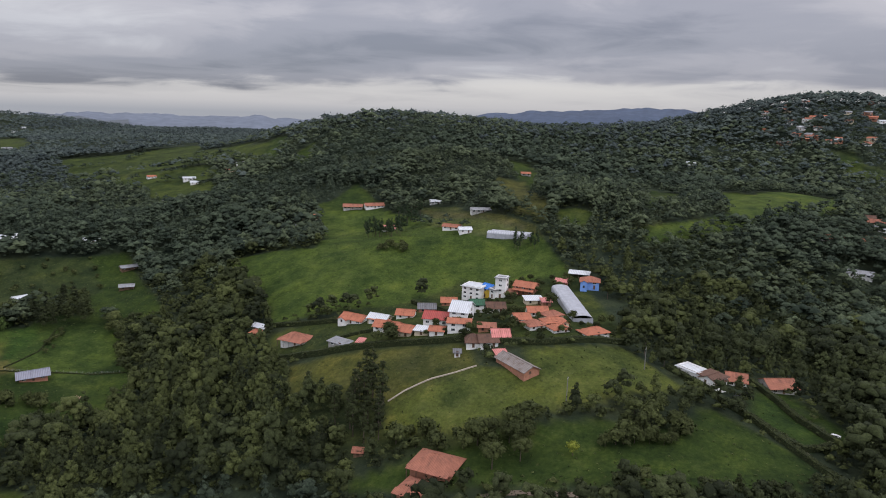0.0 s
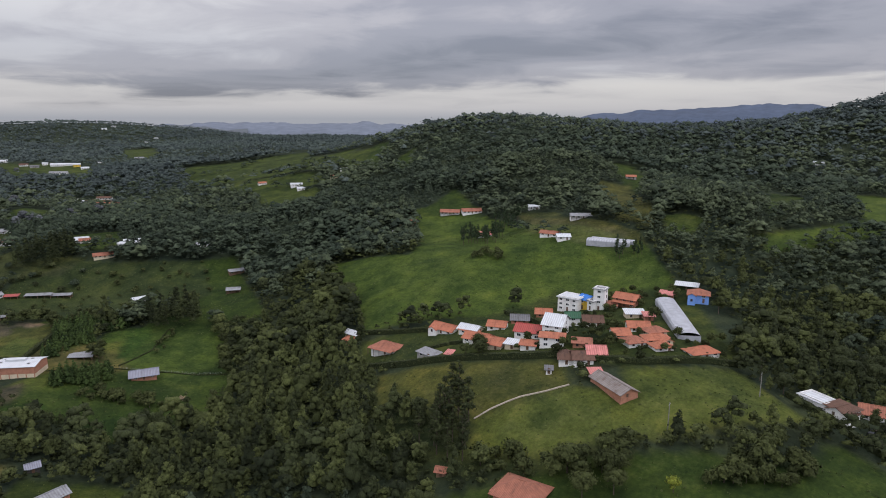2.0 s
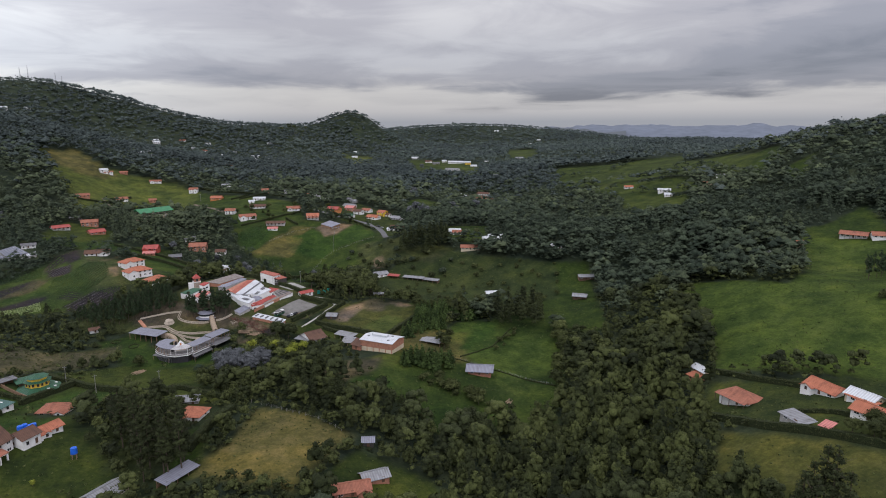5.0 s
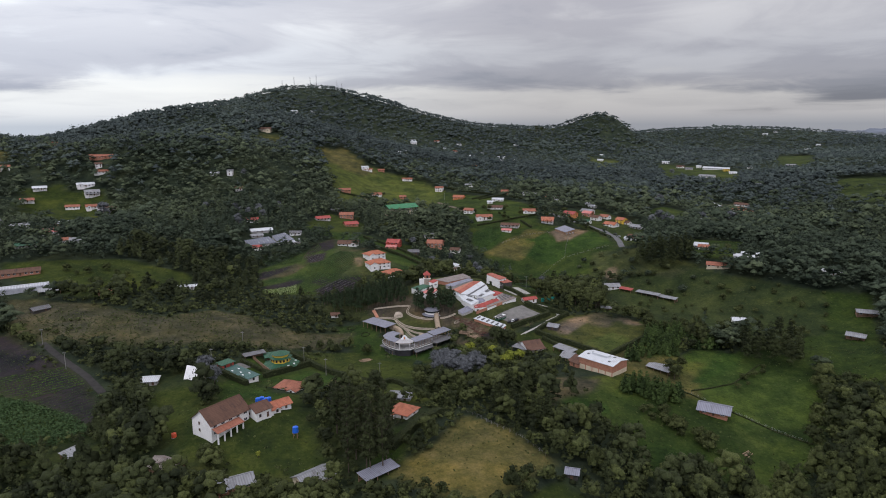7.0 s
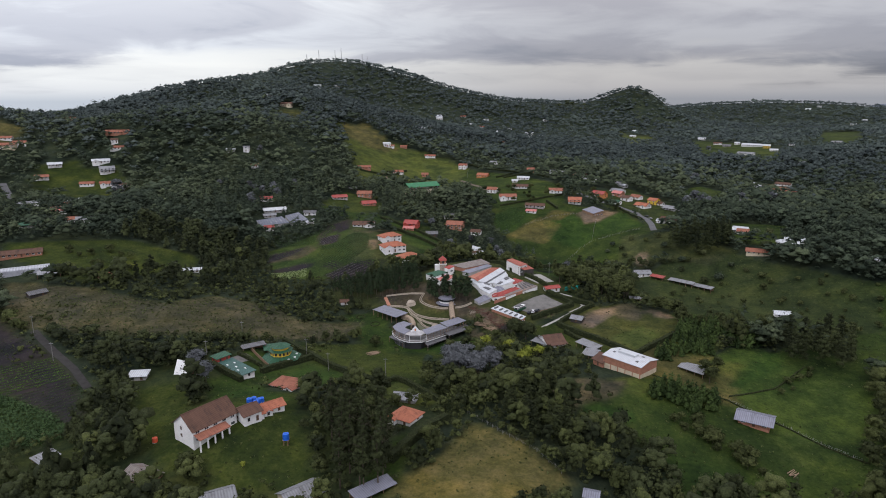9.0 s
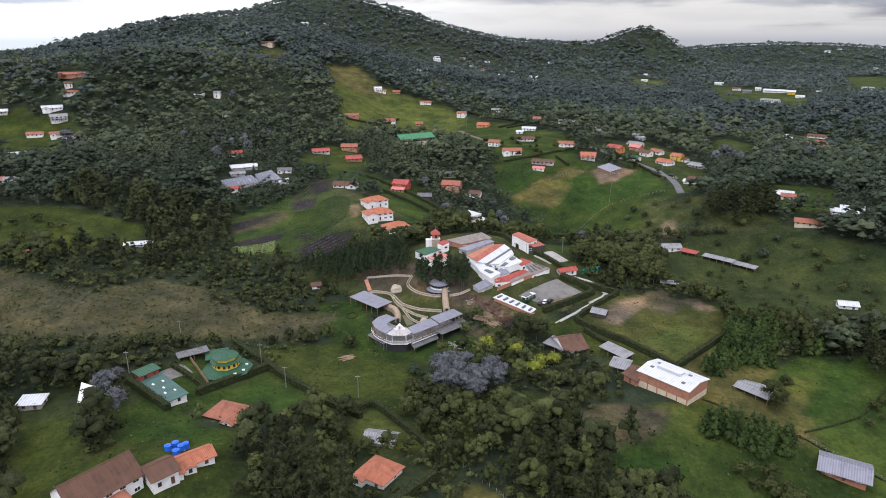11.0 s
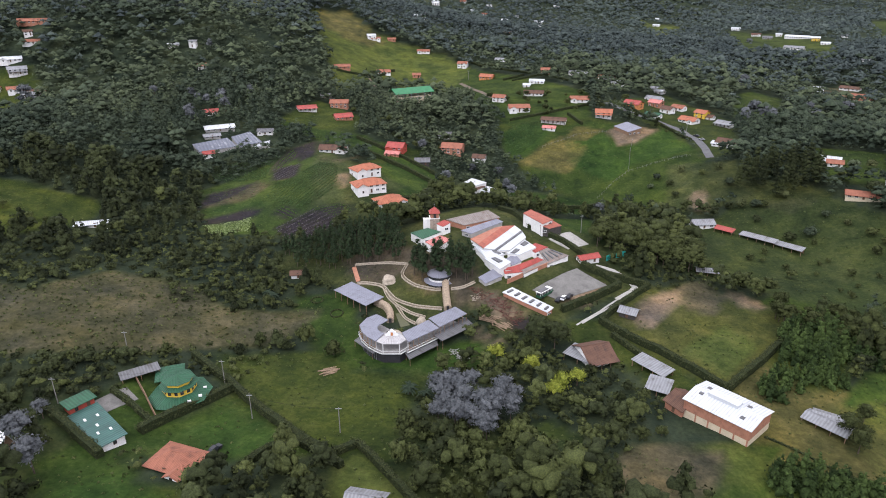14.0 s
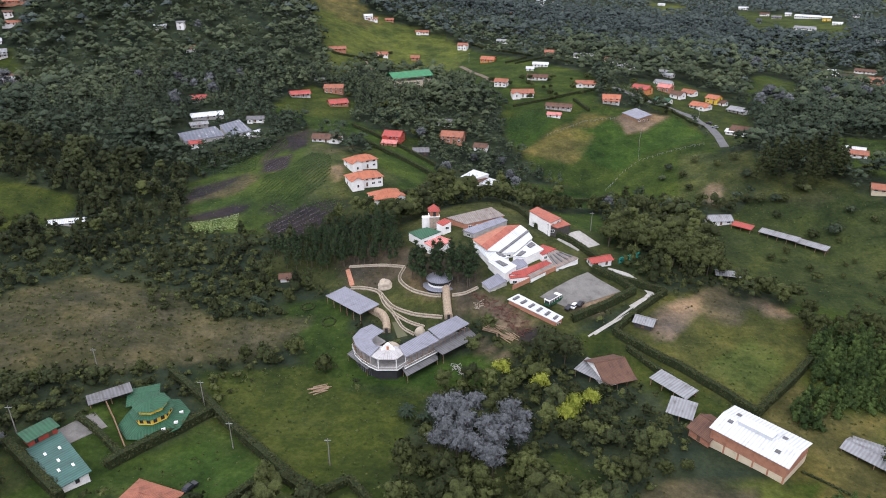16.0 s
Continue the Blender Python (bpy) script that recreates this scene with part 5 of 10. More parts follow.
def fence(*points):
    """Weathered posts with two wires between them."""
    top = tagged(new("fence"), "weathered wooden post-and-wire fence along the field", "fence")
    ax, ay = points[0]
    top.matrix_basis = Matrix.Translation((ax, ay, float(ground_height(ax, ay))))
    z0 = float(ground_height(ax, ay))
    line = []
    for (px, py), (qx, qy) in zip(points, points[1:]):
        n = max(1, int(math.hypot(qx - px, qy - py) / 2.8))
        line += [(px + (qx - px) * k / n, py + (qy - py) * k / n) for k in range(n)]
    for px, py in line:
        z = float(ground_height(px, py)) - z0
        bm = bmesh.new()
        bmesh.ops.create_cone(bm, cap_ends=True, segments=6, radius1=0.10, radius2=0.08, depth=1.9, matrix=Matrix.Translation((px - ax, py - ay, z + 0.55)))
        part("post", bm, POLE_MAT, top)
    for h in (0.7, 1.25):
        cu = bpy.data.curves.new("strand", "CURVE")
        cu.dimensions, cu.bevel_depth, cu.bevel_resolution = "3D", 0.015, 0
        sp = cu.splines.new("POLY")
        sp.points.add(len(line) - 1)
        for p, (px, py) in zip(sp.points, line):
            p.co = (px - ax, py - ay, float(ground_height(px, py)) - z0 + h, 1)
        cu.materials.append(STEEL)
        new("strand", cu).parent = top
    return top

# buildings with a shape of their own


def great_barn(x, y, rot, length, width, h):
    top = base_of("barn", "long red-brick barn with white sheet roof and skylights", "barn", x, y, rot, length, width)
    lx, ly = length / 2, width / 2
    part("plinth", block(-lx, lx, -ly, ly, -3, h * 0.38), WALL["cream"], top, "pale rendered lower wall")
    part("wall", block(-lx, lx, -ly, ly, h * 0.38, h - 0.2), WALL["brick"], top)
    for k in range(6):
        px = -lx + 0.3 + k * (length - 0.6) / 5
        part("pilaster", block(px - 0.2, px + 0.2, -ly - 0.12, -ly, -1, h - 0.25), WALL["brick"], top)
    for e in (-1, 1):
        bm = bmesh.new()
        a = [bm.verts.new((e * (lx - 0.02), b, c)) for b, c in ((-ly, h - 0.2), (ly, h - 0.2), (0, h + 0.9))]
        d = [bm.verts.new((e * (lx - 0.3), v.co.y, v.co.z)) for v in a]
        bm.faces.new(a)
        bm.faces.new(d[::-1])
        for i in range(3):
            bm.faces.new((a[i], a[(i + 1) % 3], d[(i + 1) % 3], d[i]))
        part("gable", bm, WALL["brick"], top)
    for corners in roof_mesh("gable", length, width, h, 1.2, 0.5):
        rb = bmesh.new()
        slab(rb, corners)
        part("roof", rb, ROOF["white"], top)
    part("ridge_vent", block(-5.5, 3.5, -1.5, 1.5, h + 0.85, h + 1.95), ROOF["white"], top)
    for a, b in ((-7, 2.6), (-7.2, -1.8), (5.2, 2.4), (6.0, -3.6)):
        z = h + 1.2 - abs(b) * 1.2 / ly
        part("skylight", block(a - 0.6, a + 0.6, b - 0.6, b + 0.6, z - 0.1, z + 0.18), ROOF["dark"], top)
    return top


def round_house(x, y, rot):
    top = base_of("octagonal_house", "yellow octagonal house with tiered green sheet roofs in garden", "house", x, y, rot, 18, 18)
    part("lower_wall", prism(8, 7.0, 7.0, -2, 1.6), WALL["wood"], top)
    part("skirt_roof", prism(8, 9.6, 5.2, 1.4, 3.0), ROOF["green"], top)
    part("middle_wall", prism(8, 5.0, 5.0, 2.9, 5.2), WALL["yellow"], top, "yellow painted wall")
    part("middle_roof", prism(8, 5.9, 4.2, 5.15, 5.8), ROOF["green"], top)
    part("upper_wall", prism(8, 4.1, 4.1, 5.7, 7.0), WALL["yellow"], top, "yellow painted wall")
    part("upper_roof", prism(8, 4.9, 0.3, 6.95, 8.1), ROOF["green"], top)
    for k in range(8):
        a = 6.2832 * (k + 0.5) / 8
        m = Matrix.Rotation(a + math.pi / 2, 4, "Z")
        r = 5.0 * math.cos(math.pi / 8)
        for off in (-1.0, 1.0):
            share("window", WINDOWS["tall"], top, Matrix.Translation((math.cos(a) * (r + 0.02), math.sin(a) * (r + 0.02), 4.1)) @ m @ Matrix.Translation((off, 0, 0)))
    part("rear_wall", block(-6.0, 0.0, 7.0, 12.6, -2, 3.6), WALL["wood"], top)
    for c in roof_mesh("hip", 7.5, 7.5, 3.6, 1.0, 0.7):
        rb = bmesh.new()
        slab(rb, [(a - 3.0, b + 9.8, z) for a, b, z in c])
        part("rear_roof", rb, ROOF["green"], top)
    for a, r in ((-1.2, 7.4), (-0.7, 7.6), (-0.1, 7.3)):
        part("skylight", block(r * math.cos(a) - 0.5, r * math.cos(a) + 0.5, r * math.sin(a) - 0.35, r * math.sin(a) + 0.35, 1.9, 2.45), WHITE_PAINT, top)
    return top


def a_frame(x, y, rot):
    top = base_of("a_frame_cabin", "white steep-roofed triangular cabin in the trees", "cabin", x, y, rot, 7, 7)
    for e in (-1, 1):
        rb = bmesh.new()
        c = [(-3.6, 0.0, 5.9), (3.6, 0.0, 5.9), (3.6, e * 3.1, -1.0), (-3.6, e * 3.1, -1.0)]
        slab(rb, c if e < 0 else c[::-1], 0.3)
        part("roof", rb, WHITE_PAINT, top)
    for e in (-3.2, 3.2):
        bm = bmesh.new()
        a = [bm.verts.new((e + d, b, z)) for d in (-0.1, 0.1) for b, z in ((-2.7, -1), (2.7, -1), (0, 5.4))]
        bm.faces.new(a[:3])
        bm.faces.new(a[3:][::-1])
        for i in range(3):
            bm.faces.new((a[i], a[(i + 1) % 3], a[3 + (i + 1) % 3], a[3 + i]))
        part("end_wall", bm, WALL["wood"], top)
    return top


def bell_tower(x, y, rot):
    top = base_of("bell_tower", "stone bell tower with red pyramid roof beside chapel", "tower", x, y, rot, 5, 5)
    part("shaft", block(-2.1, 2.1, -2.1, 2.1, -3, 5.6), WALL["stone"], top)
    part("belfry", block(-1.9, 1.9, -1.9, 1.9, 5.6, 8.0), WALL["brick"], top)
    part("cornice", block(-2.35, 2.35, -2.35, 2.35, 5.3, 5.7), WALL["white"], top)
    for a, b in ((0, -1.95), (1.95, 0), (-1.95, 0)):
        # solid black blocks: the dark inside of each opening is their colour
        part("belfry_opening", block(a - 0.55, a + 0.55, b - 0.55, b + 0.55, 6.0, 7.6) if a == 0 else block(a - 0.1, a + 0.1, b - 0.55, b + 0.55, 6.0, 7.6), BLACK_TRIM, top)
    part("roof", prism(4, 3.6, 0.05, 8.0, 10.6, math.pi / 4), ROOF["red"], top)
    part("cross", block(-0.06, 0.06, -0.06, 0.06, 10.5, 12.2), STEEL, top)
    part("bell_wall", block(-5.2, -2.1, -1.2, 1.2, -3, 5.0), WALL["white"], top, "white rendered wall")
    return top


def round_pavilion(x, y):
    top = base_of("round_pavilion", "round two-tier white pavilion with dark glazing under pines", "pavilion", x, y, 0, 11, 11)
    top.location.z -= 3.0
    part("lower_wall", prism(20, 5.6, 5.6, -3, 2.4), WALL["white"], top)
    part("lower_glazing", prism(20, 5.7, 5.7, 0.9, 2.1), GLASS, top)
    part("lower_roof", prism(20, 6.6, 4.6, 2.4, 2.9), ROOF["mauve"], top)
    part("upper_wall", prism(20, 4.5, 4.5, 3.0, 5.4), WALL["white"], top)
    part("upper_glazing", prism(20, 4.6, 4.6, 3.9, 5.0), GLASS, top)
    part("upper_roof", prism(20, 5.3, 0.4, 5.4, 6.5), ROOF["mauve"], top)
    return top


def smooth_line(points, step=1.0):
    """A curve through the points, in short even steps."""
    p = [Vector(q) for q in points]
    p = [p[0] * 2 - p[1]] + p + [p[-1] * 2 - p[-2]]
    out = []
    for a, b, c, d in zip(p, p[1:], p[2:], p[3:]):
        n = max(1, int((c - b).length / step))
        for k in range(n):
            t = k / n
            out.append(0.5 * (2 * b + (c - a) * t + (2 * a - 5 * b + 4 * c - d) * t * t + (3 * b - a - 3 * c + d) * t ** 3))
    return [tuple(q) for q in out] + [tuple(points[-1])]


def shell(bm, radius, height, ridges):
    """A ribbed half-dome standing on the ground."""
    rows = []
    for j in range(7):
        el = math.pi / 2 * j / 6
        row = []
        for k in range(ridges * 2):
            a = math.pi * k / ridges
            r = radius * math.cos(el) * (1.0 if k % 2 else 0.95)
            row.append(bm.verts.new((r * math.cos(a), r * math.sin(a), height * math.sin(el) - (1.5 if j == 0 else 0))))
        rows.append(row)
    for r, q in zip(rows, rows[1:]):
        for k in range(len(r)):
            bm.faces.new((r[k], r[(k + 1) % len(r)], q[(k + 1) % len(r)], q[k]))
    return bm


def terrace_restaurant(x, y, z, bays, pavilion, lean_tos):
    """A raised curved gallery: sheet roofs over open decks on a dark glazed base, round a pavilion with a white gable."""
    top = tagged(new("terrace_restaurant"), "curved raised terrace restaurant with lilac-grey sheet roofs", "restaurant")
    top.matrix_basis = Matrix.Translation((x, y, z))
    floor_ = 3.3

    def spread(quad, f, h):
        c = sum((Vector((p[0], p[1], 0)) for p in quad), Vector()) / len(quad)
        return [Vector((c.x + (p[0] - c.x) * f, c.y + (p[1] - c.y) * f, h)) for p in quad]

    def prism_of(pts, low):
        bm = bmesh.new()
        hi = [bm.verts.new(p) for p in pts]
        lo = [bm.verts.new((p.x, p.y, low)) for p in pts]
        bm.faces.new(hi)
        bm.faces.new(lo[::-1])
        for i in range(len(hi)):
            bm.faces.new((hi[i], lo[i], lo[(i + 1) % len(hi)], hi[(i + 1) % len(hi)]))
        bmesh.ops.recalc_face_normals(bm, faces=bm.faces)
        return bm

    def bar(a, b, w, h, name, mat, lab=""):
        d = (b - a).normalized()
        n = Vector((-d.y, d.x, 0)) * w / 2
        part(name, prism_of([a - n, b - n, b + n, a + n], a.z - h), mat, top, lab)

    for k, (quad, sides) in enumerate(bays):
        quad = [(p[0] - x, p[1] - y, p[2] - z) for p in quad]
        lift = 0.012 * k
        rb = bmesh.new()
        slab(rb, [(p[0], p[1], p[2] + lift) for p in quad], 0.2)
        part("roof", rb, ROOF["mauve"], top)
        deck, base = spread(quad, 1.10, floor_ + lift), spread(quad, 0.94, floor_ - 0.3)
        part("deck", prism_of(deck, floor_ - 0.28), DECK_GREY, top)
        part("base_wall", prism_of(base, -3.0), BLACK_TRIM, top, "black-clad glazed lower wall")
        for i in sides:
            j = (i + 1) % len(quad)
            a, b = Vector(quad[i]), Vector(quad[j])
            m = max(1, round((b - a).length / 2.3))
            for q in range(m + 1):
                p = a.lerp(b, min(max(q / m, 0.03), 0.97))
                part("post", block(p.x - 0.09, p.x + 0.09, p.y - 0.09, p.y + 0.09, floor_, p.z - 0.18), WALL["wood"], top)
            bar(deck[i] + Vector((0, 0, 1.0)), deck[j] + Vector((0, 0, 1.0)), 0.10, 0.10, "handrail", WHITE_PAINT, "white handrail")
            bar(deck[i] + Vector((0, 0, 0.02)), deck[j] + Vector((0, 0, 0.02)), 0.16, 0.34, "deck_edge", WHITE_PAINT, "white deck edge")
            for q in range(2 * m + 1):
                p = deck[i].lerp(deck[j], q / (2 * m))
                part("rail_post", block(p.x - 0.04, p.x + 0.04, p.y - 0.04, p.y + 0.04, floor_, floor_ + 0.9), STEEL, top)
                p = base[i].lerp(base[j], q / (2 * m))
                part("mullion", block(p.x - 0.06, p.x + 0.06, p.y - 0.06, p.y + 0.06, -2.0, floor_ - 0.3), STEEL, top)
            for q in range(m):
                p = deck[i].lerp(deck[j], (q + 0.5) / m).lerp(spread(quad, 0.5, floor_)[i], 0.3)
                part("terrace_table", block(p.x - 0.45, p.x + 0.45, p.y - 0.45, p.y + 0.45, floor_ + 0.68, floor_ + 0.75), WALL["wood"], top)
                part("table_leg", block(p.x - 0.06, p.x + 0.06, p.y - 0.06, p.y + 0.06, floor_, floor_ + 0.68), WALL["wood"], top)
    # the faceted middle roof
    ring = [Vector((p[0] - x, p[1] - y, p[2] - z)) for p in pavilion]
    mid = sum(ring, Vector()) / len(ring) + Vector((0, 0.6, 0.9))
    for a, b in zip(ring, ring[1:] + ring[:1]):
        rb = bmesh.new()
        slab(rb, [tuple(a), tuple(b), tuple(mid)], 0.16)
        part("pavilion_roof", rb, PALE_SHEET, top, "pale worn sheet roof")
        part("pavilion_post", block(a.x - 0.12, a.x + 0.12, a.y - 0.12, a.y + 0.12, floor_, a.z - 0.15), WHITE_PAINT, top)
    part("pavilion_deck", prism_of(spread([tuple(p) for p in ring], 1.16, floor_ + 0.1), floor_ - 0.2), DECK_GREY, top)
    part("pavilion_base", prism_of(spread([tuple(p) for p in ring], 1.02, floor_ - 0.25), -3.0), BLACK_TRIM, top)
    rim = spread([tuple(p) for p in ring], 1.16, floor_ + 1.05)
    for i in (3, 4, 5):
        bar(rim[i], rim[(i + 1) % 6], 0.1, 0.1, "handrail", WHITE_PAINT, "white handrail")
        low = [p + Vector((0, 0, -1.0)) for p in rim]
        bar(low[i], low[(i + 1) % 6], 0.16, 0.34, "deck_edge", WHITE_PAINT, "white deck edge")
    for quad in lean_tos:
        quad = [(p[0] - x, p[1] - y, p[2] - z) for p in quad]
        rb = bmesh.new()
        slab(rb, quad, 0.14)
        part("lean_to_roof", rb, ROOF["dark"], top, "dark grey sheet roof")
        for p in spread(quad, 0.94, 0):
            part("lean_to_post", block(p.x - 0.08, p.x + 0.08, p.y - 0.08, p.y + 0.08, -3.0, quad[0][2] - 0.12), WALL["wood"], top)
    # white curved gable over the middle
    bm = bmesh.new()
    prof = [(-2.3, 0.0), (2.3, 0.0), (2.3, 0.9), (1.7, 1.2), (1.5, 1.9), (0.9, 2.3), (0.5, 2.9), (0, 3.2), (-0.5, 2.9), (-0.9, 2.3), (-1.5, 1.9), (-1.7, 1.2), (-2.3, 0.9)]
    g0 = mid + Vector((0, 0.5, -0.7))
    f = [bm.verts.new((g0.x + a, g0.y - 0.3, g0.z + b)) for a, b in prof]
    g = [bm.verts.new((g0.x + a, g0.y + 0.3, g0.z + b)) for a, b in prof]
    bm.faces.new(f)
    bm.faces.new(g[::-1])
    for i in range(len(prof)):
        bm.faces.new((f[i], g[i], g[(i + 1) % len(prof)], f[(i + 1) % len(prof)]))
    bmesh.ops.recalc_face_normals(bm, faces=bm.faces)
    part("pediment", bm, WHITE_PAINT, top, "white curved gable with niche")
    part("niche", block(g0.x - 0.4, g0.x + 0.4, g0.y - 0.36, g0.y - 0.32, g0.z + 0.7, g0.z + 2.0), WALL["orange"], top)
    keep_clear(x, y, 12)
    for quad, _ in bays:
        keep_clear(sum(p[0] for p in quad) / 4, sum(p[1] for p in quad) / 4, 7.5)
    return top


def garden_shell(x, y, radius, height, label):
    top = tagged(new("garden_dome"), label, "dome")
    top.matrix_basis = Matrix.Translation((x, y, float(ground_height(x, y))))
    part("shell", shell(bmesh.new(), radius, height, 11), PALE_STONE, top)
    part("cap", prism(11, radius * 0.12, radius * 0.05, height - 0.1, height + 0.25), PALE_STONE, top)
    return top


def vaulted_walk(label, width, *points):
    """A covered walk under an arched, ribbed roof that follows the slope."""
    top = tagged(new("covered_walk"), label, "walkway")
    line = smooth_line([(a, b) for a, b in points], 0.55)
    x0, y0 = line[0]
    z0 = float(ground_height(x0, y0))
    top.matrix_basis = Matrix.Translation((x0, y0, z0))
    bm = bmesh.new()
    rows = []
    for k, (a, b) in enumerate(line):
        (c, d), (e, f) = line[max(k - 1, 0)], line[min(k + 1, len(line) - 1)]
        n = Vector((-(f - d), e - c, 0)).normalized() * width / 2 * (1.0 if k % 2 else 0.93)
        z = float(ground_height(a, b)) - z0
        keep_clear(a, b, width * 0.6) if k % 4 == 0 else None
        rows.append([bm.verts.new((a - x0 + n.x * math.cos(t), b - y0 + n.y * math.cos(t), z + (0.9 + 1.5 * math.sin(t) * (1.0 if k % 2 else 0.95)) if 0 < j < 8 else z - 1.0)) for j, t in enumerate([math.pi * i / 8 for i in range(9)])])
    for r, q in zip(rows, rows[1:]):
        for j in range(8):
            bm.faces.new((r[j], r[j + 1], q[j + 1], q[j]))
    for r in (rows[0], rows[-1]):
        bm.faces.new(r)
    bmesh.ops.recalc_face_normals(bm, faces=bm.faces)
    part("vault", bm, WALK_TAN, top)
    for r, k in ((rows[0], 0), (rows[-1], len(line) - 1)):
        a, b = line[k]
        z = float(ground_height(a, b)) - z0
        # the unlit doorway is a solid block coloured black
        part("doorway", block(a - x0 - 0.5, a - x0 + 0.5, b - y0 - 0.25, b - y0 + 0.25, z - 0.3, z + 1.9), BLACK_TRIM, top)
    return top


def garden_path(label, width, *points):
    """A winding paved path between two pale kerbs."""
    line = smooth_line(points, 1.2)
    lane(label, PATH_EARTH, width * 0.75, *line)
    for side in (-1, 1):
        off = []
        for k, (a, b) in enumerate(line):
            (c, d), (e, f) = line[max(k - 1, 0)], line[min(k + 1, len(line) - 1)]
            n = Vector((-(f - d), e - c)).normalized() * width * 0.46 * side
            off.append((a + n.x, b + n.y))
        low_wall("low pale stone kerb along the garden path", PALE_STONE, 0.2, 0.5, *off)


def rock(x, y, r, label):
    """A weathered boulder, broad at the foot."""
    bm = bmesh.new()
    bmesh.ops.create_icosphere(bm, subdivisions=3, radius=1.0)
    rng = random.Random(int(abs(x * 10)))
    ph = [rng.uniform(0, 6) for _ in range(3)]
    for v in bm.verts:
        k = 1 + 0.16 * math.sin(3.1 * v.co.x + ph[0]) + 0.14 * math.sin(4.3 * v.co.y + ph[1]) + 0.12 * math.sin(5.2 * v.co.z + ph[2]) + rng.uniform(-0.05, 0.05)
        v.co = Vector((v.co.x * r * k, v.co.y * r * 0.8 * k, v.co.z * r * 0.55 * k))
    me = bpy.data.meshes.new("boulder")
    bm.to_mesh(me)
    bm.free()
    me.materials.append(PALE_STONE)
    ob = tagged(new("boulder", me), label, "rock")
    ob.matrix_basis = Matrix.Translation((x, y, float(ground_height(x, y)) + r * 0.12))
    return ob


def brush_heap(label, mat, count, long_, *poly, name="brush_heap"):
    """A spread of broken sticks and roots lying across one another."""
    rng = np.random.default_rng(count)
    xs, ys = [p[0] for p in poly], [p[1] for p in poly]
    x, y = rng.uniform(min(xs), max(xs), count * 3), rng.uniform(min(ys), max(ys), count * 3)
    m = inside(x, y, poly) > 0.5
    x, y = x[m][:count], y[m][:count]
    n = len(x)
    a, tilt, ln, w = rng.uniform(0, 6.283, n), rng.normal(scale=0.22, size=n), long_ * rng.uniform(0.4, 1.2, n), rng.uniform(0.06, 0.17, n)
    z = ground_height(x, y) + rng.uniform(0.05, 0.9, n)
    d = np.stack([np.cos(a) * np.cos(tilt), np.sin(a) * np.cos(tilt), np.sin(tilt)], -1) * ln[:, None] / 2
    s_ = np.stack([-np.sin(a), np.cos(a), np.zeros(n)], -1) * w[:, None]
    u_ = np.array([0, 0, 1.0]) * w[:, None] * 1.3
    c = np.stack([x, y, z], -1)
    v = np.stack([c - d - s_, c - d + s_, c - d + u_, c + d - s_ * 0.5, c + d + s_ * 0.5, c + d + u_ * 0.5], 1).reshape(-1, 3)
    f = np.array([(0, 3, 5), (0, 5, 2), (1, 2, 5), (1, 5, 4), (0, 1, 4), (0, 4, 3), (0, 2, 1), (3, 4, 5)])
    me = sheet_mesh(name, v, (f[None] + (np.arange(n) * 6)[:, None, None]).reshape(-1, 3))
    me.materials.append(mat)
    return tagged(new(name, me), label, "debris", kind="stuff")


DECK_GREY = plain("grey_deck", (0.27, 0.26, 0.25), 0.85, 0, 0.25, 0.7)
PALE_SHEET = ribbed("roof_pale_worn_sheet", (0.38, 0.37, 0.37), (0.22, 0.20, 0.19), 0.6, 0.1, 0.6)
WALK_TAN = plain("tan_plank", (0.30, 0.235, 0.170), 0.92, 0, 0.35, 1.2, 5.0)
PATH_EARTH = plain("path_earth", (0.135, 0.112, 0.078), 0.95, 0, 0.35, 0.8)
RED_EARTH = plain("red_brush", (0.115, 0.052, 0.040), 0.95, 0, 0.4, 0.8)
GREY_SCRAP = plain("grey_scrap", (0.36, 0.35, 0.34), 0.8, 0, 0.4, 1.5)
WATER, _wt, _wb = material("pond_water", 0.08)
_wb.inputs["Base Color"].default_value = (0.050, 0.052, 0.012, 1)
_wb.inputs["Specular IOR Level"].default_value = 0.5
HALL_GREEN = ribbed("roof_bright_green_sheet", (0.035, 0.17, 0.075), (0.03, 0.11, 0.055), 0.5, 0.1, 0.9)


def green_hall(x, y, rot, length, width):
    top = base_of("sports_hall", "pale two-storey hall under a raised green roof", "hall", x, y, rot, length, width)
    lx, ly = length / 2, width / 2
    part("wall", block(-lx, lx, -ly, ly, -3, 5.6), WALL["cream"], top)
    for c in roof_mesh("gable", length + 4, width + 2, 9.0, 3.6, 0.6):
        rb = bmesh.new()
        slab(rb, c)
        part("roof", rb, HALL_GREEN, top)
    for k in range(6):
        px = -lx + k * length / 5
        for py in (-ly - 0.3, ly + 0.3):
            part("column", block(px - 0.2, px + 0.2, py - 0.2, py + 0.2, -3, 9.4), STEEL, top)
    for s in range(2):
        for k in range(8):
            share("window", WINDOWS["wide"], top, Matrix.Translation((-lx + (k + 0.5) * length / 8, -ly - 0.02, 1.4 + 2.6 * s)))
    return top


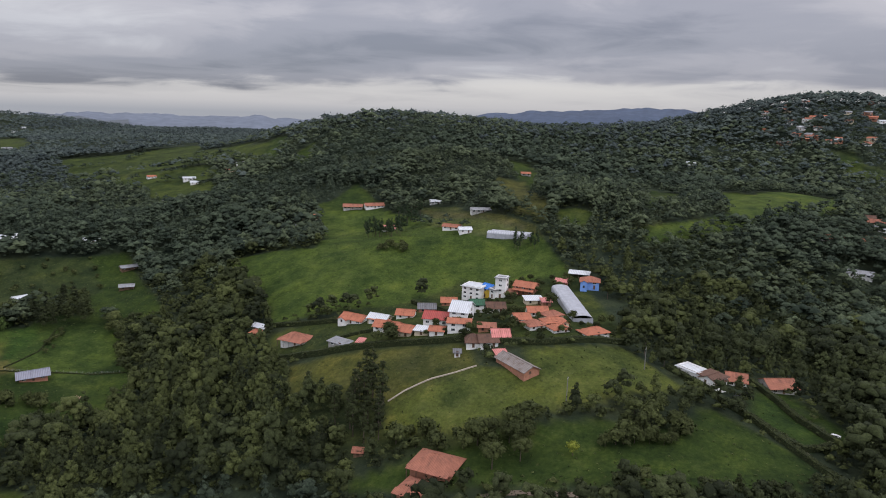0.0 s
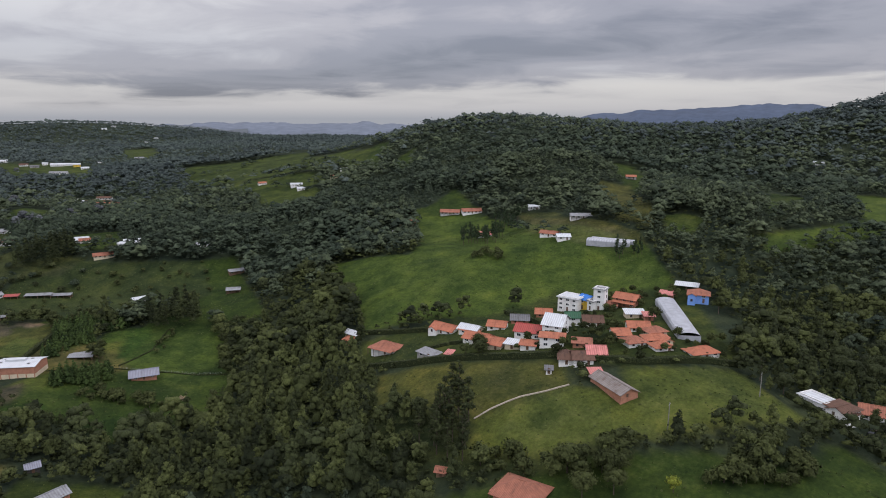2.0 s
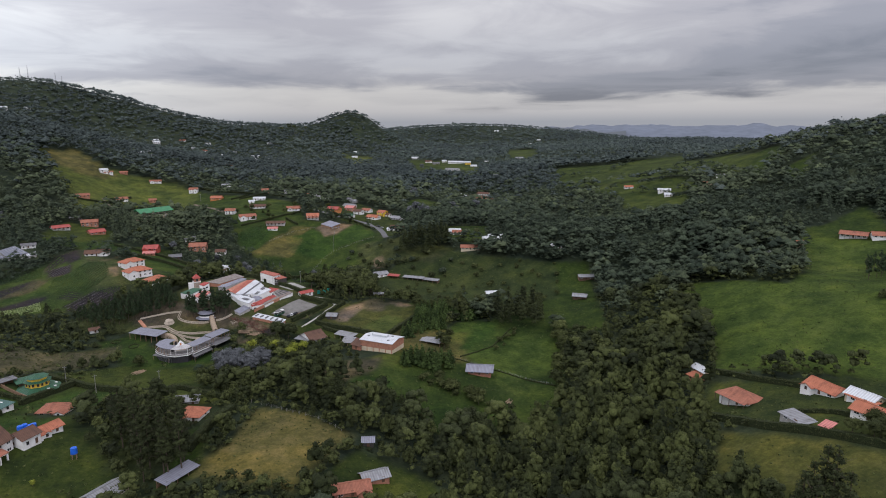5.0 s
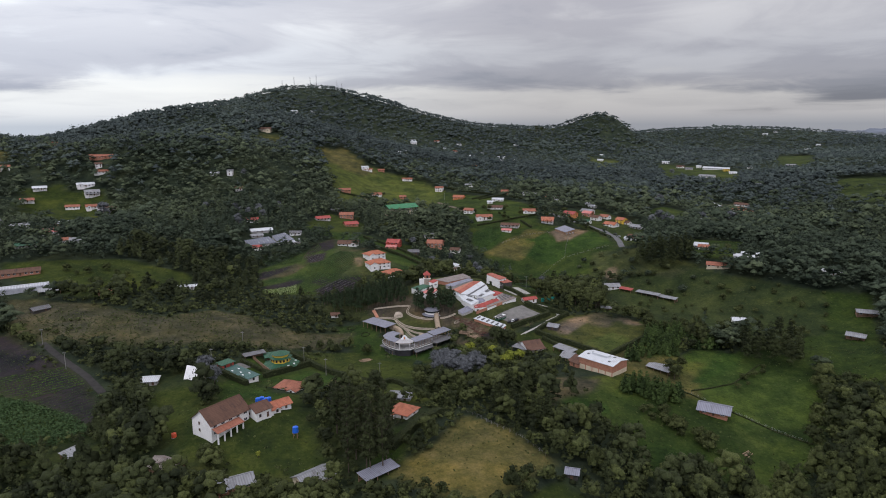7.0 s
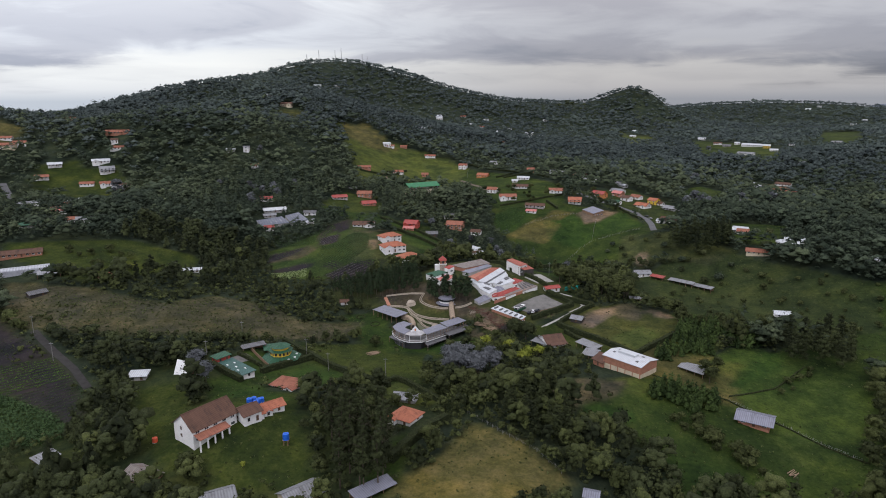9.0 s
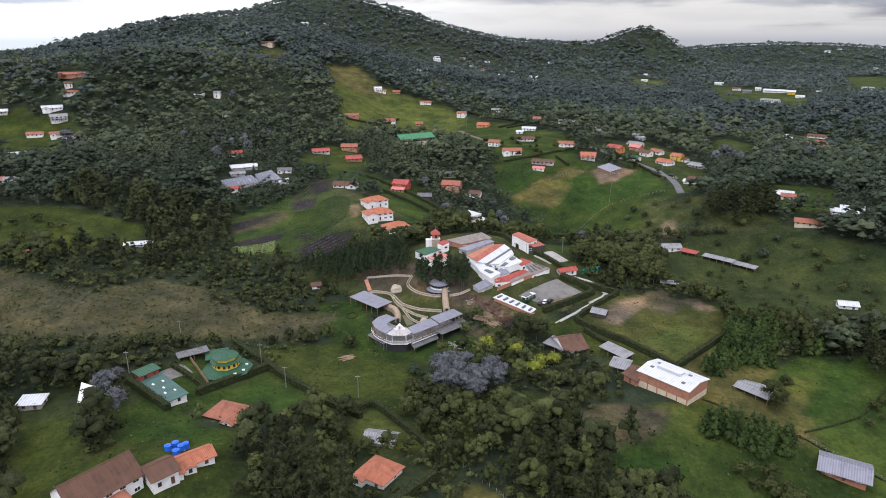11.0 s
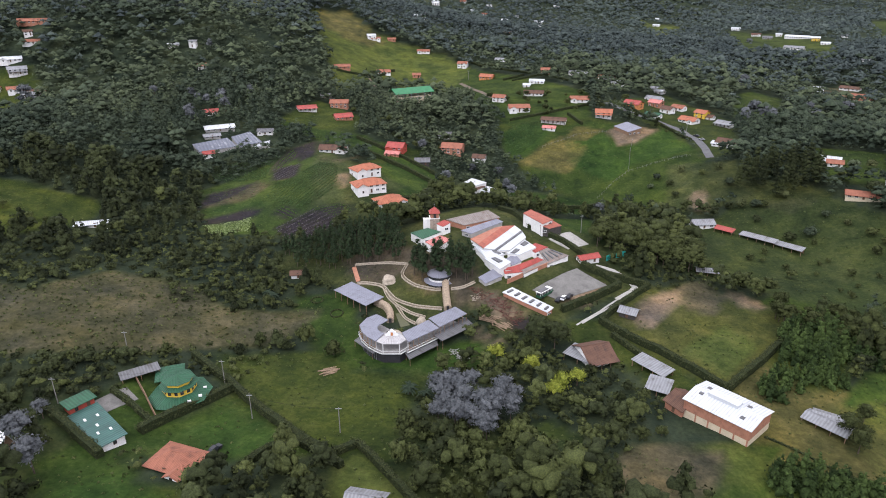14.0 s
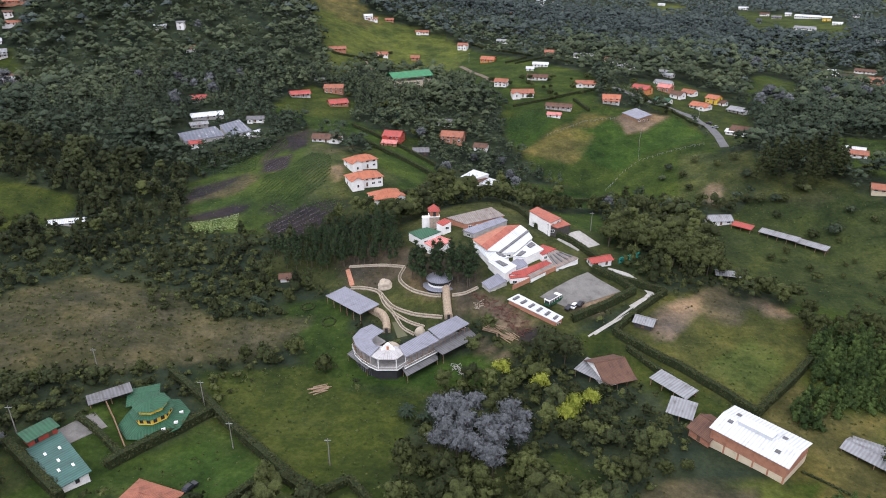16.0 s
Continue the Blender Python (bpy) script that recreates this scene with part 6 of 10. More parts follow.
def farmhouse(x, y, rot, length, width):
    """The large white farmhouse: tall gabled body with a tiled porch along its front."""
    top = house("large white two-storey farmhouse with old brown tile roof", x, y, rot, length, width, 5.4, "gable", "brown", "white", 2, rise=4.4, name="farmhouse", over=0.6)
    lx, ly = length / 2, width / 2
    rb = bmesh.new()
    slab(rb, [(-lx + 0.2, -ly - 3.4, 2.6), (lx * 0.45, -ly - 3.4, 2.6), (lx * 0.45, -ly + 0.1, 3.7), (-lx + 0.2, -ly + 0.1, 3.7)])
    part("porch_roof", rb, ROOF["clay"], top)
    for k in range(5):
        px = -lx + 0.6 + k * (lx * 1.45 - 1.2) / 4
        part("porch_pillar", block(px - 0.25, px + 0.25, -ly - 3.2, -ly - 2.8, -2, 2.6), WALL["white"], top)
    part("porch_beam", block(-lx + 0.3, lx * 0.45, -ly - 3.2, -ly - 2.8, 2.2, 2.65), WALL["white"], top)
    return top


def tank(x, y, r=1.1, h=1.7, stand=0.0, mat=None, label="blue plastic water tank behind the house"):
    top = tagged(new("water_tank"), label, "tank")
    top.matrix_basis = Matrix.Translation((x, y, float(ground_height(x, y))))
    bm = bmesh.new()
    bmesh.ops.create_cone(bm, cap_ends=True, segments=18, radius1=r, radius2=r * 0.9, depth=h, matrix=Matrix.Translation((0, 0, stand + h / 2)))
    part("barrel", bm, mat or BLUE_PLASTIC, top)
    part("lid", prism(18, r * 0.55, r * 0.3, stand + h, stand + h + 0.25), mat or BLUE_PLASTIC, top)
    if stand:
        for a in (-0.7, 0.7):
            for b in (-0.7, 0.7):
                part("stand_leg", block(a - 0.1, a + 0.1, b - 0.1, b + 0.1, -0.5, stand), WALL["wood"], top)
        part("platform", block(-1.1, 1.1, -1.1, 1.1, stand - 0.12, stand), WALL["wood"], top)
    else:
        part("foot_ring", prism(18, r * 1.03, r * 1.03, -0.5, 0.06), CONCRETE, top)
    return top


def log_pile(x, y, rot, n, length, label="pile of bare brown logs on the ground"):
    top = tagged(new("log_pile"), label, "logs")
    top.matrix_basis = Matrix.Translation((x, y, float(ground_height(x, y)))) @ Matrix.Rotation(radians(rot), 4, "Z")
    rng = random.Random(int(x * 10))
    for k in range(n):
        bm = bmesh.new()
        m = Matrix.Translation((rng.uniform(-0.15, 0.15) * length, (k - n / 2) * 0.6, 0.22 + rng.uniform(0, 0.3))) @ Matrix.Rotation(rng.uniform(-0.25, 0.25), 4, "Z") @ Matrix.Rotation(radians(90), 4, "Y")
        bmesh.ops.create_cone(bm, cap_ends=True, segments=7, radius1=0.2, radius2=0.13, depth=length * rng.uniform(0.7, 1.1), matrix=m)
        part("log", bm, TIMBER, top)
    return top


def slab_pad(label, mat, name, *corners):
    """A flat surfaced yard with four corners, draped on the ground."""
    a, b, c, d = (Vector((*p, 0)) for p in corners)
    n = 14
    bm = bmesh.new()
    grid = []
    for j in range(n + 1):
        row = []
        for i in range(n + 1):
            p = a.lerp(b, i / n).lerp(d.lerp(c, i / n), j / n)
            row.append(bm.verts.new((p.x, p.y, float(ground_height(p.x, p.y)) + 0.16)))
        grid.append(row)
    for r, s in zip(grid, grid[1:]):
        for i in range(n):
            bm.faces.new((r[i], r[i + 1], s[i + 1], s[i]))
    low = bmesh.ops.extrude_face_region(bm, geom=list(bm.faces))
    bmesh.ops.translate(bm, vec=(0, 0, -0.6), verts=[v for v in low["geom"] if isinstance(v, bmesh.types.BMVert)])
    bmesh.ops.recalc_face_normals(bm, faces=bm.faces)
    me = bpy.data.meshes.new(name)
    bm.to_mesh(me)
    bm.free()
    me.materials.append(mat)
    m = (a + b + c + d) / 4
    keep_clear(m.x, m.y, 0.4 * (a - c).length)
    return tagged(new(name, me), label, name, kind="structure")


def roofed_block(label, cover, wall, corners, base, skylights=0, name="building", lights=()):
    """A building under one sloping roof plane: corners with their heights, walls down to the ground."""
    top = tagged(new(name), label, "building")
    c = sum((Vector(p) for p in corners), Vector()) / len(corners)
    top.matrix_basis = Matrix.Translation((c.x, c.y, base))
    local = [Vector(p) - Vector((c.x, c.y, base)) for p in corners]
    if (local[1] - local[0]).cross(local[2] - local[0]).z < 0:
        local.reverse()
    rb = bmesh.new()
    slab(rb, [tuple(p) for p in local], 0.18)
    part("roof", rb, ROOF[cover], top)
    bm = bmesh.new()
    mid = sum(local, Vector()) / len(local)
    inner = [p.lerp(mid, 0.05) for p in local]
    lo = [bm.verts.new((p.x, p.y, -3.0)) for p in inner]
    hi = [bm.verts.new((p.x, p.y, p.z - 0.17)) for p in inner]
    n = len(lo)
    for i in range(n):
        bm.faces.new((lo[i], lo[(i + 1) % n], hi[(i + 1) % n], hi[i]))
    bm.faces.new(hi)
    part("wall", bm, WALL[wall], top)
    a, b, d, e = local[0], local[1], local[2], local[3]
    long_ = (b - a).length >= (e - a).length
    for k in range(skylights):
        t = (k + 0.5) / skylights
        u0, u1 = t - 0.13 / skylights, t + 0.13 / skylights
        q = []
        for u, v in ((u0, 0.2), (u1, 0.2), (u1, 0.72), (u0, 0.72)):
            u_, v_ = (u, v) if long_ else (v, u)
            q.append(tuple(a.lerp(b, u_).lerp(e.lerp(d, u_), v_) + Vector((0, 0, 0.45))))
        if not long_:
            q.reverse()
        rb = bmesh.new()
        slab(rb, q, 0.57)
        part("skylight", rb, ROOF["dark"], top)
    for quad in lights:
        q = [Vector(p) - Vector((c.x, c.y, base - 0.22)) for p in quad]
        if (q[1] - q[0]).cross(q[2] - q[0]).z < 0:
            q.reverse()
        rb = bmesh.new()
        slab(rb, [tuple(p) for p in q], 0.34)
        part("skylight", rb, ROOF["dark"], top)
    # a row of windows and a door along the side that faces the yard
    i = min(range(n), key=lambda k: (inner[k] + inner[(k + 1) % n]).y)
    p, q = inner[i], inner[(i + 1) % n]
    d_ = Vector((q.x - p.x, q.y - p.y, 0))
    m = max(1, int(d_.length / 3.2))
    for k in range(m):
        w = p.lerp(q, (k + 0.5) / m)
        z = min(p.z, q.z) - 1.45
        share("window", WINDOWS["wide"], top, Matrix.Translation((w.x, w.y, z)) @ Matrix.Rotation(math.atan2(d_.y, d_.x), 4, "Z") @ Matrix.Translation((0, -0.03, 0)))
    keep_clear(c.x, c.y, max(p.xy.length for p in local))
    return top

# the village on the ridge
house("white-walled one-storey house with orange clay-tile gable roof beside a hedge", 194.0, -42.6, -94, 12.5, 8.0, 2.3, "gable", "orange", "white", 1)
house("cream-walled one-storey house with white sheet gable roof", 192.2, -57.3, -89, 9.4, 7.0, 2.1, "gable", "white", "cream", 1)
house("white-walled one-storey house with orange clay-tile sloping roof", 189.1, -58.5, -97, 9.4, 3.0, 1.7, "shed", "orange", "white", 1)
house("white-walled one-storey house with orange clay-tile gable roof", 197.8, -68.4, -75, 8.1, 7.0, 2.3, "gable", "orange", "white", 1)
house("red-brick one-storey house with dark sheet gable roof", 214.4, -71.3, -63, 8.2, 7.0, 2.3, "gable", "dark", "brick", 1)
house("red-brick one-storey house with orange clay-tile gable roof", 232.9, -75.1, -65, 7.6, 7.0, 2.3, "gable", "orange", "brick", 1)
house("white-walled one-storey house with red sheet-metal gable roof", 186.6, -90.2, -79, 11.3, 9.0, 3.4, "gable", "red", "white", 1)
house("white-walled three-storey house with white sheet gable roof", 190.6, -99.9, -81, 8.0, 13.0, 6.5, "gable", "white", "white", 3)
house("white-walled two-storey house with orange clay-tile sloping roof", 178.2, -103.9, -71, 9.5, 5.0, 4.2, "shed", "orange", "white", 2)
house("white-walled three-storey house with white sheet flat roof", 248.6, -83.1, -94, 10.8, 9.0, 6.8, "flat", "white", "white", 3)
house("yellow-walled two-storey house with blue sheet gable roof", 251.8, -90.1, -110, 6.0, 7.0, 5.3, "gable", "blue", "yellow", 2)
house("white-walled two-storey house with dark sheet flat roof", 248.8, -95.6, -116, 4.1, 7.0, 4.6, "flat", "dark", "white", 2)
house("white-walled four-storey house with grey sheet-metal flat roof", 249.2, -98.0, -89, 5.6, 5.0, 10.6, "flat", "grey", "white", 4)
house("red-brick two-storey house with orange clay-tile gable roof", 255.9, -109.3, -93, 11.0, 8.0, 4.2, "gable", "orange", "brick", 2)
house("white-walled one-storey house with weathered clay-tile sloping roof", 250.3, -103.3, -80, 5.9, 6.0, 2.3, "shed", "clay", "white", 1)
house("white-walled two-storey house with green sheet-metal gable roof", 212.0, -98.4, -58, 6.1, 7.0, 4.6, "gable", "green", "white", 2)
house("white-walled one-storey house with old brown tile gable roof", 213.9, -107.2, -62, 8.4, 8.0, 2.7, "gable", "brown", "white", 1)
house("white-walled one-storey house with orange clay-tile gable roof", 212.0, -127.9, -61, 8.8, 7.0, 2.4, "gable", "orange", "white", 1)
house("white-walled one-storey house with orange clay-tile gable roof", 197.1, -125.1, -54, 6.7, 7.0, 2.4, "gable", "orange", "white", 1)
house("cream-walled one-storey house with weathered clay-tile hipped roof", 207.3, -136.1, -39, 8.3, 6.0, 2.7, "hip", "clay", "cream", 1)
house("cream-walled one-storey house with orange clay-tile hipped roof", 200.2, -138.9, -52, 10.0, 6.0, 2.0, "hip", "orange", "cream", 1)
house("white-walled one-storey house with weathered clay-tile hipped roof", 192.1, -132.2, -41, 7.6, 7.0, 2.0, "hip", "clay", "white", 1)
house("white-walled one-storey house with orange clay-tile hipped roof", 193.3, -142.7, -43, 7.5, 6.0, 1.8, "hip", "orange", "white", 1)
house("white-walled one-storey house with orange clay-tile hipped roof", 198.6, -156.5, -41, 11.2, 7.0, 1.8, "hip", "orange", "white", 1)
house("cream-walled one-storey house with white sheet sloping roof", 234.6, -119.5, -59, 8.3, 6.0, 2.4, "shed", "white", "cream", 1)
house("red-brick one-storey house with faded red sheet sloping roof", 232.5, -126.5, -61, 4.1, 5.0, 2.3, "shed", "pinkish", "brick", 1)
house("blue-walled two-storey house with weathered clay-tile hipped roof", 267.9, -140.1, -79, 9.5, 8.0, 4.2, "hip", "clay", "bluish", 2)
open_shed("open shed on posts under white sheet roof", 280.8, -131.6, -83, 10.9, 6.0, 2.0, "white", roof="shed")
house("white-walled one-storey house with orange clay-tile gable roof", 178.4, -69.5, -85, 10.9, 8.0, 2.3, "gable", "orange", "white", 1)
house("cream-walled one-storey house with orange clay-tile gable roof", 173.4, -80.5, -87, 8.5, 8.0, 2.3, "gable", "orange", "cream", 1)
house("cream-walled one-storey house with white sheet sloping roof", 173.5, -89.1, -81, 6.0, 5.0, 2.0, "shed", "white", "cream", 1)
house("white-walled one-storey house with orange clay-tile sloping roof", 174.0, -95.5, -73, 6.0, 5.0, 2.0, "shed", "orange", "white", 1)
house("white-walled one-storey house with old brown tile hipped roof", 167.7, -114.5, -66, 5.6, 9.0, 2.4, "hip", "brown", "white", 1)
house("white-walled one-storey house with old brown tile gable roof", 168.9, -120.2, -58, 7.2, 8.0, 2.4, "gable", "brown", "white", 1)
house("white-walled one-storey house with faded red sheet gable roof", 173.9, -123.7, -61, 6.7, 8.0, 2.7, "gable", "pinkish", "white", 1)
house("red-brick one-storey house with weathered clay-tile sloping roof", 181.4, -115.2, -68, 7.1, 5.0, 1.9, "shed", "clay", "brick", 1)
house("red-brick one-storey house with faded red sheet sloping roof", 160.4, -128.8, -54, 4.0, 4.0, 1.7, "shed", "pinkish", "brick", 1)
house("white-walled farm shed with dark sheet sloping roof", 158.1, -111.8, -66, 2.2, 3.0, 1.7, "shed", "dark", "white", 1, name="shed", category="shed")
house("red-brick farm shed with dark weathered sheet gable roof in the pasture", 154.4, -137.6, 56, 17.0, 7.0, 2.2, "gable", "rusty", "brick", 1, name="shed", category="shed")
house("red-brick one-storey house with faded red sheet sloping roof", 268.3, -125.2, -84, 6.5, 6.0, 2.0, "shed", "pinkish", "brick", 1)
house("grey-walled one-storey house with grey sheet-metal sloping roof", 164.9, -52.9, -101, 9.5, 5.0, 1.7, "shed", "grey", "grey", 1)
house("red-brick one-storey house with faded red sheet sloping roof", 162.6, -65.0, -79, 2.3, 4.0, 2.0, "shed", "pinkish", "brick", 1)
house("white-walled one-storey house with weathered clay-tile hipped roof", 175.5, -21.9, -89, 13.1, 9.0, 2.7, "hip", "clay", "white", 1)
house("red-brick one-storey house with orange clay-tile sloping roof", 188.1, 12.2, -88, 7.4, 5.0, 2.0, "shed", "orange", "brick", 1)
house("cream-walled one-storey house with white sheet gable roof", 193.5, 15.1, -95, 8.1, 5.0, 2.3, "gable", "white", "cream", 1)
house("grey-walled one-storey house with grey sheet-metal sloping roof", 165.2, -52.4, -99, 8.3, 5.0, 1.7, "shed", "grey", "grey", 1)
greenhouse("long greenhouse with pale grey film roof", 235.4, -137.9, 25, 54.1, 9.0, 2.1)
# farms below the village
house("white-walled one-storey house with white sheet flat roof", 184.7, -197.0, -124, 9.8, 6.0, 3.4, "flat", "white", "white", 1)
house("white-walled two-storey house with old brown tile sloping roof", 179.6, -204.2, -127, 7.6, 6.0, 4.6, "shed", "brown", "white", 2)
house("white-walled two-storey house with old brown tile gable roof", 178.3, -204.1, -31, 6.1, 7.0, 4.2, "gable", "brown", "white", 2)
house("white-walled one-storey house with weathered clay-tile gable roof", 192.7, -212.2, -86, 6.8, 8.0, 2.4, "gable", "clay", "white", 1)
house("grey-walled one-storey house with weathered clay-tile gable roof", 199.9, -226.9, -62, 10.6, 9.0, 2.3, "gable", "clay", "grey", 1)
house("red-brick one-storey house with weathered clay-tile hipped roof among trees", 98.8, -130.9, -90, 13.0, 10.0, 2.6, "hip", "clay", "brick", 1, over=0.9)
house("red-brick one-storey house with weathered clay-tile hipped roof", 87.8, -129.9, -94, 9.0, 8.0, 2.3, "hip", "clay", "brick", 1)
house("wooden farm shed with weathered clay-tile gable roof", 101.1, -102.1, -71, 3.0, 3.0, 1.8, "gable", "clay", "wood", 1, name="shed", category="shed")
# houses and farms on the far slopes
house("white-walled one-storey house with weathered clay-tile gable roof", 408.2, 93.8, -63, 16.0, 8.0, 2.3, "gable", "clay", "white", 1)
house("white-walled one-storey house with weathered clay-tile gable roof", 415.1, 77.1, -46, 16.0, 8.0, 2.3, "gable", "clay", "white", 1)
house("cream-walled one-storey house with orange clay-tile gable roof", 376.1, 115.0, -64, 13.0, 9.0, 2.3, "gable", "orange", "cream", 1)
house("white-walled one-storey house with grey sheet-metal gable roof", 365.8, 147.8, -71, 9.0, 7.0, 2.3, "gable", "grey", "white", 1)
house("white-walled one-storey house with grey sheet-metal gable roof", 349.1, 111.9, -73, 12.0, 6.0, 2.3, "gable", "grey", "white", 1)
house("white-walled one-storey house with white sheet gable roof", 520.8, 396.7, -39, 14.0, 7.0, 2.3, "gable", "white", "white", 1)
house("white-walled one-storey house with white sheet gable roof", 507.3, 374.4, -50, 9.0, 7.0, 2.3, "gable", "white", "white", 1)
house("white-walled one-storey house with grey sheet-metal gable roof", 435.3, 340.9, -23, 11.0, 7.0, 2.3, "gable", "grey", "white", 1)
house("cream-walled one-storey house with weathered clay-tile gable roof", 551.6, 358.4, -38, 14.0, 8.0, 2.3, "gable", "clay", "cream", 1)
house("wooden one-storey house with grey sheet-metal gable roof", 265.3, 198.8, -23, 11.0, 5.0, 2.3, "gable", "grey", "wood", 1)
house("wooden one-storey house with grey sheet-metal gable roof", 239.7, 170.4, -44, 9.0, 5.0, 2.3, "gable", "grey", "wood", 1)
house("white-walled one-storey house with white sheet gable roof", 273.8, 252.7, -51, 10.0, 5.0, 2.3, "gable", "white", "white", 1)
house("white-walled one-storey house with white sheet gable roof", 247.6, 307.8, -26, 12.0, 6.0, 2.3, "gable", "white", "white", 1)
house("white-walled one-storey house with weathered clay-tile gable roof", 335.1, -31.5, -87, 12.0, 6.0, 2.3, "gable", "clay", "white", 1)
house("white-walled one-storey house with white sheet gable roof", 330.0, -42.8, -54, 8.0, 6.0, 2.3, "gable", "white", "white", 1)
house("white-walled one-storey house with faded red sheet gable roof", 361.0, 32.3, -65, 10.0, 7.0, 2.3, "gable", "pinkish", "white", 1)
house("white-walled one-storey house with grey sheet-metal gable roof", 375.9, -35.9, -59, 14.0, 6.0, 2.3, "gable", "grey", "white", 1)
house("white-walled one-storey house with white sheet gable roof", 428.4, 25.4, -55, 9.0, 6.0, 2.3, "gable", "white", "white", 1)
house("white-walled one-storey house with orange clay-tile gable roof", 563.7, -11.1, -63, 9.0, 6.0, 2.3, "gable", "orange", "white", 1)
house("white-walled one-storey house with white sheet gable roof", 778.0, -152.1, -72, 10.0, 6.0, 2.3, "gable", "white", "white", 1)
house("cream-walled one-storey house with weathered clay-tile gable roof", 487.4, -298.2, -105, 16.0, 9.0, 2.3, "gable", "clay", "cream", 1)
house("cream-walled one-storey house with old brown tile gable roof", 495.0, -293.8, -89, 12.0, 8.0, 2.3, "gable", "brown", "cream", 1)
house("white-walled one-storey house with weathered clay-tile gable roof", 409.0, -259.4, -78, 11.0, 7.0, 2.3, "gable", "clay", "white", 1)
house("white-walled one-storey house with orange clay-tile gable roof", 414.5, -276.3, -83, 12.0, 7.0, 2.3, "gable", "orange", "white", 1)
house("white-walled one-storey house with orange clay-tile gable roof", 435.3, -293.1, -96, 12.0, 7.0, 2.3, "gable", "orange", "white", 1)
house("white-walled one-storey house with grey sheet-metal gable roof", 358.3, -274.1, -105, 12.0, 6.0, 2.3, "gable", "grey", "white", 1)
house("red-brick one-storey house with dark sheet gable roof", 566.0, -297.5, -113, 12.0, 6.0, 2.3, "gable", "dark", "brick", 1)
house("white-walled one-storey house with white sheet gable roof", 475.3, -303.5, -85, 14.0, 8.0, 2.3, "gable", "white", "white", 1)
house("white-walled one-storey house with orange clay-tile gable roof", 523.0, 462.2, -25, 10.0, 6.0, 2.3, "gable", "orange", "white", 1)
house("white-walled one-storey house with grey sheet-metal gable roof", 576.1, 366.5, -53, 9.0, 6.0, 2.3, "gable", "grey", "white", 1)
greenhouse("long greenhouse with pale grey film roof", 326.3, -74.3, -84, 26.0, 7.0, 1.8)
greenhouse("long greenhouse with pale grey film roof", 328.3, -76.2, -84, 26.0, 5.0, 1.8)
house("white-walled one-storey house with orange clay-tile gable roof", 937.9, -262.2, -87, 8.8, 7.2, 4.2, "gable", "orange", "white", 1)
house("red-brick one-storey house with orange clay-tile gable roof", 967.2, -361.3, -101, 9.8, 6.4, 4.2, "gable", "orange", "brick", 1)
house("white-walled one-storey house with weathered clay-tile gable roof", 885.7, -283.7, -104, 8.2, 6.3, 4.2, "gable", "clay", "white", 1)
house("red-brick one-storey house with old brown tile gable roof", 868.3, -250.1, -95, 7.2, 7.6, 2.3, "gable", "brown", "brick", 1)
house("red-brick one-storey house with grey sheet-metal gable roof", 896.5, -283.8, -127, 9.2, 7.9, 2.3, "gable", "grey", "brick", 1)
house("cream-walled one-storey house with old brown tile gable roof", 867.8, -258.2, -100, 9.2, 7.3, 2.3, "gable", "brown", "cream", 1)
house("white-walled one-storey house with orange clay-tile gable roof", 964.1, -306.8, -67, 8.2, 6.7, 2.3, "gable", "orange", "white", 1)
house("cream-walled one-storey house with grey sheet-metal gable roof", 986.6, -332.7, -80, 9.7, 7.1, 2.3, "gable", "grey", "cream", 1)
house("cream-walled one-storey house with weathered clay-tile gable roof", 879.1, -344.9, -67, 7.4, 7.6, 2.3, "gable", "clay", "cream", 1)
house("cream-walled one-storey house with orange clay-tile gable roof", 960.9, -290.8, -105, 7.6, 7.2, 2.3, "gable", "orange", "cream", 1)
house("white-walled one-storey house with weathered clay-tile gable roof", 878.7, -304.4, -111, 8.4, 6.5, 2.3, "gable", "clay", "white", 1)
house("cream-walled one-storey house with white sheet gable roof", 967.8, -256.6, -55, 10.1, 6.3, 2.3, "gable", "white", "cream", 1)
house("white-walled one-storey house with orange clay-tile gable roof", 1036.0, -284.2, -103, 11.3, 6.8, 4.2, "gable", "orange", "white", 1)
house("red-brick one-storey house with white sheet gable roof", 877.9, -313.7, -79, 9.5, 6.9, 4.2, "gable", "white", "brick", 1)
house("white-walled one-storey house with white sheet gable roof", 960.6, -370.3, -60, 9.7, 6.0, 2.3, "gable", "white", "white", 1)
house("cream-walled one-storey house with white sheet gable roof", 931.6, -282.4, -97, 7.7, 7.3, 2.3, "gable", "white", "cream", 1)
house("cream-walled one-storey house with orange clay-tile gable roof", 913.7, -235.7, -108, 11.8, 6.5, 2.3, "gable", "orange", "cream", 1)
house("white-walled one-storey house with old brown tile gable roof", 1028.4, -254.6, -109, 10.8, 7.7, 2.3, "gable", "brown", "white", 1)
house("white-walled one-storey house with white sheet gable roof", 916.5, -274.9, -108, 10.2, 6.2, 4.2, "gable", "white", "white", 1)
house("red-brick one-storey house with orange clay-tile gable roof", 885.4, -289.3, -118, 7.8, 6.7, 4.2, "gable", "orange", "brick", 1)
house("white-walled one-storey house with orange clay-tile gable roof", 897.9, -266.3, -69, 7.2, 7.9, 2.3, "gable", "orange", "white", 1)
house("red-brick one-storey house with grey sheet-metal gable roof", 987.9, -356.9, -111, 11.1, 6.2, 4.2, "gable", "grey", "brick", 1)
house("red-brick one-storey house with orange clay-tile gable roof", 897.0, -269.3, -111, 8.4, 6.7, 2.3, "gable", "orange", "brick", 1)
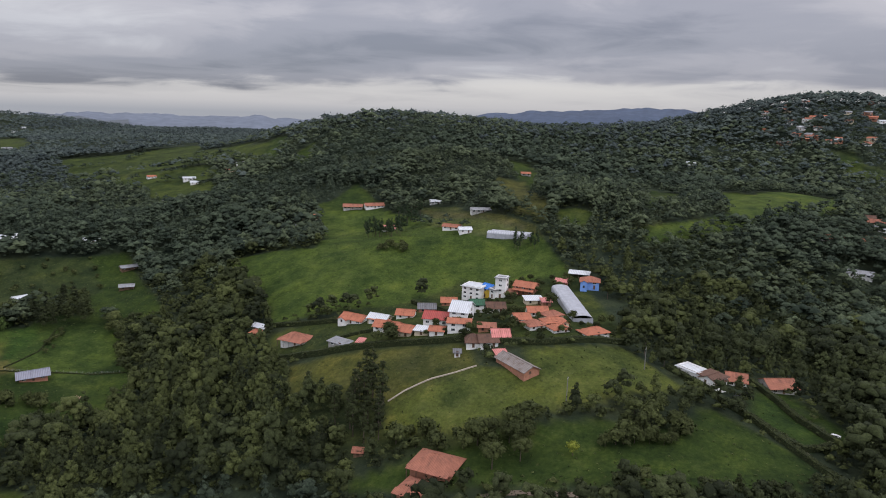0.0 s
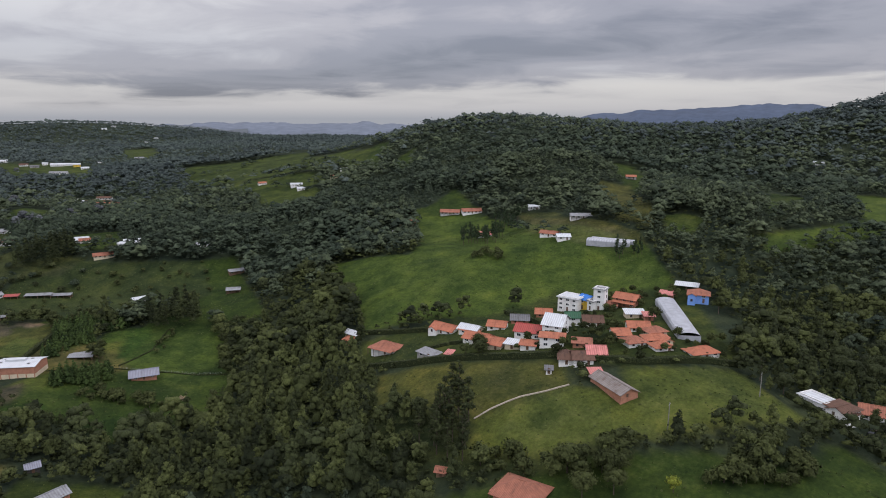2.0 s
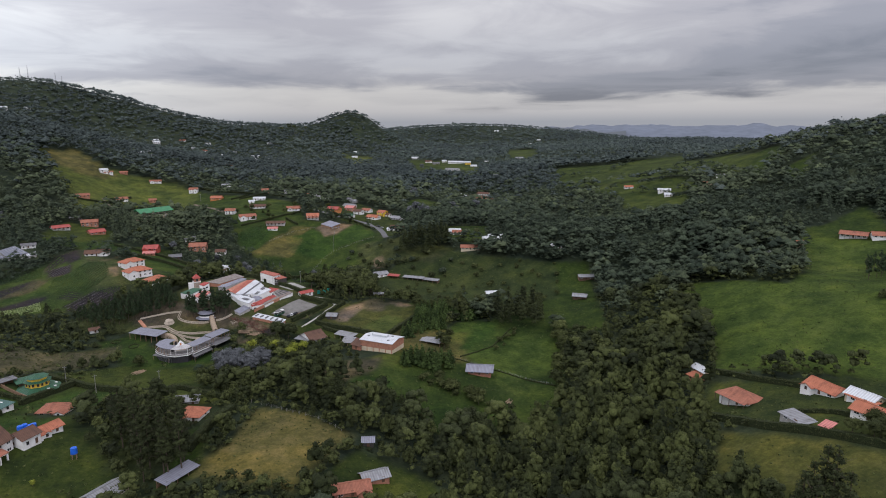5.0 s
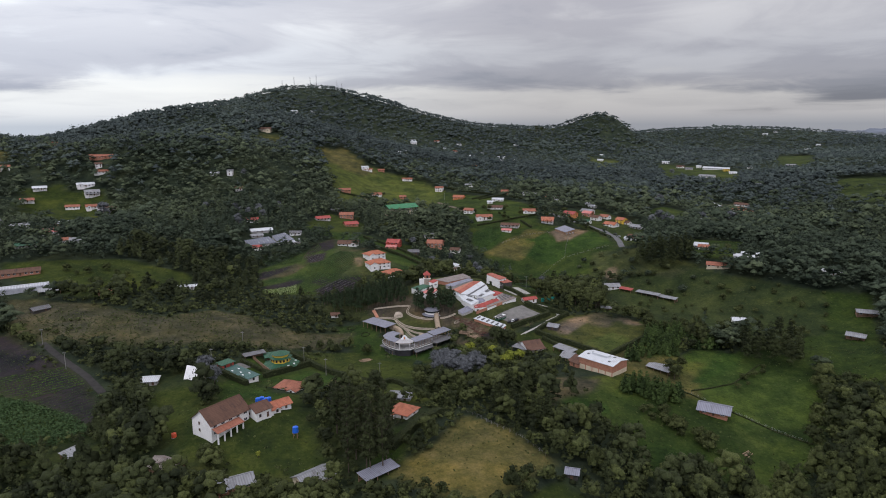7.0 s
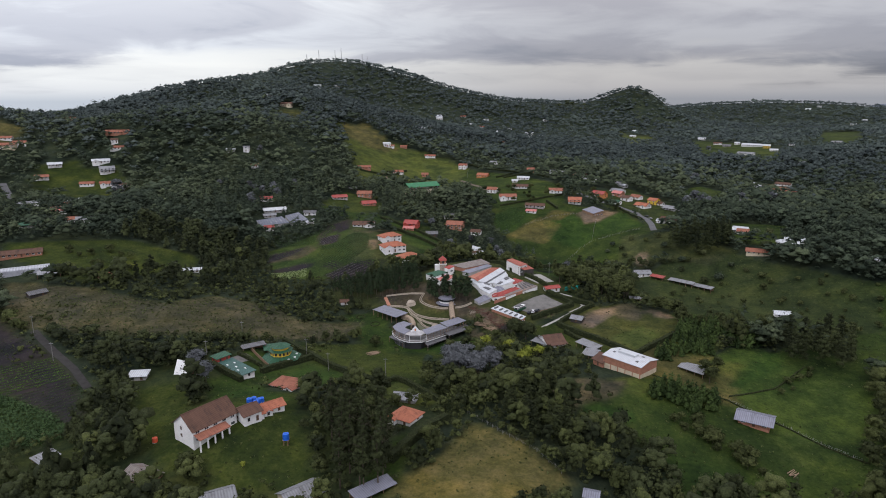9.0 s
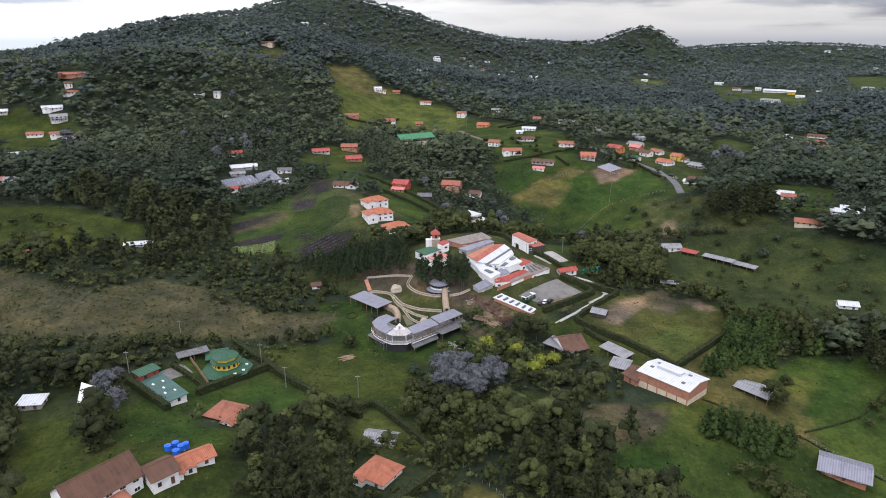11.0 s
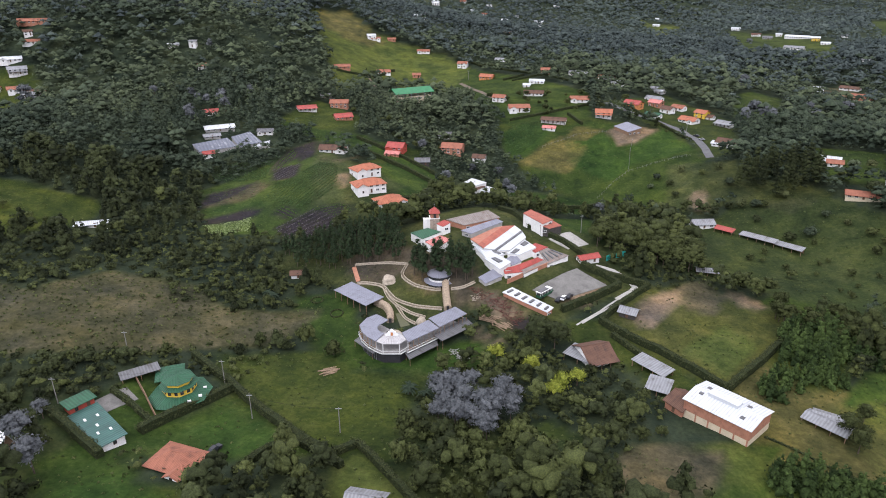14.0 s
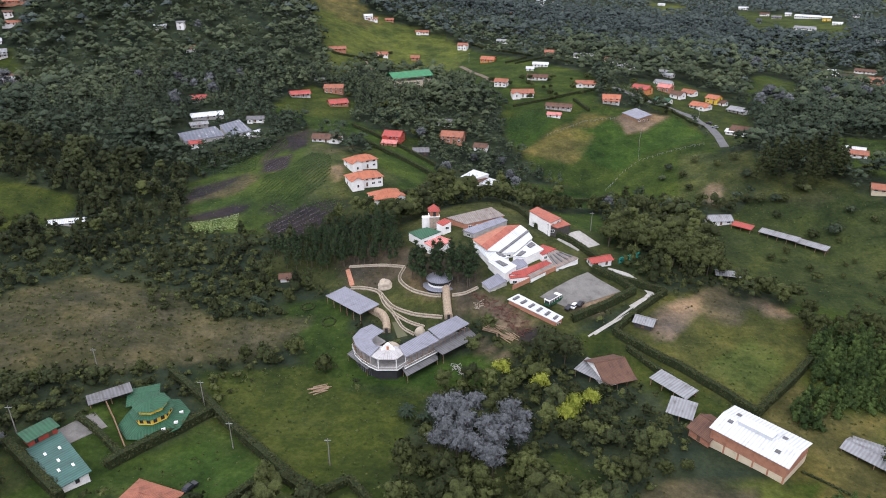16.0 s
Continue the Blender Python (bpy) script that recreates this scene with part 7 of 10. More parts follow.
house("white-walled one-storey house with old brown tile gable roof", 969.1, -231.5, -53, 8.0, 7.0, 4.2, "gable", "brown", "white", 1)
house("white-walled one-storey house with grey sheet-metal gable roof", 959.4, -231.1, -88, 10.8, 7.5, 2.3, "gable", "grey", "white", 1)
house("white-walled one-storey house with orange clay-tile gable roof", 878.5, -345.2, -66, 7.6, 6.5, 2.3, "gable", "orange", "white", 1)
house("cream-walled one-storey house with orange clay-tile gable roof", 892.5, -351.8, -129, 9.9, 6.0, 4.2, "gable", "orange", "cream", 1)
house("cream-walled one-storey house with weathered clay-tile gable roof", 1066.8, -373.8, -100, 7.6, 7.9, 4.2, "gable", "clay", "cream", 1)
house("red-brick one-storey house with weathered clay-tile gable roof", 1061.7, -369.2, -72, 8.2, 6.5, 2.3, "gable", "clay", "brick", 1)
house("red-brick one-storey house with orange clay-tile gable roof", 887.7, -315.4, -87, 7.2, 6.5, 2.3, "gable", "orange", "brick", 1)
house("white-walled one-storey house with weathered clay-tile gable roof", 994.3, -233.9, -128, 11.1, 7.7, 2.3, "gable", "clay", "white", 1)
house("cream-walled one-storey house with old brown tile gable roof", 951.1, -331.9, -109, 9.4, 6.3, 2.3, "gable", "brown", "cream", 1)
house("white-walled one-storey house with old brown tile gable roof", 1015.9, -283.2, -134, 8.6, 6.2, 4.2, "gable", "brown", "white", 1)
house("white-walled one-storey house with old brown tile gable roof", 920.5, -294.0, -85, 9.7, 7.3, 2.3, "gable", "brown", "white", 1)
house("white-walled one-storey house with weathered clay-tile gable roof", 946.4, -282.2, -101, 10.5, 6.8, 4.2, "gable", "clay", "white", 1)
house("cream-walled one-storey house with weathered clay-tile gable roof", 998.1, -260.4, -99, 9.9, 7.6, 2.3, "gable", "clay", "cream", 1)
house("red-brick one-storey house with orange clay-tile gable roof", 881.0, -280.4, -79, 11.0, 6.5, 2.3, "gable", "orange", "brick", 1)
# the valley farms
house("red-brick farm house with low lilac-grey sheet roof", 122.5, 94.7, -32, 11.6, 9.0, 2.5, "gable", "mauve", "brick", 1, rise=1.5, name="shed", category="shed", over=1.4)
open_shed("open shed on posts under grey sheet-metal roof", 113.8, 133.7, -35, 10.0, 5.0, 1.7, "grey", roof="gable")
house("dark timber farm shed with lilac-grey sheet gable roof", 43.4, 36.4, -19, 4.0, 4.0, 2.4, "gable", "mauve", "dark", 1, name="shed", category="shed")
house("white-walled farm shed with white sheet gable roof", 193.9, 214.6, -14, 8.0, 5.0, 2.1, "gable", "white", "white", 1, name="shed", category="shed")
house("white-walled one-storey house with white sheet gable roof", 275.4, 249.6, -55, 13.0, 5.0, 2.0, "gable", "white", "white", 1)
house("cream-walled one-storey house with weathered clay-tile gable roof", 219.2, 300.1, -27, 16.0, 7.0, 2.1, "gable", "clay", "cream", 1)
house("white-walled one-storey house with white sheet gable roof", 241.4, 305.1, -29, 14.0, 6.0, 2.3, "gable", "white", "white", 1)
house("white-walled one-storey house with weathered clay-tile gable roof", 225.8, 341.0, -26, 8.0, 6.0, 2.3, "gable", "clay", "white", 1)
house("white-walled one-storey house with grey sheet-metal gable roof", 306.6, 522.4, -26, 9.0, 6.0, 2.3, "gable", "grey", "white", 1)
house("cream-walled one-storey house with weathered clay-tile gable roof", 393.9, 606.9, -28, 22.0, 8.0, 2.3, "gable", "clay", "cream", 1)
house("white-walled one-storey house with white sheet gable roof", 371.2, 629.3, -26, 9.0, 7.0, 2.7, "gable", "white", "white", 1)
house("red-brick farm shed with grey sheet-metal gable roof", 37.8, 11.7, 0, 9.0, 6.0, 2.1, "gable", "grey", "brick", 1, name="shed", category="shed")
house("red-brick one-storey house with weathered clay-tile gable roof", 27.8, 6.0, -8, 12.0, 6.0, 2.1, "gable", "clay", "brick", 1)
open_shed("open shed on posts under grey sheet-metal roof", 170.2, 272.2, -48, 13.0, 4.0, 1.8, "grey", roof="shed")
open_shed("open shed on posts under grey sheet-metal roof", 159.0, 281.4, -46, 17.0, 4.0, 1.8, "grey", roof="shed")
house("white-walled one-storey house with grey sheet-metal gable roof", 137.6, 300.6, 3, 11.0, 7.0, 2.4, "gable", "grey", "white", 1)
open_shed("open shed on posts under red sheet-metal roof", 146.1, 291.9, -44, 9.0, 4.0, 1.8, "red", roof="shed")
# houses round the crop plots and the ridge lane
house("red-brick one-storey house with weathered clay-tile gable roof", -378.3, 613.0, 31, 20.0, 8.0, 2.3, "gable", "clay", "brick", 1)
house("white-walled two-storey house with old brown tile gable roof", -375.8, 593.9, 31, 7.0, 6.0, 3.8, "gable", "brown", "white", 2)
house("white-walled one-storey house with weathered clay-tile gable roof", -368.7, 583.2, 31, 14.0, 7.0, 2.3, "gable", "clay", "white", 1)
house("white-walled one-storey house with white sheet gable roof", -375.5, 559.2, 33, 17.0, 8.0, 2.7, "gable", "white", "white", 1)
house("white-walled two-storey house with grey sheet-metal gable roof", -362.2, 544.6, 33, 14.0, 9.0, 4.2, "gable", "grey", "white", 2)
house("white-walled one-storey house with weathered clay-tile gable roof", -350.9, 519.9, 33, 13.0, 8.0, 2.4, "gable", "clay", "white", 1)
house("grey-walled one-storey house with old brown tile gable roof", -334.7, 516.9, 32, 16.0, 6.0, 2.1, "gable", "brown", "grey", 1)
house("white-walled one-storey house with white sheet gable roof", -239.9, 579.3, 22, 9.0, 5.0, 2.1, "gable", "white", "white", 1)
house("white-walled two-storey house with grey sheet-metal sloping roof", -222.7, 580.5, 0, 6.0, 5.0, 5.3, "shed", "grey", "white", 2)
house("white-walled one-storey house with weathered clay-tile gable roof", -205.0, 546.4, 20, 7.0, 6.0, 2.7, "gable", "clay", "white", 1)
house("white-walled one-storey house with red sheet-metal gable roof", -166.3, 444.1, 20, 10.0, 7.0, 2.3, "gable", "red", "white", 1)
house("grey-walled farm shed with white sheet gable roof", -151.9, 415.6, 27, 19.0, 7.0, 2.0, "gable", "white", "grey", 1, name="shed", category="shed")
house("grey-walled farm shed with grey sheet-metal gable roof", -152.8, 401.8, 28, 10.0, 5.0, 1.8, "gable", "grey", "grey", 1, name="shed", category="shed")
house("white-walled one-storey house with red sheet-metal gable roof", -147.2, 377.2, 28, 7.0, 5.0, 2.7, "gable", "red", "white", 1)
house("white-walled one-storey house with dark sheet gable roof", -121.5, 418.6, 5, 10.0, 6.0, 2.1, "gable", "dark", "white", 1)
house("white-walled one-storey house with red sheet-metal gable roof", -105.6, 483.0, 22, 14.0, 8.0, 2.3, "gable", "red", "white", 1)
house("red-brick two-storey house with weathered clay-tile gable roof", -83.5, 505.9, -1, 14.0, 9.0, 4.2, "gable", "clay", "brick", 2)
house("red-brick one-storey house with red sheet-metal gable roof", -76.3, 472.6, 24, 13.0, 9.0, 2.3, "gable", "red", "brick", 1)
house("grey-walled one-storey house with dark sheet gable roof", -97.1, 531.5, 10, 11.0, 6.0, 2.1, "gable", "dark", "grey", 1)
house("red-brick one-storey house with weathered clay-tile gable roof", -100.2, 641.8, 14, 15.0, 8.0, 2.3, "gable", "clay", "brick", 1)
house("white-walled one-storey house with weathered clay-tile gable roof", -61.9, 672.2, 15, 13.0, 9.0, 2.4, "gable", "clay", "white", 1)
house("red-brick one-storey house with weathered clay-tile gable roof", -27.7, 678.0, 2, 8.0, 7.0, 2.7, "gable", "clay", "brick", 1)
house("white-walled two-storey house with white sheet gable roof", -83.4, 769.9, 16, 9.0, 7.0, 3.8, "gable", "white", "white", 2)
house("white-walled one-storey house with weathered clay-tile gable roof", -78.0, 768.8, 6, 10.0, 6.0, 2.1, "gable", "clay", "white", 1)
house("red-brick one-storey house with weathered clay-tile gable roof", -60.4, 779.3, 4, 9.0, 6.0, 2.1, "gable", "clay", "brick", 1)
house("white-walled one-storey house with weathered clay-tile gable roof", -22.5, 757.7, 2, 14.0, 7.0, 2.1, "gable", "clay", "white", 1)
house("white-walled two-storey house with weathered clay-tile gable roof", 21.8, 706.7, -17, 10.0, 8.0, 4.6, "gable", "clay", "white", 2)
house("white-walled one-storey house with grey sheet-metal gable roof", 65.4, 726.4, -15, 13.0, 7.0, 2.3, "gable", "grey", "white", 1)
house("orange-walled one-storey house with orange clay-tile gable roof", 44.1, 641.3, -24, 13.0, 9.0, 3.0, "gable", "orange", "orange", 1)
house("white-walled two-storey house with weathered clay-tile gable roof", 47.4, 524.5, -25, 10.0, 8.0, 3.8, "gable", "clay", "white", 2)
house("red-brick two-storey house with weathered clay-tile gable roof", 100.1, 627.8, -9, 8.0, 7.0, 4.9, "gable", "clay", "brick", 2)
house("white-walled one-storey house with white sheet gable roof", 86.9, 589.1, -13, 13.0, 6.0, 2.3, "gable", "white", "white", 1)
house("white-walled one-storey house with white sheet gable roof", 75.7, 573.6, -7, 6.0, 5.0, 2.1, "gable", "white", "white", 1)
house("white-walled one-storey house with old brown tile gable roof", 77.7, 538.8, -13, 16.0, 8.0, 2.3, "gable", "brown", "white", 1)
house("white-walled two-storey house with weathered clay-tile gable roof", 60.1, 493.6, 3, 16.0, 9.0, 3.4, "gable", "clay", "white", 2)
house("white-walled one-storey house with old brown tile gable roof", 83.9, 466.8, -18, 18.0, 7.0, 2.3, "gable", "brown", "white", 1, porch=True)
house("white-walled one-storey house with faded red sheet gable roof", 78.6, 453.7, -17, 9.0, 5.0, 1.8, "gable", "pinkish", "white", 1)
house("white-walled one-storey house with weathered clay-tile gable roof", 112.7, 517.6, -7, 15.0, 9.0, 2.3, "gable", "clay", "white", 1)
house("white-walled one-storey house with grey sheet-metal gable roof", 131.8, 624.6, -21, 17.0, 8.0, 2.4, "gable", "grey", "white", 1)
house("white-walled one-storey house with old brown tile gable roof", -70.6, 389.5, -5, 17.0, 9.0, 2.4, "gable", "brown", "white", 1)
house("red-walled two-storey house with red sheet-metal gable roof", -30.9, 403.1, -16, 11.0, 10.0, 4.2, "gable", "red", "red", 2)
house("red-brick one-storey house with faded red sheet gable roof", -32.7, 394.3, -15, 9.0, 5.0, 2.0, "gable", "pinkish", "brick", 1)
house("red-brick two-storey house with weathered clay-tile gable roof", 6.7, 413.6, -16, 14.0, 10.0, 4.2, "gable", "clay", "brick", 2)
house("white-walled one-storey house with old brown tile gable roof", 24.6, 404.4, -18, 8.0, 7.0, 2.7, "gable", "brown", "white", 1)
house("white-walled one-storey house with dark sheet gable roof", 1.6, 440.1, -0, 9.0, 7.0, 2.3, "gable", "dark", "white", 1)
house("dark timber one-storey house with dark sheet gable roof", -13.4, 387.1, 2, 9.0, 7.0, 2.3, "gable", "dark", "dark", 1)
house("white-walled one-storey house with grey sheet-metal gable roof", -30.7, 1000.3, 2, 10.0, 7.0, 2.3, "gable", "grey", "white", 1)
house("white-walled two-storey house with white sheet gable roof", -14.9, 1272.1, 1, 12.0, 9.0, 3.8, "gable", "white", "white", 2)
house("white-walled two-storey house with white sheet gable roof", 105.8, 1150.8, -5, 10.0, 8.0, 4.6, "gable", "white", "white", 2)
house("white-walled one-storey house with grey sheet-metal gable roof", 136.5, 1258.0, -6, 9.0, 7.0, 2.3, "gable", "grey", "white", 1)
house("white-walled one-storey house with weathered clay-tile gable roof", 76.1, 1238.2, -3, 10.0, 7.0, 2.3, "gable", "clay", "white", 1)
house("white-walled one-storey house with white sheet gable roof", 172.6, 1207.9, -8, 16.0, 7.0, 2.3, "gable", "white", "white", 1)
house("white-walled one-storey house with grey sheet-metal gable roof", 194.1, 1184.3, -9, 10.0, 7.0, 2.3, "gable", "grey", "white", 1)
house("white-walled one-storey house with white sheet gable roof", 56.2, 1264.0, -2, 8.0, 6.0, 2.3, "gable", "white", "white", 1)
house("white-walled one-storey house with white sheet gable roof", -39.5, 939.3, 2, 9.0, 6.0, 2.3, "gable", "white", "white", 1)
house("red-brick one-storey house with weathered clay-tile gable roof", 94.7, 980.0, -5, 14.0, 7.0, 2.3, "gable", "clay", "brick", 1)
house("white-walled two-storey house with orange clay-tile gable roof", 124.1, 478.5, -14, 12.0, 9.0, 3.8, "gable", "orange", "white", 2)
house("orange-walled two-storey house with red sheet-metal gable roof", 154.5, 507.1, -46, 13.0, 10.0, 3.8, "gable", "red", "orange", 2)
house("red-brick two-storey house with faded red sheet gable roof", 176.5, 518.2, -48, 10.0, 8.0, 3.8, "gable", "pinkish", "brick", 2)
house("white-walled one-storey house with grey sheet-metal gable roof", 182.1, 540.6, -48, 14.0, 7.0, 2.3, "gable", "grey", "white", 1)
house("white-walled one-storey house with old brown tile gable roof", 180.2, 499.5, -49, 9.0, 8.0, 3.4, "gable", "brown", "white", 1)
house("white-walled one-storey house with weathered clay-tile gable roof", 193.6, 511.9, -50, 10.0, 8.0, 2.7, "gable", "clay", "white", 1)
house("white-walled one-storey house with green sheet-metal gable roof", 164.5, 484.4, -48, 12.0, 6.0, 2.3, "gable", "green", "white", 1)
house("white-walled one-storey house with orange clay-tile gable roof", 188.5, 472.7, -51, 13.0, 9.0, 2.3, "gable", "orange", "white", 1)
house("yellow-walled two-storey house with orange clay-tile gable roof", 205.2, 491.9, -52, 9.0, 8.0, 4.2, "gable", "orange", "yellow", 2)
house("white-walled one-storey house with old brown tile gable roof", 209.8, 487.8, -52, 7.0, 6.0, 2.3, "gable", "brown", "white", 1)
house("white-walled one-storey house with grey sheet-metal gable roof", 213.4, 465.0, -54, 13.0, 8.0, 2.3, "gable", "grey", "white", 1)
house("white-walled one-storey house with old brown tile gable roof", 192.7, 408.1, -44, 14.0, 10.0, 2.4, "gable", "brown", "white", 1)
house("white-walled one-storey house with white sheet gable roof", 186.2, 409.2, -43, 7.0, 5.0, 2.0, "gable", "white", "white", 1)
house("white-walled one-storey house with white sheet gable roof", 225.9, 345.9, -32, 10.0, 7.0, 2.7, "gable", "white", "white", 1)
house("white-walled one-storey house with grey sheet-metal gable roof", 195.7, 582.7, -48, 9.0, 6.0, 2.1, "gable", "grey", "white", 1)
house("white-walled one-storey house with white sheet gable roof", 195.7, 570.9, -48, 8.0, 6.0, 2.1, "gable", "white", "white", 1)
house("white-walled one-storey house with grey sheet-metal gable roof", 162.9, 588.2, -35, 13.0, 7.0, 2.4, "gable", "grey", "white", 1)
house("white-walled one-storey house with weathered clay-tile gable roof", 156.1, 610.1, -34, 14.0, 7.0, 2.3, "gable", "clay", "white", 1)
house("white-walled two-storey house with white sheet gable roof", 533.8, 1219.4, -23, 15.0, 7.0, 3.8, "gable", "white", "white", 2)
house("white-walled one-storey house with old brown tile gable roof", 516.0, 1096.7, -25, 14.0, 9.0, 2.7, "gable", "brown", "white", 1)
house("white-walled one-storey house with dark sheet gable roof", 514.5, 1052.6, -26, 14.0, 8.0, 2.7, "gable", "dark", "white", 1)
house("white-walled one-storey house with white sheet gable roof", 548.3, 1085.8, -26, 9.0, 7.0, 3.0, "gable", "white", "white", 1)
house("white-walled farm shed with white sheet gable roof", 554.5, 1033.2, -46, 40.0, 9.0, 3.0, "gable", "white", "white", 1, name="shed", category="shed")
house("yellow-walled two-storey house with white sheet gable roof", 555.4, 986.6, -29, 11.0, 8.0, 4.6, "gable", "white", "yellow", 2)
house("white-walled one-storey house with white sheet gable roof", 545.1, 940.0, -30, 12.0, 7.0, 2.3, "gable", "white", "white", 1)
house("white-walled farm shed with grey sheet-metal gable roof", 483.7, 905.7, -46, 26.0, 9.0, 3.0, "gable", "grey", "white", 1, name="shed", category="shed")
house("white-walled two-storey house with white sheet gable roof", 378.0, 640.1, -30, 9.0, 8.0, 3.8, "gable", "white", "white", 2)
house("white-walled one-storey house with old brown tile gable roof", 413.3, 646.1, -47, 18.0, 8.0, 2.3, "gable", "brown", "white", 1)
house("cream-walled one-storey house with weathered clay-tile gable roof", 386.6, 580.0, -48, 15.0, 9.0, 2.4, "gable", "clay", "cream", 1)
house("white-walled one-storey house with white sheet gable roof", 437.7, 1377.7, -17, 7.0, 6.0, 2.3, "gable", "white", "white", 1)
house("white-walled one-storey house with grey sheet-metal gable roof", 504.9, 775.9, -32, 9.0, 6.0, 2.3, "gable", "grey", "white", 1)
house("white-walled one-storey house with grey sheet-metal gable roof", 609.5, 1006.8, -31, 9.0, 6.0, 2.3, "gable", "grey", "white", 1)
# cottages on the big hill and the western slope
house("cream-walled two-storey house with old brown tile gable roof", -244.5, 872.3, -8, 17.0, 10.0, 3.8, "gable", "brown", "cream", 2)
house("white-walled one-storey house with white sheet gable roof", -282.9, 923.0, 4, 9.0, 7.0, 2.3, "gable", "white", "white", 1)
house("white-walled two-storey house with white sheet gable roof", -258.7, 1200.9, -8, 14.0, 9.0, 3.8, "gable", "white", "white", 2)
house("white-walled one-storey house with white sheet gable roof", -231.2, 1270.7, 32, 9.0, 7.0, 3.0, "gable", "white", "white", 1)
house("white-walled one-storey house with white sheet gable roof", -54.5, 1158.2, -3, 12.0, 8.0, 3.0, "gable", "white", "white", 1)
house("white-walled two-storey house with white sheet gable roof", -12.7, 1249.6, -11, 12.0, 9.0, 4.6, "gable", "white", "white", 2)
house("white-walled one-storey house with grey sheet-metal gable roof", -27.1, 927.8, 6, 11.0, 7.0, 2.3, "gable", "grey", "white", 1)
house("white-walled one-storey house with weathered clay-tile gable roof", 39.9, 1333.2, -17, 11.0, 7.0, 2.3, "gable", "clay", "white", 1)
house("white-walled one-storey house with grey sheet-metal gable roof", 91.4, 1345.6, 1, 11.0, 7.0, 2.3, "gable", "grey", "white", 1)
house("white-walled one-storey house with white sheet gable roof", 238.7, 1430.6, 11, 11.0, 8.0, 2.3, "gable", "white", "white", 1)
house("white-walled one-storey house with white sheet gable roof", 160.9, 1131.9, -27, 11.0, 7.0, 2.3, "gable", "white", "white", 1)
house("cream-walled one-storey house with weathered clay-tile gable roof", -493.9, 720.0, 30, 16.0, 9.0, 2.7, "gable", "clay", "cream", 1)
house("white-walled one-storey house with white sheet gable roof", -417.1, 544.7, 30, 13.0, 8.0, 2.3, "gable", "white", "white", 1)
house("white-walled one-storey house with weathered clay-tile gable roof", -415.0, 516.0, 32, 12.0, 7.0, 2.7, "gable", "clay", "white", 1)
house("white-walled one-storey house with weathered clay-tile gable roof", -370.0, 517.2, 19, 13.0, 7.0, 2.3, "gable", "clay", "white", 1)
house("grey-walled one-storey house with grey sheet-metal gable roof", -334.5, 511.7, 8, 12.0, 7.0, 2.3, "gable", "grey", "grey", 1)
house("white-walled one-storey house with white sheet gable roof", -353.1, 459.1, 45, 15.0, 6.0, 2.3, "gable", "white", "white", 1)
house("white-walled two-storey house with faded red sheet gable roof", -304.9, 355.0, 21, 11.0, 8.0, 3.4, "gable", "pinkish", "white", 2)
house("white-walled one-storey house with weathered clay-tile gable roof", -334.2, 410.6, 12, 9.0, 7.0, 2.3, "gable", "clay", "white", 1)
house("cream-walled two-storey house with weathered clay-tile gable roof", -479.2, 564.3, 15, 18.0, 9.0, 3.8, "gable", "clay", "cream", 2)
house("white-walled one-storey house with weathered clay-tile gable roof", -472.1, 577.0, 26, 12.0, 8.0, 3.0, "gable", "clay", "white", 1)
house("white-walled one-storey house with weathered clay-tile gable roof", -491.2, 584.5, 15, 12.0, 7.0, 2.3, "gable", "clay", "white", 1)
house("white-walled one-storey house with grey sheet-metal gable roof", -360.1, 400.1, 43, 20.0, 6.0, 2.3, "gable", "grey", "white", 1)
house("white-walled one-storey house with grey sheet-metal gable roof", -272.9, 332.3, 5, 12.0, 6.0, 2.3, "gable", "grey", "white", 1)
house("white-walled one-storey house with weathered clay-tile gable roof", -282.4, 330.4, 31, 8.0, 6.0, 2.3, "gable", "clay", "white", 1)
house("grey-walled one-storey house with green sheet-metal gable roof", -302.3, 317.9, 38, 18.0, 6.0, 2.0, "gable", "green", "grey", 1)
house("white-walled one-storey house with white sheet gable roof", 405.6, 1274.6, -31, 12.0, 7.0, 2.3, "gable", "white", "white", 1)
house("white-walled one-storey house with white sheet gable roof", 1177.2, 2001.6, -14, 16.0, 8.0, 3.0, "gable", "white", "white", 1)
house("white-walled one-storey house with grey sheet-metal gable roof", 1241.2, 2052.0, -55, 14.0, 8.0, 3.0, "gable", "grey", "white", 1)
house("white-walled one-storey house with white sheet gable roof", 1200.6, 1743.0, -18, 14.0, 8.0, 2.3, "gable", "white", "white", 1)
house("white-walled one-storey house with white sheet gable roof", 1117.6, 1659.0, -27, 14.0, 8.0, 2.3, "gable", "white", "white", 1)
house("white-walled one-storey house with grey sheet-metal gable roof", 666.6, 972.5, -16, 16.0, 8.0, 2.3, "gable", "grey", "white", 1)
house("red-brick one-storey house with weathered clay-tile gable roof", -383.0, 613.2, 17, 20.0, 9.0, 2.3, "gable", "clay", "brick", 1)
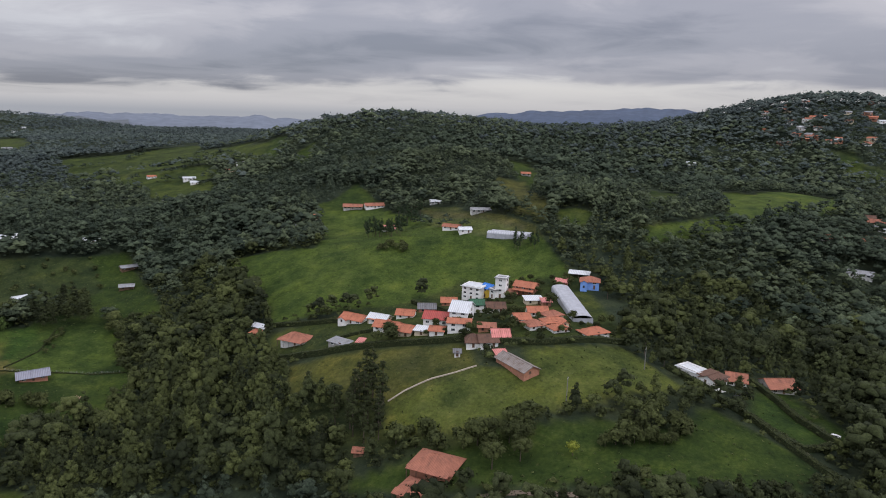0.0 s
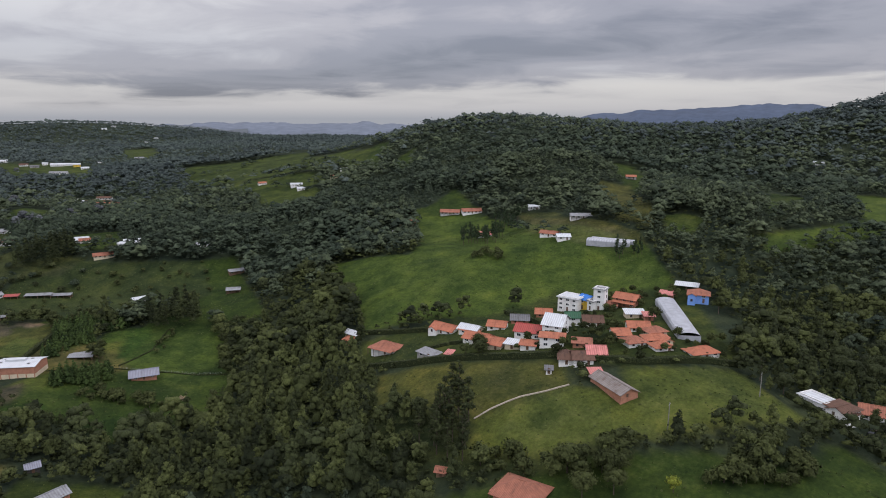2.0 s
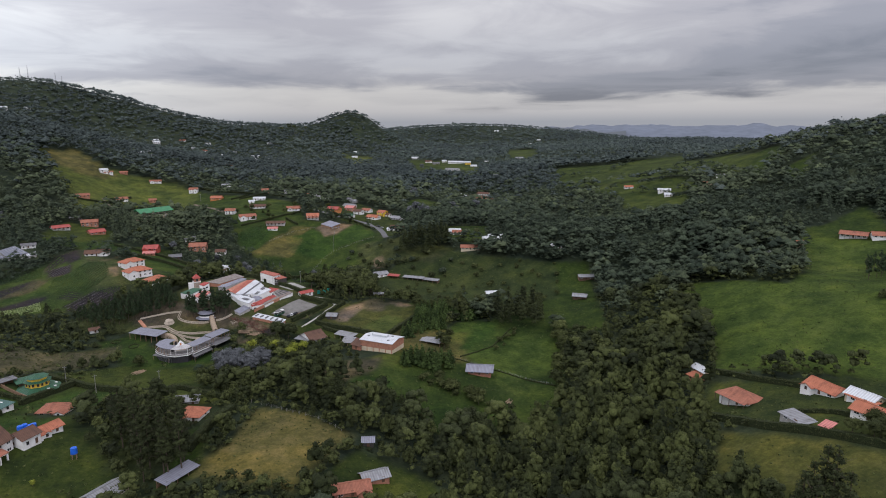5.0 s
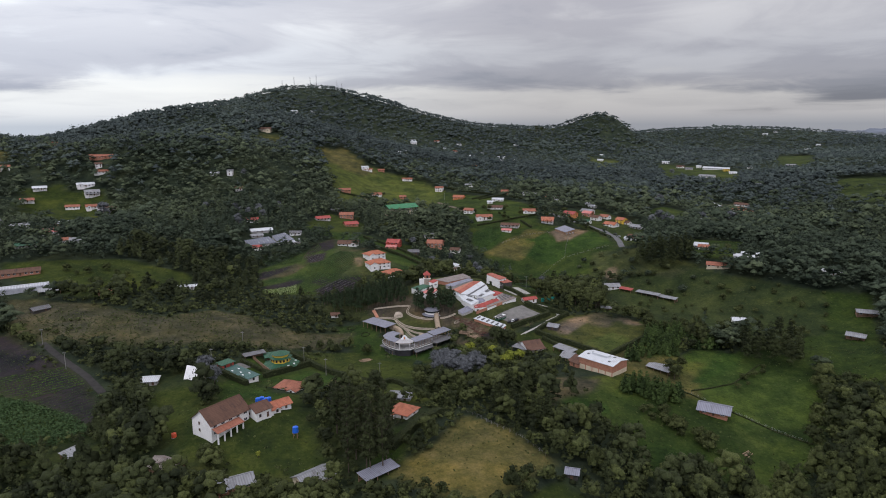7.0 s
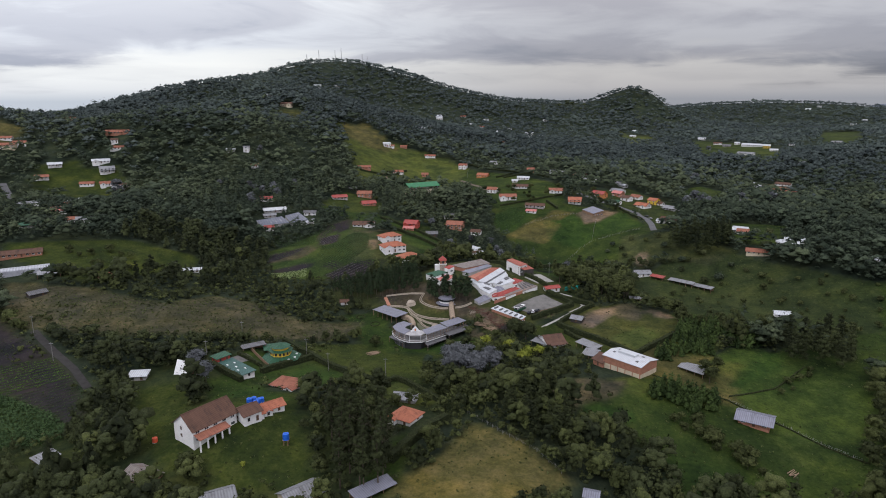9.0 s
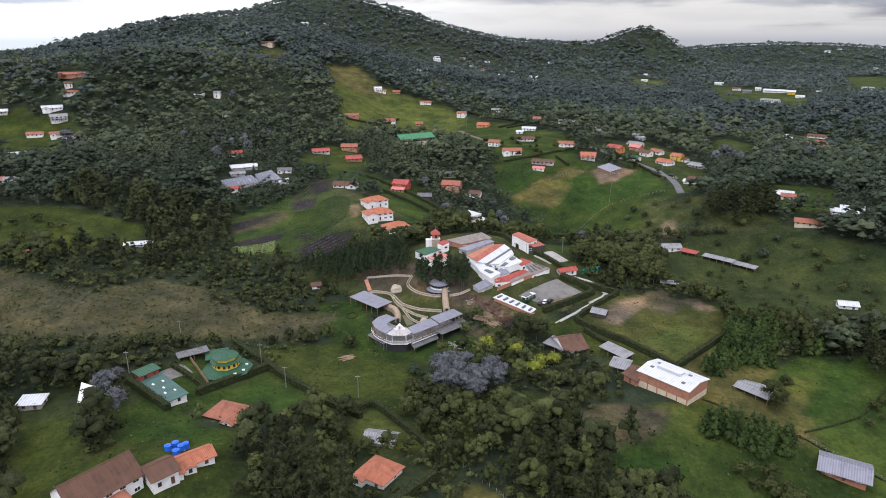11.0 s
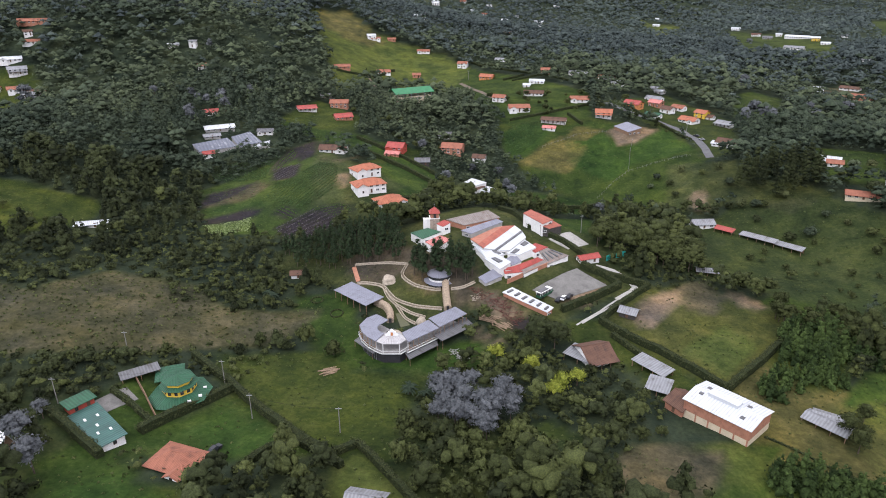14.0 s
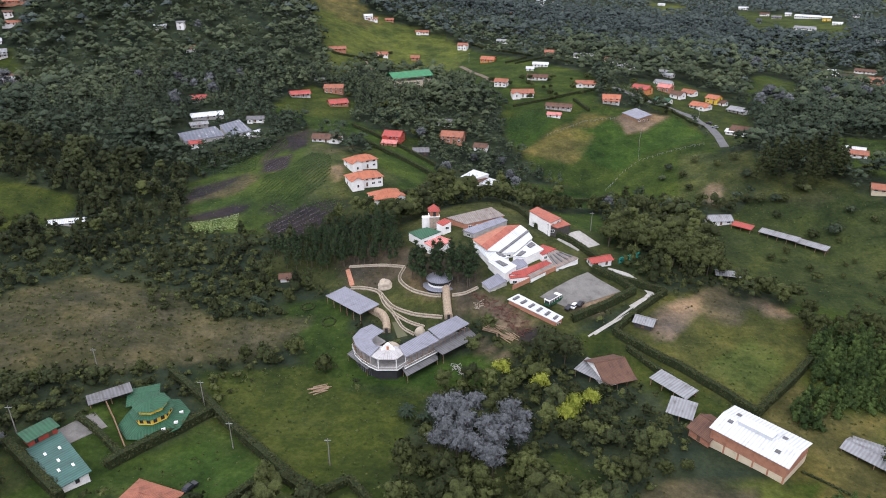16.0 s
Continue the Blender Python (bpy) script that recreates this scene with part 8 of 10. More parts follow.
# the farm with the long sheds
greenhouse("long greenhouse with pale grey film roof", -262.5, 238.9, 30, 30.0, 9.0, 2.3, bays=2)
open_shed("open shed on posts under grey sheet-metal roof", -242.1, 236.7, 28, 16.0, 8.0, 2.0, "grey", roof="shed")
house("red-brick farm shed with old brown tile gable roof", -278.9, 263.0, 28, 26.0, 8.0, 2.6, "gable", "brown", "brick", 1, name="shed", category="shed")
house("dark timber farm shed with dark sheet gable roof", -234.3, 206.9, 53, 9.0, 5.0, 2.0, "gable", "dark", "dark", 1, name="shed", category="shed")
house("wooden farm shed with weathered clay-tile gable roof", -210.4, 238.7, 39, 10.0, 5.0, 1.8, "gable", "clay", "wood", 1, name="shed", category="shed")
house("white-walled farm shed with white sheet gable roof", -168.3, 269.2, 14, 14.0, 4.0, 1.7, "gable", "white", "white", 1, name="shed", category="shed")
house("white-walled one-storey house with old brown tile gable roof", -64.5, 240.5, 9, 6.0, 4.0, 2.0, "gable", "brown", "white", 1)
# homesteads in the foreground
house("white-walled one-storey house with weathered clay-tile hipped roof", -70.4, 115.0, -20, 12.0, 9.0, 1.8, "hip", "clay", "white", 1, over=0.8)
house("white-walled one-storey house with orange clay-tile hipped roof", -17.4, 81.5, -32, 9.2, 9.0, 2.4, "hip", "orange", "white", 1, over=0.7)
house("grey-walled farm shed with white sheet sloping roof", -134.6, 114.6, 7, 7.0, 5.0, 2.0, "shed", "white", "grey", 1, name="shed", category="shed")
house("wooden farm shed with rusted sheet gable roof", -102.0, 45.6, -30, 10.5, 7.0, 2.1, "gable", "rusty", "wood", 1, name="shed", category="shed")
open_shed("open shed on posts under lilac-grey sheet roof", -25.3, 35.9, 40, 14.0, 5.0, 1.8, "mauve", roof="shed")
house("cream-walled farm shed with grey sheet-metal gable roof", -48.0, 36.3, 41, 12.0, 8.0, 2.3, "gable", "grey", "cream", 1, name="shed", category="shed")
open_shed("open shed on posts under grey sheet-metal roof", -140.0, 55.8, 60, 7.0, 5.0, 1.7, "grey", roof="shed")
house("red-brick farm shed with grey sheet-metal gable roof", -75.2, 35.2, 28, 12.0, 7.0, 2.1, "gable", "grey", "brick", 1, name="shed", category="shed")
open_shed("open shed on posts under grey sheet-metal roof", 111.2, 131.4, -51, 12.0, 6.0, 1.8, "grey", roof="gable")
house("dark timber farm shed with grey sheet-metal gable roof", 71.1, 197.3, -32, 6.0, 5.0, 2.1, "gable", "grey", "dark", 1, name="shed", category="shed")
open_shed("open shed on posts under grey sheet-metal roof", 115.2, 234.8, -13, 9.0, 5.0, 2.0, "grey", roof="gable")
house("grey-walled farm shed with grey sheet-metal gable roof", -18.6, 99.1, -12, 9.0, 6.0, 2.0, "gable", "grey", "grey", 1, name="shed", category="shed")
# by the great barn
open_shed("open shed on posts under grey sheet-metal roof", 69.8, 162.1, -55, 12.7, 5.0, 2.0, "grey", roof="shed")
open_shed("open shed on posts under grey sheet-metal roof", 68.4, 150.5, -30, 6.7, 7.0, 2.1, "grey", roof="shed")
open_shed("open shed on posts under grey sheet-metal roof", 49.0, 173.1, -44, 11.0, 7.0, 2.1, "grey", roof="shed")
house("white-walled one-storey house with old brown tile gable roof", 53.1, 174.0, 17, 9.9, 12.0, 2.3, "gable", "brown", "white", 1, porch=False)
# orange-roofed houses by the plots
house("white-walled two-storey house with orange clay-tile hipped roof", -45.0, 341.9, 33, 15.7, 9.0, 4.7, "hip", "orange", "white", 2)
house("white-walled two-storey house with orange clay-tile hipped roof", -41.0, 321.0, 25, 17.1, 10.0, 4.7, "hip", "orange", "white", 2)
house("white-walled one-storey house with orange clay-tile hipped roof", -28.2, 305.1, 26, 15.0, 11.0, 2.7, "hip", "orange", "white", 1)

BLACK_PAINT = plain("black_car_paint", (0.02, 0.02, 0.025), 0.3, 0, 0.1)
WHITE_CAR = plain("white_car_paint", (0.75, 0.75, 0.76), 0.3, 0, 0.05)
SILVER_CAR = plain("silver_car_paint", (0.40, 0.41, 0.43), 0.35, 0.5, 0.08)
RED_PLASTIC = plain("red_plastic", (0.55, 0.09, 0.04), 0.5, 0, 0.1)
# the great barn and its yard
great_barn(82.3, 133.5, -49, 19.6, 13.0, 6.0)
house("red-brick farm shed with old brown tile gable roof", 72.8, 140.9, -59, 6.2, 9.0, 2.7, "gable", "brown", "brick", 1, name="shed", category="shed")
# the walled compound
roofed_block("dark panelled glass roof of a plant nursery", "panel", "grey", ((-158.5, 380.9, 41.0), (-140.9, 396.2, 41.8), (-132.8, 389.3, 37.7), (-153.2, 376.5, 37.1)), 34.7, name="greenhouse")
roofed_block("dark panelled glass roof of a plant nursery", "panel", "grey", ((-138.6, 397.0, 42.1), (-129.2, 407.7, 43.3), (-118.9, 398.0, 38.6), (-131.2, 388.7, 37.4)), 35.0, name="greenhouse")
roofed_block("low nursery shed with pale sheet roof", "clear", "grey", ((-119.3, 396.8, 38.3), (-114.5, 401.4, 38.8), (-113.1, 395.1, 37.3), (-123.5, 389.8, 36.7)), 34.7, name="greenhouse")
roofed_block("wide farm shed under lilac-grey sheet roof", "mauve", "wood", ((126.2, 454.1, 36.8), (137.0, 458.0, 39.2), (144.7, 445.7, 37.2), (134.1, 442.0, 34.8)), 32.4, name="shed")
roofed_block("front wing of the modern house under brown tile roof", "brown", "white", ((6.1, 344.1, 23.1), (16.9, 353.1, 22.4), (26.1, 356.1, 20.5), (14.9, 336.2, 21.9)), 15.9, name="house")
roofed_block("white upper storey of the modern house", "white", "white", ((9.9, 345.7, 24.8), (17.8, 360.9, 24.2), (26.9, 358.6, 22.1), (19.9, 349.8, 22.6)), 15.9, name="house")
roofed_block("white side wing of the modern house on the lawn", "white", "white", ((21.1, 347.8, 19.9), (26.9, 358.0, 20.1), (32.8, 357.0, 18.5), (27.3, 348.9, 18.1)), 14.7, name="house")
roofed_block("white two-storey house with red tile roof beside the lane", "tile_red", "white", ((36.9, 259.5, 36.8), (41.4, 266.3, 36.2), (50.4, 255.5, 35.0), (44.6, 249.0, 35.3)), 28.4, name="house")
roofed_block("glazed veranda of the lane house under red tile roof", "tile_red", "dark", ((43.6, 250.0, 34.4), (50.4, 258.2, 33.8), (54.5, 255.7, 32.0), (47.7, 249.6, 32.8)), 27.6, name="veranda")
roofed_block("long hall slope under faded orange sheet roof", "terracotta", "white", ((12.1, 245.0, 29.8), (23.4, 250.1, 33.2), (26.9, 248.0, 34.8), (15.1, 235.9, 31.0)), 24.7)
roofed_block("long hall slope under red tile roof", "tile_red", "white", ((15.1, 235.9, 31.0), (26.9, 248.0, 34.8), (32.3, 250.1, 34.2), (17.4, 233.2, 30.2)), 24.7)
roofed_block("long hall slope under white sheet roof", "white", "white", ((17.4, 233.2, 30.2), (32.3, 250.1, 34.2), (35.2, 247.8, 32.6), (22.4, 233.8, 29.2)), 24.8)
roofed_block("white sheet roof below a dark gutter", "white", "white", ((22.9, 233.2, 29.0), (35.6, 247.2, 32.2), (36.8, 243.8, 31.0), (28.8, 234.2, 28.8)), 24.4, lights=(((22.2, 233.7, 29.2), (35.0, 247.9, 32.5), (35.7, 247.2, 32.4), (23.0, 233.0, 29.1)),))
roofed_block("low white wing with one dark skylight", "white", "white", ((12.4, 239.6, 29.6), (15.0, 236.9, 30.2), (26.4, 230.9, 28.4), (18.3, 228.9, 27.4)), 23.4, lights=(((20.1, 234.0, 28.9), (21.9, 233.4, 29.2), (24.8, 230.9, 28.6), (22.9, 230.6, 28.3)),))
roofed_block("low white flat-roofed wing with one dark skylight", "white", "white", ((17.4, 229.4, 27.2), (22.6, 230.8, 28.8), (28.4, 223.9, 27.8), (23.5, 220.1, 26.2)), 22.4, lights=(((20.4, 227.6, 27.9), (22.0, 227.4, 28.3), (25.0, 224.6, 27.9), (23.2, 224.2, 27.4)),))
roofed_block("white upper wing with skylights in the compound", "white", "white", ((27.1, 229.8, 29.2), (35.8, 239.8, 31.4), (40.0, 233.6, 30.4), (32.3, 229.1, 28.8)), 23.9, lights=(((28.6, 229.9, 29.3), (31.2, 233.0, 30.0), (32.8, 232.2, 29.8), (30.4, 229.7, 29.2)), ((33.4, 236.2, 30.7), (35.6, 238.6, 31.3), (37.0, 236.6, 31.0), (34.8, 234.8, 30.5))))
roofed_block("small grey lean-to wing in the compound", "mauve", "white", ((24.9, 226.4, 27.4), (30.6, 231.1, 28.4), (33.0, 225.8, 27.2), (28.4, 223.8, 26.2)), 22.6)
roofed_block("small wing with red sheet roof in the compound", "red", "white", ((36.3, 235.2, 30.0), (40.0, 236.8, 31.0), (45.2, 234.6, 30.0), (39.2, 231.3, 28.8)), 25.1)
roofed_block("white wing with rusted grey sheet roof in the compound", "rusty", "white", ((40.7, 233.1, 29.2), (44.1, 235.0, 29.8), (53.7, 231.1, 27.6), (44.0, 225.7, 25.8)), 22.9, 4)
roofed_block("front wing with red sheet roof and white walls", "red", "white", ((25.2, 221.2, 25.4), (39.8, 227.8, 28.2), (42.5, 227.8, 27.0), (32.4, 222.0, 25.0)), 20.8)
roofed_block("end bay with red sheet roof and white walls", "red", "white", ((24.9, 222.4, 25.4), (30.1, 223.7, 26.2), (33.0, 220.6, 24.8), (25.5, 220.3, 24.0)), 20.8)
roofed_block("lean-to with rusty grey roof along the front wing", "rusty", "white", ((32.4, 221.7, 24.9), (42.5, 227.8, 27.0), (44.2, 226.8, 26.0), (33.3, 220.1, 24.0)), 20.6)
roofed_block("grey-roofed porch building by the terrace garden", "mauve", "grey", ((14.6, 219.7, 22.8), (20.9, 223.8, 24.6), (24.5, 219.5, 23.6), (17.4, 216.4, 21.4)), 19.4)
roofed_block("long low white shed with dark skylights and brick front", "white", "brick", ((23.8, 211.0, 20.2), (28.0, 213.1, 21.4), (42.8, 200.0, 19.0), (40.2, 198.5, 17.6)), 14.7, 6)
roofed_block("long building with old rusted sheet roof behind the hall", "rusty", "brick", ((1.5, 262.4, 32.8), (21.4, 267.6, 35.6), (26.6, 259.2, 34.8), (9.8, 254.8, 32.6)), 29.1)
roofed_block("grey vaulted annexe behind the hall", "mauve", "grey", ((8.1, 250.5, 31.8), (24.8, 259.0, 34.3), (27.7, 256.3, 33.8), (12.6, 246.9, 31.5)), 29.0)
roofed_block("white chapel wing with green sheet roof", "green", "white", ((-14.9, 254.5, 29.2), (-6.9, 253.7, 31.8), (-0.7, 248.5, 31.9), (-9.1, 246.1, 29.4)), 24.6)
roofed_block("chapel wing with terrace and faded red roof", "pinkish", "white", ((-7.9, 243.8, 28.9), (-1.4, 246.0, 31.2), (3.7, 241.6, 31.0), (-2.8, 238.2, 28.3)), 24.3)
roofed_block("small white chapel house with red roof", "red", "white", ((-2.9, 255.4, 33.2), (0.7, 258.0, 34.2), (3.6, 254.7, 34.0), (0.0, 253.1, 32.6)), 28.0)
low_wall("low red-brick wall along the yard", WALL["brick"], 0.3, 1.8, (26.3, 217.2), (38.4, 223.5), (52.5, 231.7))
bell_tower(-3.9, 262.1, 7)
round_pavilion(-1.4, 224.5)
house("white-walled farm shed with red sheet-metal gable roof", 62.2, 233.2, 21, 9.0, 4.0, 2.3, "gable", "red", "white", 1, name="shed", category="shed")
slab_pad("pale concrete court beside the house", CONCRETE, "court", (47.4, 247.8), (60.0, 262.9), (66.6, 250.9), (55.0, 240.7))
slab_pad("grey gravel yard with patches of grass", GRAVEL, "yard", (36.1, 213.1), (56.5, 226.6), (67.1, 216.3), (46.6, 206.5))
bus(40.4, 209.4, 45)
car(45.8, 206.6, 57, BLACK_PAINT, "dark parked car by the hedge")
car(48.0, 207.4, 57, WHITE_CAR, "white parked car by the hedge")
car(50.3, 208.2, 57, BLACK_PAINT, "dark parked car by the hedge")
O_RING = ((-25.5, 199.1, 16.8), (-29.1, 196.0, 16.8), (-31.2, 190.4, 16.8), (-29.6, 185.4, 16.8), (-27.1, 181.6, 16.8), (-24.0, 178.6, 16.8))
I_RING = ((-20.6, 194.1, 17.0), (-23.7, 190.2, 17.0), (-24.3, 188.4, 17.0), (-23.9, 186.6, 17.0), (-22.7, 185.0, 17.0), (-21.3, 184.0, 17.0))
terrace_restaurant(-18.6, 182.0, 9.6, [((O_RING[k], O_RING[k + 1], I_RING[k + 1], I_RING[k]), (0,)) for k in range(5)] + [
    (((-12.3, 178.0, 16.7), (-1.5, 188.2, 16.7), (-5.4, 194.2, 16.9), (-14.9, 184.5, 16.9)), (0, 2)),
    (((-1.1, 188.3, 17.1), (9.3, 198.7, 17.1), (4.8, 204.0, 17.3), (-5.4, 194.6, 17.3)), (0, 1, 2)),
], ((-24.0, 179.2, 16.5), (-21.6, 185.3, 16.5), (-15.5, 185.3, 16.5), (-12.6, 180.8, 16.5), (-15.4, 177.2, 16.5), (-21.3, 177.2, 16.5)), (
    ((-0.3, 183.9, 13.8), (12.2, 195.3, 13.8), (8.8, 200.9, 14.4), (-3.6, 187.2, 14.4)),
    ((-33.1, 187.8, 11.8), (-25.1, 178.4, 11.8), (-23.5, 181.0, 12.3), (-30.7, 190.7, 12.3)),
    ((-11.9, 174.5, 11.8), (-1.7, 184.2, 11.8), (-2.9, 189.1, 12.3), (-13.6, 178.3, 12.3)),
))
garden_shell(-18.2, 191.2, 3.9, 3.8, "sandy ribbed garden dome behind the restaurant")
garden_shell(-8.4, 200.6, 2.1, 2.4, "small sandy ribbed dome beside the restaurant")
open_shed("open pavilion on stilts under lilac-grey sheet roof", -34.8, 217.6, -44, 20.2, 8.8, 3.3, "mauve", roof="shed", rise=0.5, wall="white")
vaulted_walk("covered walk with arched tan plank roof", 3.0, (-27.4, 214.8), (-23.0, 210.8), (-20.9, 206.0), (-20.6, 201.6))
vaulted_walk("covered walk with arched tan plank roof", 3.2, (1.1, 220.6), (1.4, 213.5), (2.0, 206.6))
garden_path("winding paved garden path on the terraces", 1.3, (-37.1, 229.8), (-32.0, 228.6), (-26.0, 225.0), (-22.4, 219.6), (-18.9, 214.8), (-13.6, 211.4), (-8.7, 209.3), (-0.3, 207.6))
garden_path("winding paved garden path on the terraces", 1.0, (-24.6, 222.6), (-22.4, 217.0), (-19.4, 212.4), (-16.6, 207.0), (-14.6, 203.6), (-10.4, 199.9))
garden_path("winding paved garden path on the terraces", 1.0, (-19.2, 212.0), (-14.6, 208.0), (-11.2, 205.6), (-7.0, 203.4))
garden_path("straight garden path under the pines", 1.0, (-39.5, 245.1), (-27.0, 241.4), (-15.6, 236.4))
garden_path("winding garden path below the pines", 1.2, (-15.6, 236.4), (-17.3, 229.6), (-12.0, 222.6), (-3.1, 218.3), (-0.8, 218.0))
garden_path("garden path below the pines", 1.0, (3.4, 217.4), (8.5, 217.6), (13.3, 219.4))
lane("steep brown brick path", WALL["brick"], 1.8, (-39.9, 243.2), (-36.6, 231.4), name="ramp", lift=0.3)
slab_pad("green garden pond on the terraces", WATER, "pond", (-18.9, 206.6), (-17.0, 207.0), (-12.8, 199.6), (-16.4, 198.4))
rock(-22.6, 227.4, 3.2, "large pale tan boulder beside the garden path")
brush_heap("heap of broken red-brown brush and roots", RED_EARTH, 260, 2.6, (10.3, 216.6), (16.0, 215.0), (25.9, 208.9), (33.0, 197.9), (27.3, 194.6), (20.6, 203.0), (17.0, 208.0))
brush_heap("scatter of pale broken rubble on bare soil", PALE_STONE, 40, 1.2, (11.0, 212.0), (15.5, 212.6), (16.0, 209.4), (11.8, 209.0), name="rubble")
brush_heap("tangle of grey scrap beams and pipes on grass", GREY_SCRAP, 46, 2.6, (1.8, 184.0), (5.0, 183.6), (10.0, 178.6), (8.4, 176.6), (3.4, 180.2), name="scrap_heap")
log_pile(18.4, 199.6, -41, 11, 8.0)
log_pile(23.2, 195.4, -41, 9, 7.0)
log_pile(-39.7, 171.8, 20, 7, 6.0, "pile of pale felled trunks in the meadow")
lane("concrete wheel track of the drive", CONCRETE, 0.7, (50.6, 193.2), (60.7, 199.9), (69.2, 207.6), name="drive")
lane("concrete wheel track of the drive", CONCRETE, 0.7, (52.8, 193.8), (62.7, 200.5), (71.0, 207.1), name="drive")
lane("curved concrete drive between hedges", CONCRETE, 2.6, (69.2, 207.6), (76.2, 212.7), (78.5, 215.7), (77.5, 219.9), (72.3, 227.2), (65.1, 230.0), name="drive")
low_wall("teal shade-net fence", TEAL_NET, 0.15, 2.4, (70.8, 235.2), (81.4, 244.0))
# the garden of the octagonal house
round_house(-81.4, 146.6, 20)
room = house("long garden room with teal sheet roof", -96.6, 126.2, -43, 19.8, 7.0, 1.9, "shed", "teal", "white", 1, rise=0.5, name="garden_room")
for a, b in ((-4.5, -1.5), (-4.0, 1.8), (0.5, 0.0), (4.2, -1.2), (5.0, 1.9)):
    part("skylight", block(a - 0.6, a + 0.6, b - 0.28, b + 0.28, 1.95 + 0.071 * (b + 3.5), 2.12 + 0.071 * (b + 3.5)), WHITE_PAINT, room)
house("dark red shed with green sheet roof", -106.2, 135.4, 54, 6.9, 4.0, 2.8, "shed", "green", "red", 1, name="shed", category="shed")
low_wall("dark brown plank fence beside the lawn", WALL["wood"], 0.2, 1.7, (-97.6, 152.4), (-91.6, 144.8), (-83.4, 133.4))
open_shed("open shed under dark sheet roof beside the fence", -96.6, 153.6, 34, 11.0, 4.0, 2.2, "dark", roof="shed", rise=0.4)
slab_pad("grey paved court in the garden", GRAVEL, "court", (-104.6, 138.6), (-98.4, 147.6), (-92.6, 142.6), (-98.8, 133.8))
car(-62.5, 121.3, 60, BLACK_PAINT, "dark off-road car parked on lawn", 4.0)
a_frame(-114.2, 113.4, -25)
keep_clear(-112.0, 107.0, 6.0)
# the white farmhouse
farmhouse(-88.4, 67.3, 54, 17.7, 11.5)
house("white-walled one-storey house with old brown tile gable roof", -75.7, 74.5, 47, 7.0, 8.0, 3.8, "gable", "brown", "white", 1)
house("white-walled one-storey house with orange clay-tile gable roof", -74.4, 75.5, 37, 7.6, 5.0, 2.0, "gable", "orange", "white", 1)
house("white-walled one-storey house with orange clay-tile gable roof", -69.9, 83.9, 39, 9.1, 6.0, 2.1, "gable", "orange", "white", 1)
tank(-79.2, 88.3)
tank(-78.1, 90.8)
tank(-75.8, 89.2)
tank(-75.8, 85.8)
tank(-75.1, 90.7)
tank(-59.0, 63.5, 1.2, 2.2, 2.2, label="blue water tank on a wooden stand")
tank(-105.7, 63.8, 1.0, 1.6, 0.0, RED_PLASTIC, "red-orange barrel tank in the garden")
# the green-roofed hall on the slope
green_hall(-28.0, 553.9, 30, 32.6, 14.0)
keep_clear(-17.9, 536.7, 22)
# roads and paths
lane("grey asphalt lane along the ridge", ASPHALT, 5.0, (134.4, 515.1), (146.1, 494.7), (162.7, 475.2), (175.4, 448.6), (178.7, 426.2), (176.2, 404.9), (171.4, 383.3), name="road")
lane("pale earth track down the slope", TRACK, 4.0, (17.4, 640.4), (26.1, 603.8), (43.1, 539.2), name="track")
lane("narrow earth path across the hill pasture", TRACK, 2.2, (-81.4, 664.3), (-71.2, 638.2), (-65.5, 617.0), name="track")
lane("grey road through the western hamlet", ASPHALT, 6.0, (-436.2, 487.2), (-412.2, 457.6), (-348.2, 381.6), name="road")
lane("straight grey earth lane beside the crop fields", GRAVEL_DARK, 3.4, (-207.7, 159.7), (-185.8, 138.4), (-166.1, 120.9), (-152.2, 105.8), name="track")
lane("grey earth track at the pasture foot", TRACK, 2.0, (90.1, -148.5), (93.4, -155.6), (95.7, -164.6), (96.8, -176.8), name="track")
low_wall("low pale stone wall across the pasture", PALE_STONE, 0.4, 0.4, (127.2, -98.1), (133.0, -101.7), (140.9, -109.1), (146.6, -116.5), (152.2, -122.3))
lane("brown plank walk by the pasture edge", TRACK, 2.5, (143.3, -231.0), (131.4, -237.1), (123.5, -242.7), name="track")
car(176.6, -212.9, -20, BLACK_PAINT, "dark parked car on grass")
car(183.7, -216.2, -20, WHITE_CAR, "white parked pickup on grass")
car(161.1, -241.3, -40, WHITE_CAR, "white parked car by the hedge")
car(181.0, 435.3, 130, BLACK_PAINT, "parked car on the ridge lane")
car(181.1, 425.2, 130, SILVER_CAR, "parked car on the ridge lane")
# hedges
hedge("dark clipped hedge round the fenced field", 2.6, 2.6, (59.6, 193.5), (75.0, 172.6), (89.0, 148.5))
hedge("dark clipped hedge round the fenced field", 2.6, 2.6, (89.0, 148.5), (105.8, 162.5), (135.0, 190.6))
hedge("dark clipped hedge round the fenced field", 2.4, 2.4, (59.6, 193.5), (69.6, 203.8), (84.2, 216.1))
hedge("tall dark hedge along the drive", 2.6, 2.8, (59.1, 228.3), (68.9, 222.3), (84.2, 216.1))
hedge("tall dark hedge round the bus yard", 2.8, 2.8, (46.2, 200.8), (57.9, 206.3), (72.1, 215.8))
hedge("tall dark hedge round the bus yard", 2.6, 2.6, (72.1, 215.8), (66.8, 223.0), (58.4, 227.4))
hedge("dark hedge along the lane", 2.6, 2.6, (30.4, 308.1), (40.0, 256.5), (53.8, 246.3), (62.7, 234.2))
hedge("thick hedge above the compound", 3.5, 3.2, (-41.5, 296.3), (-13.2, 312.8), (5.2, 326.5), (29.1, 351.6))
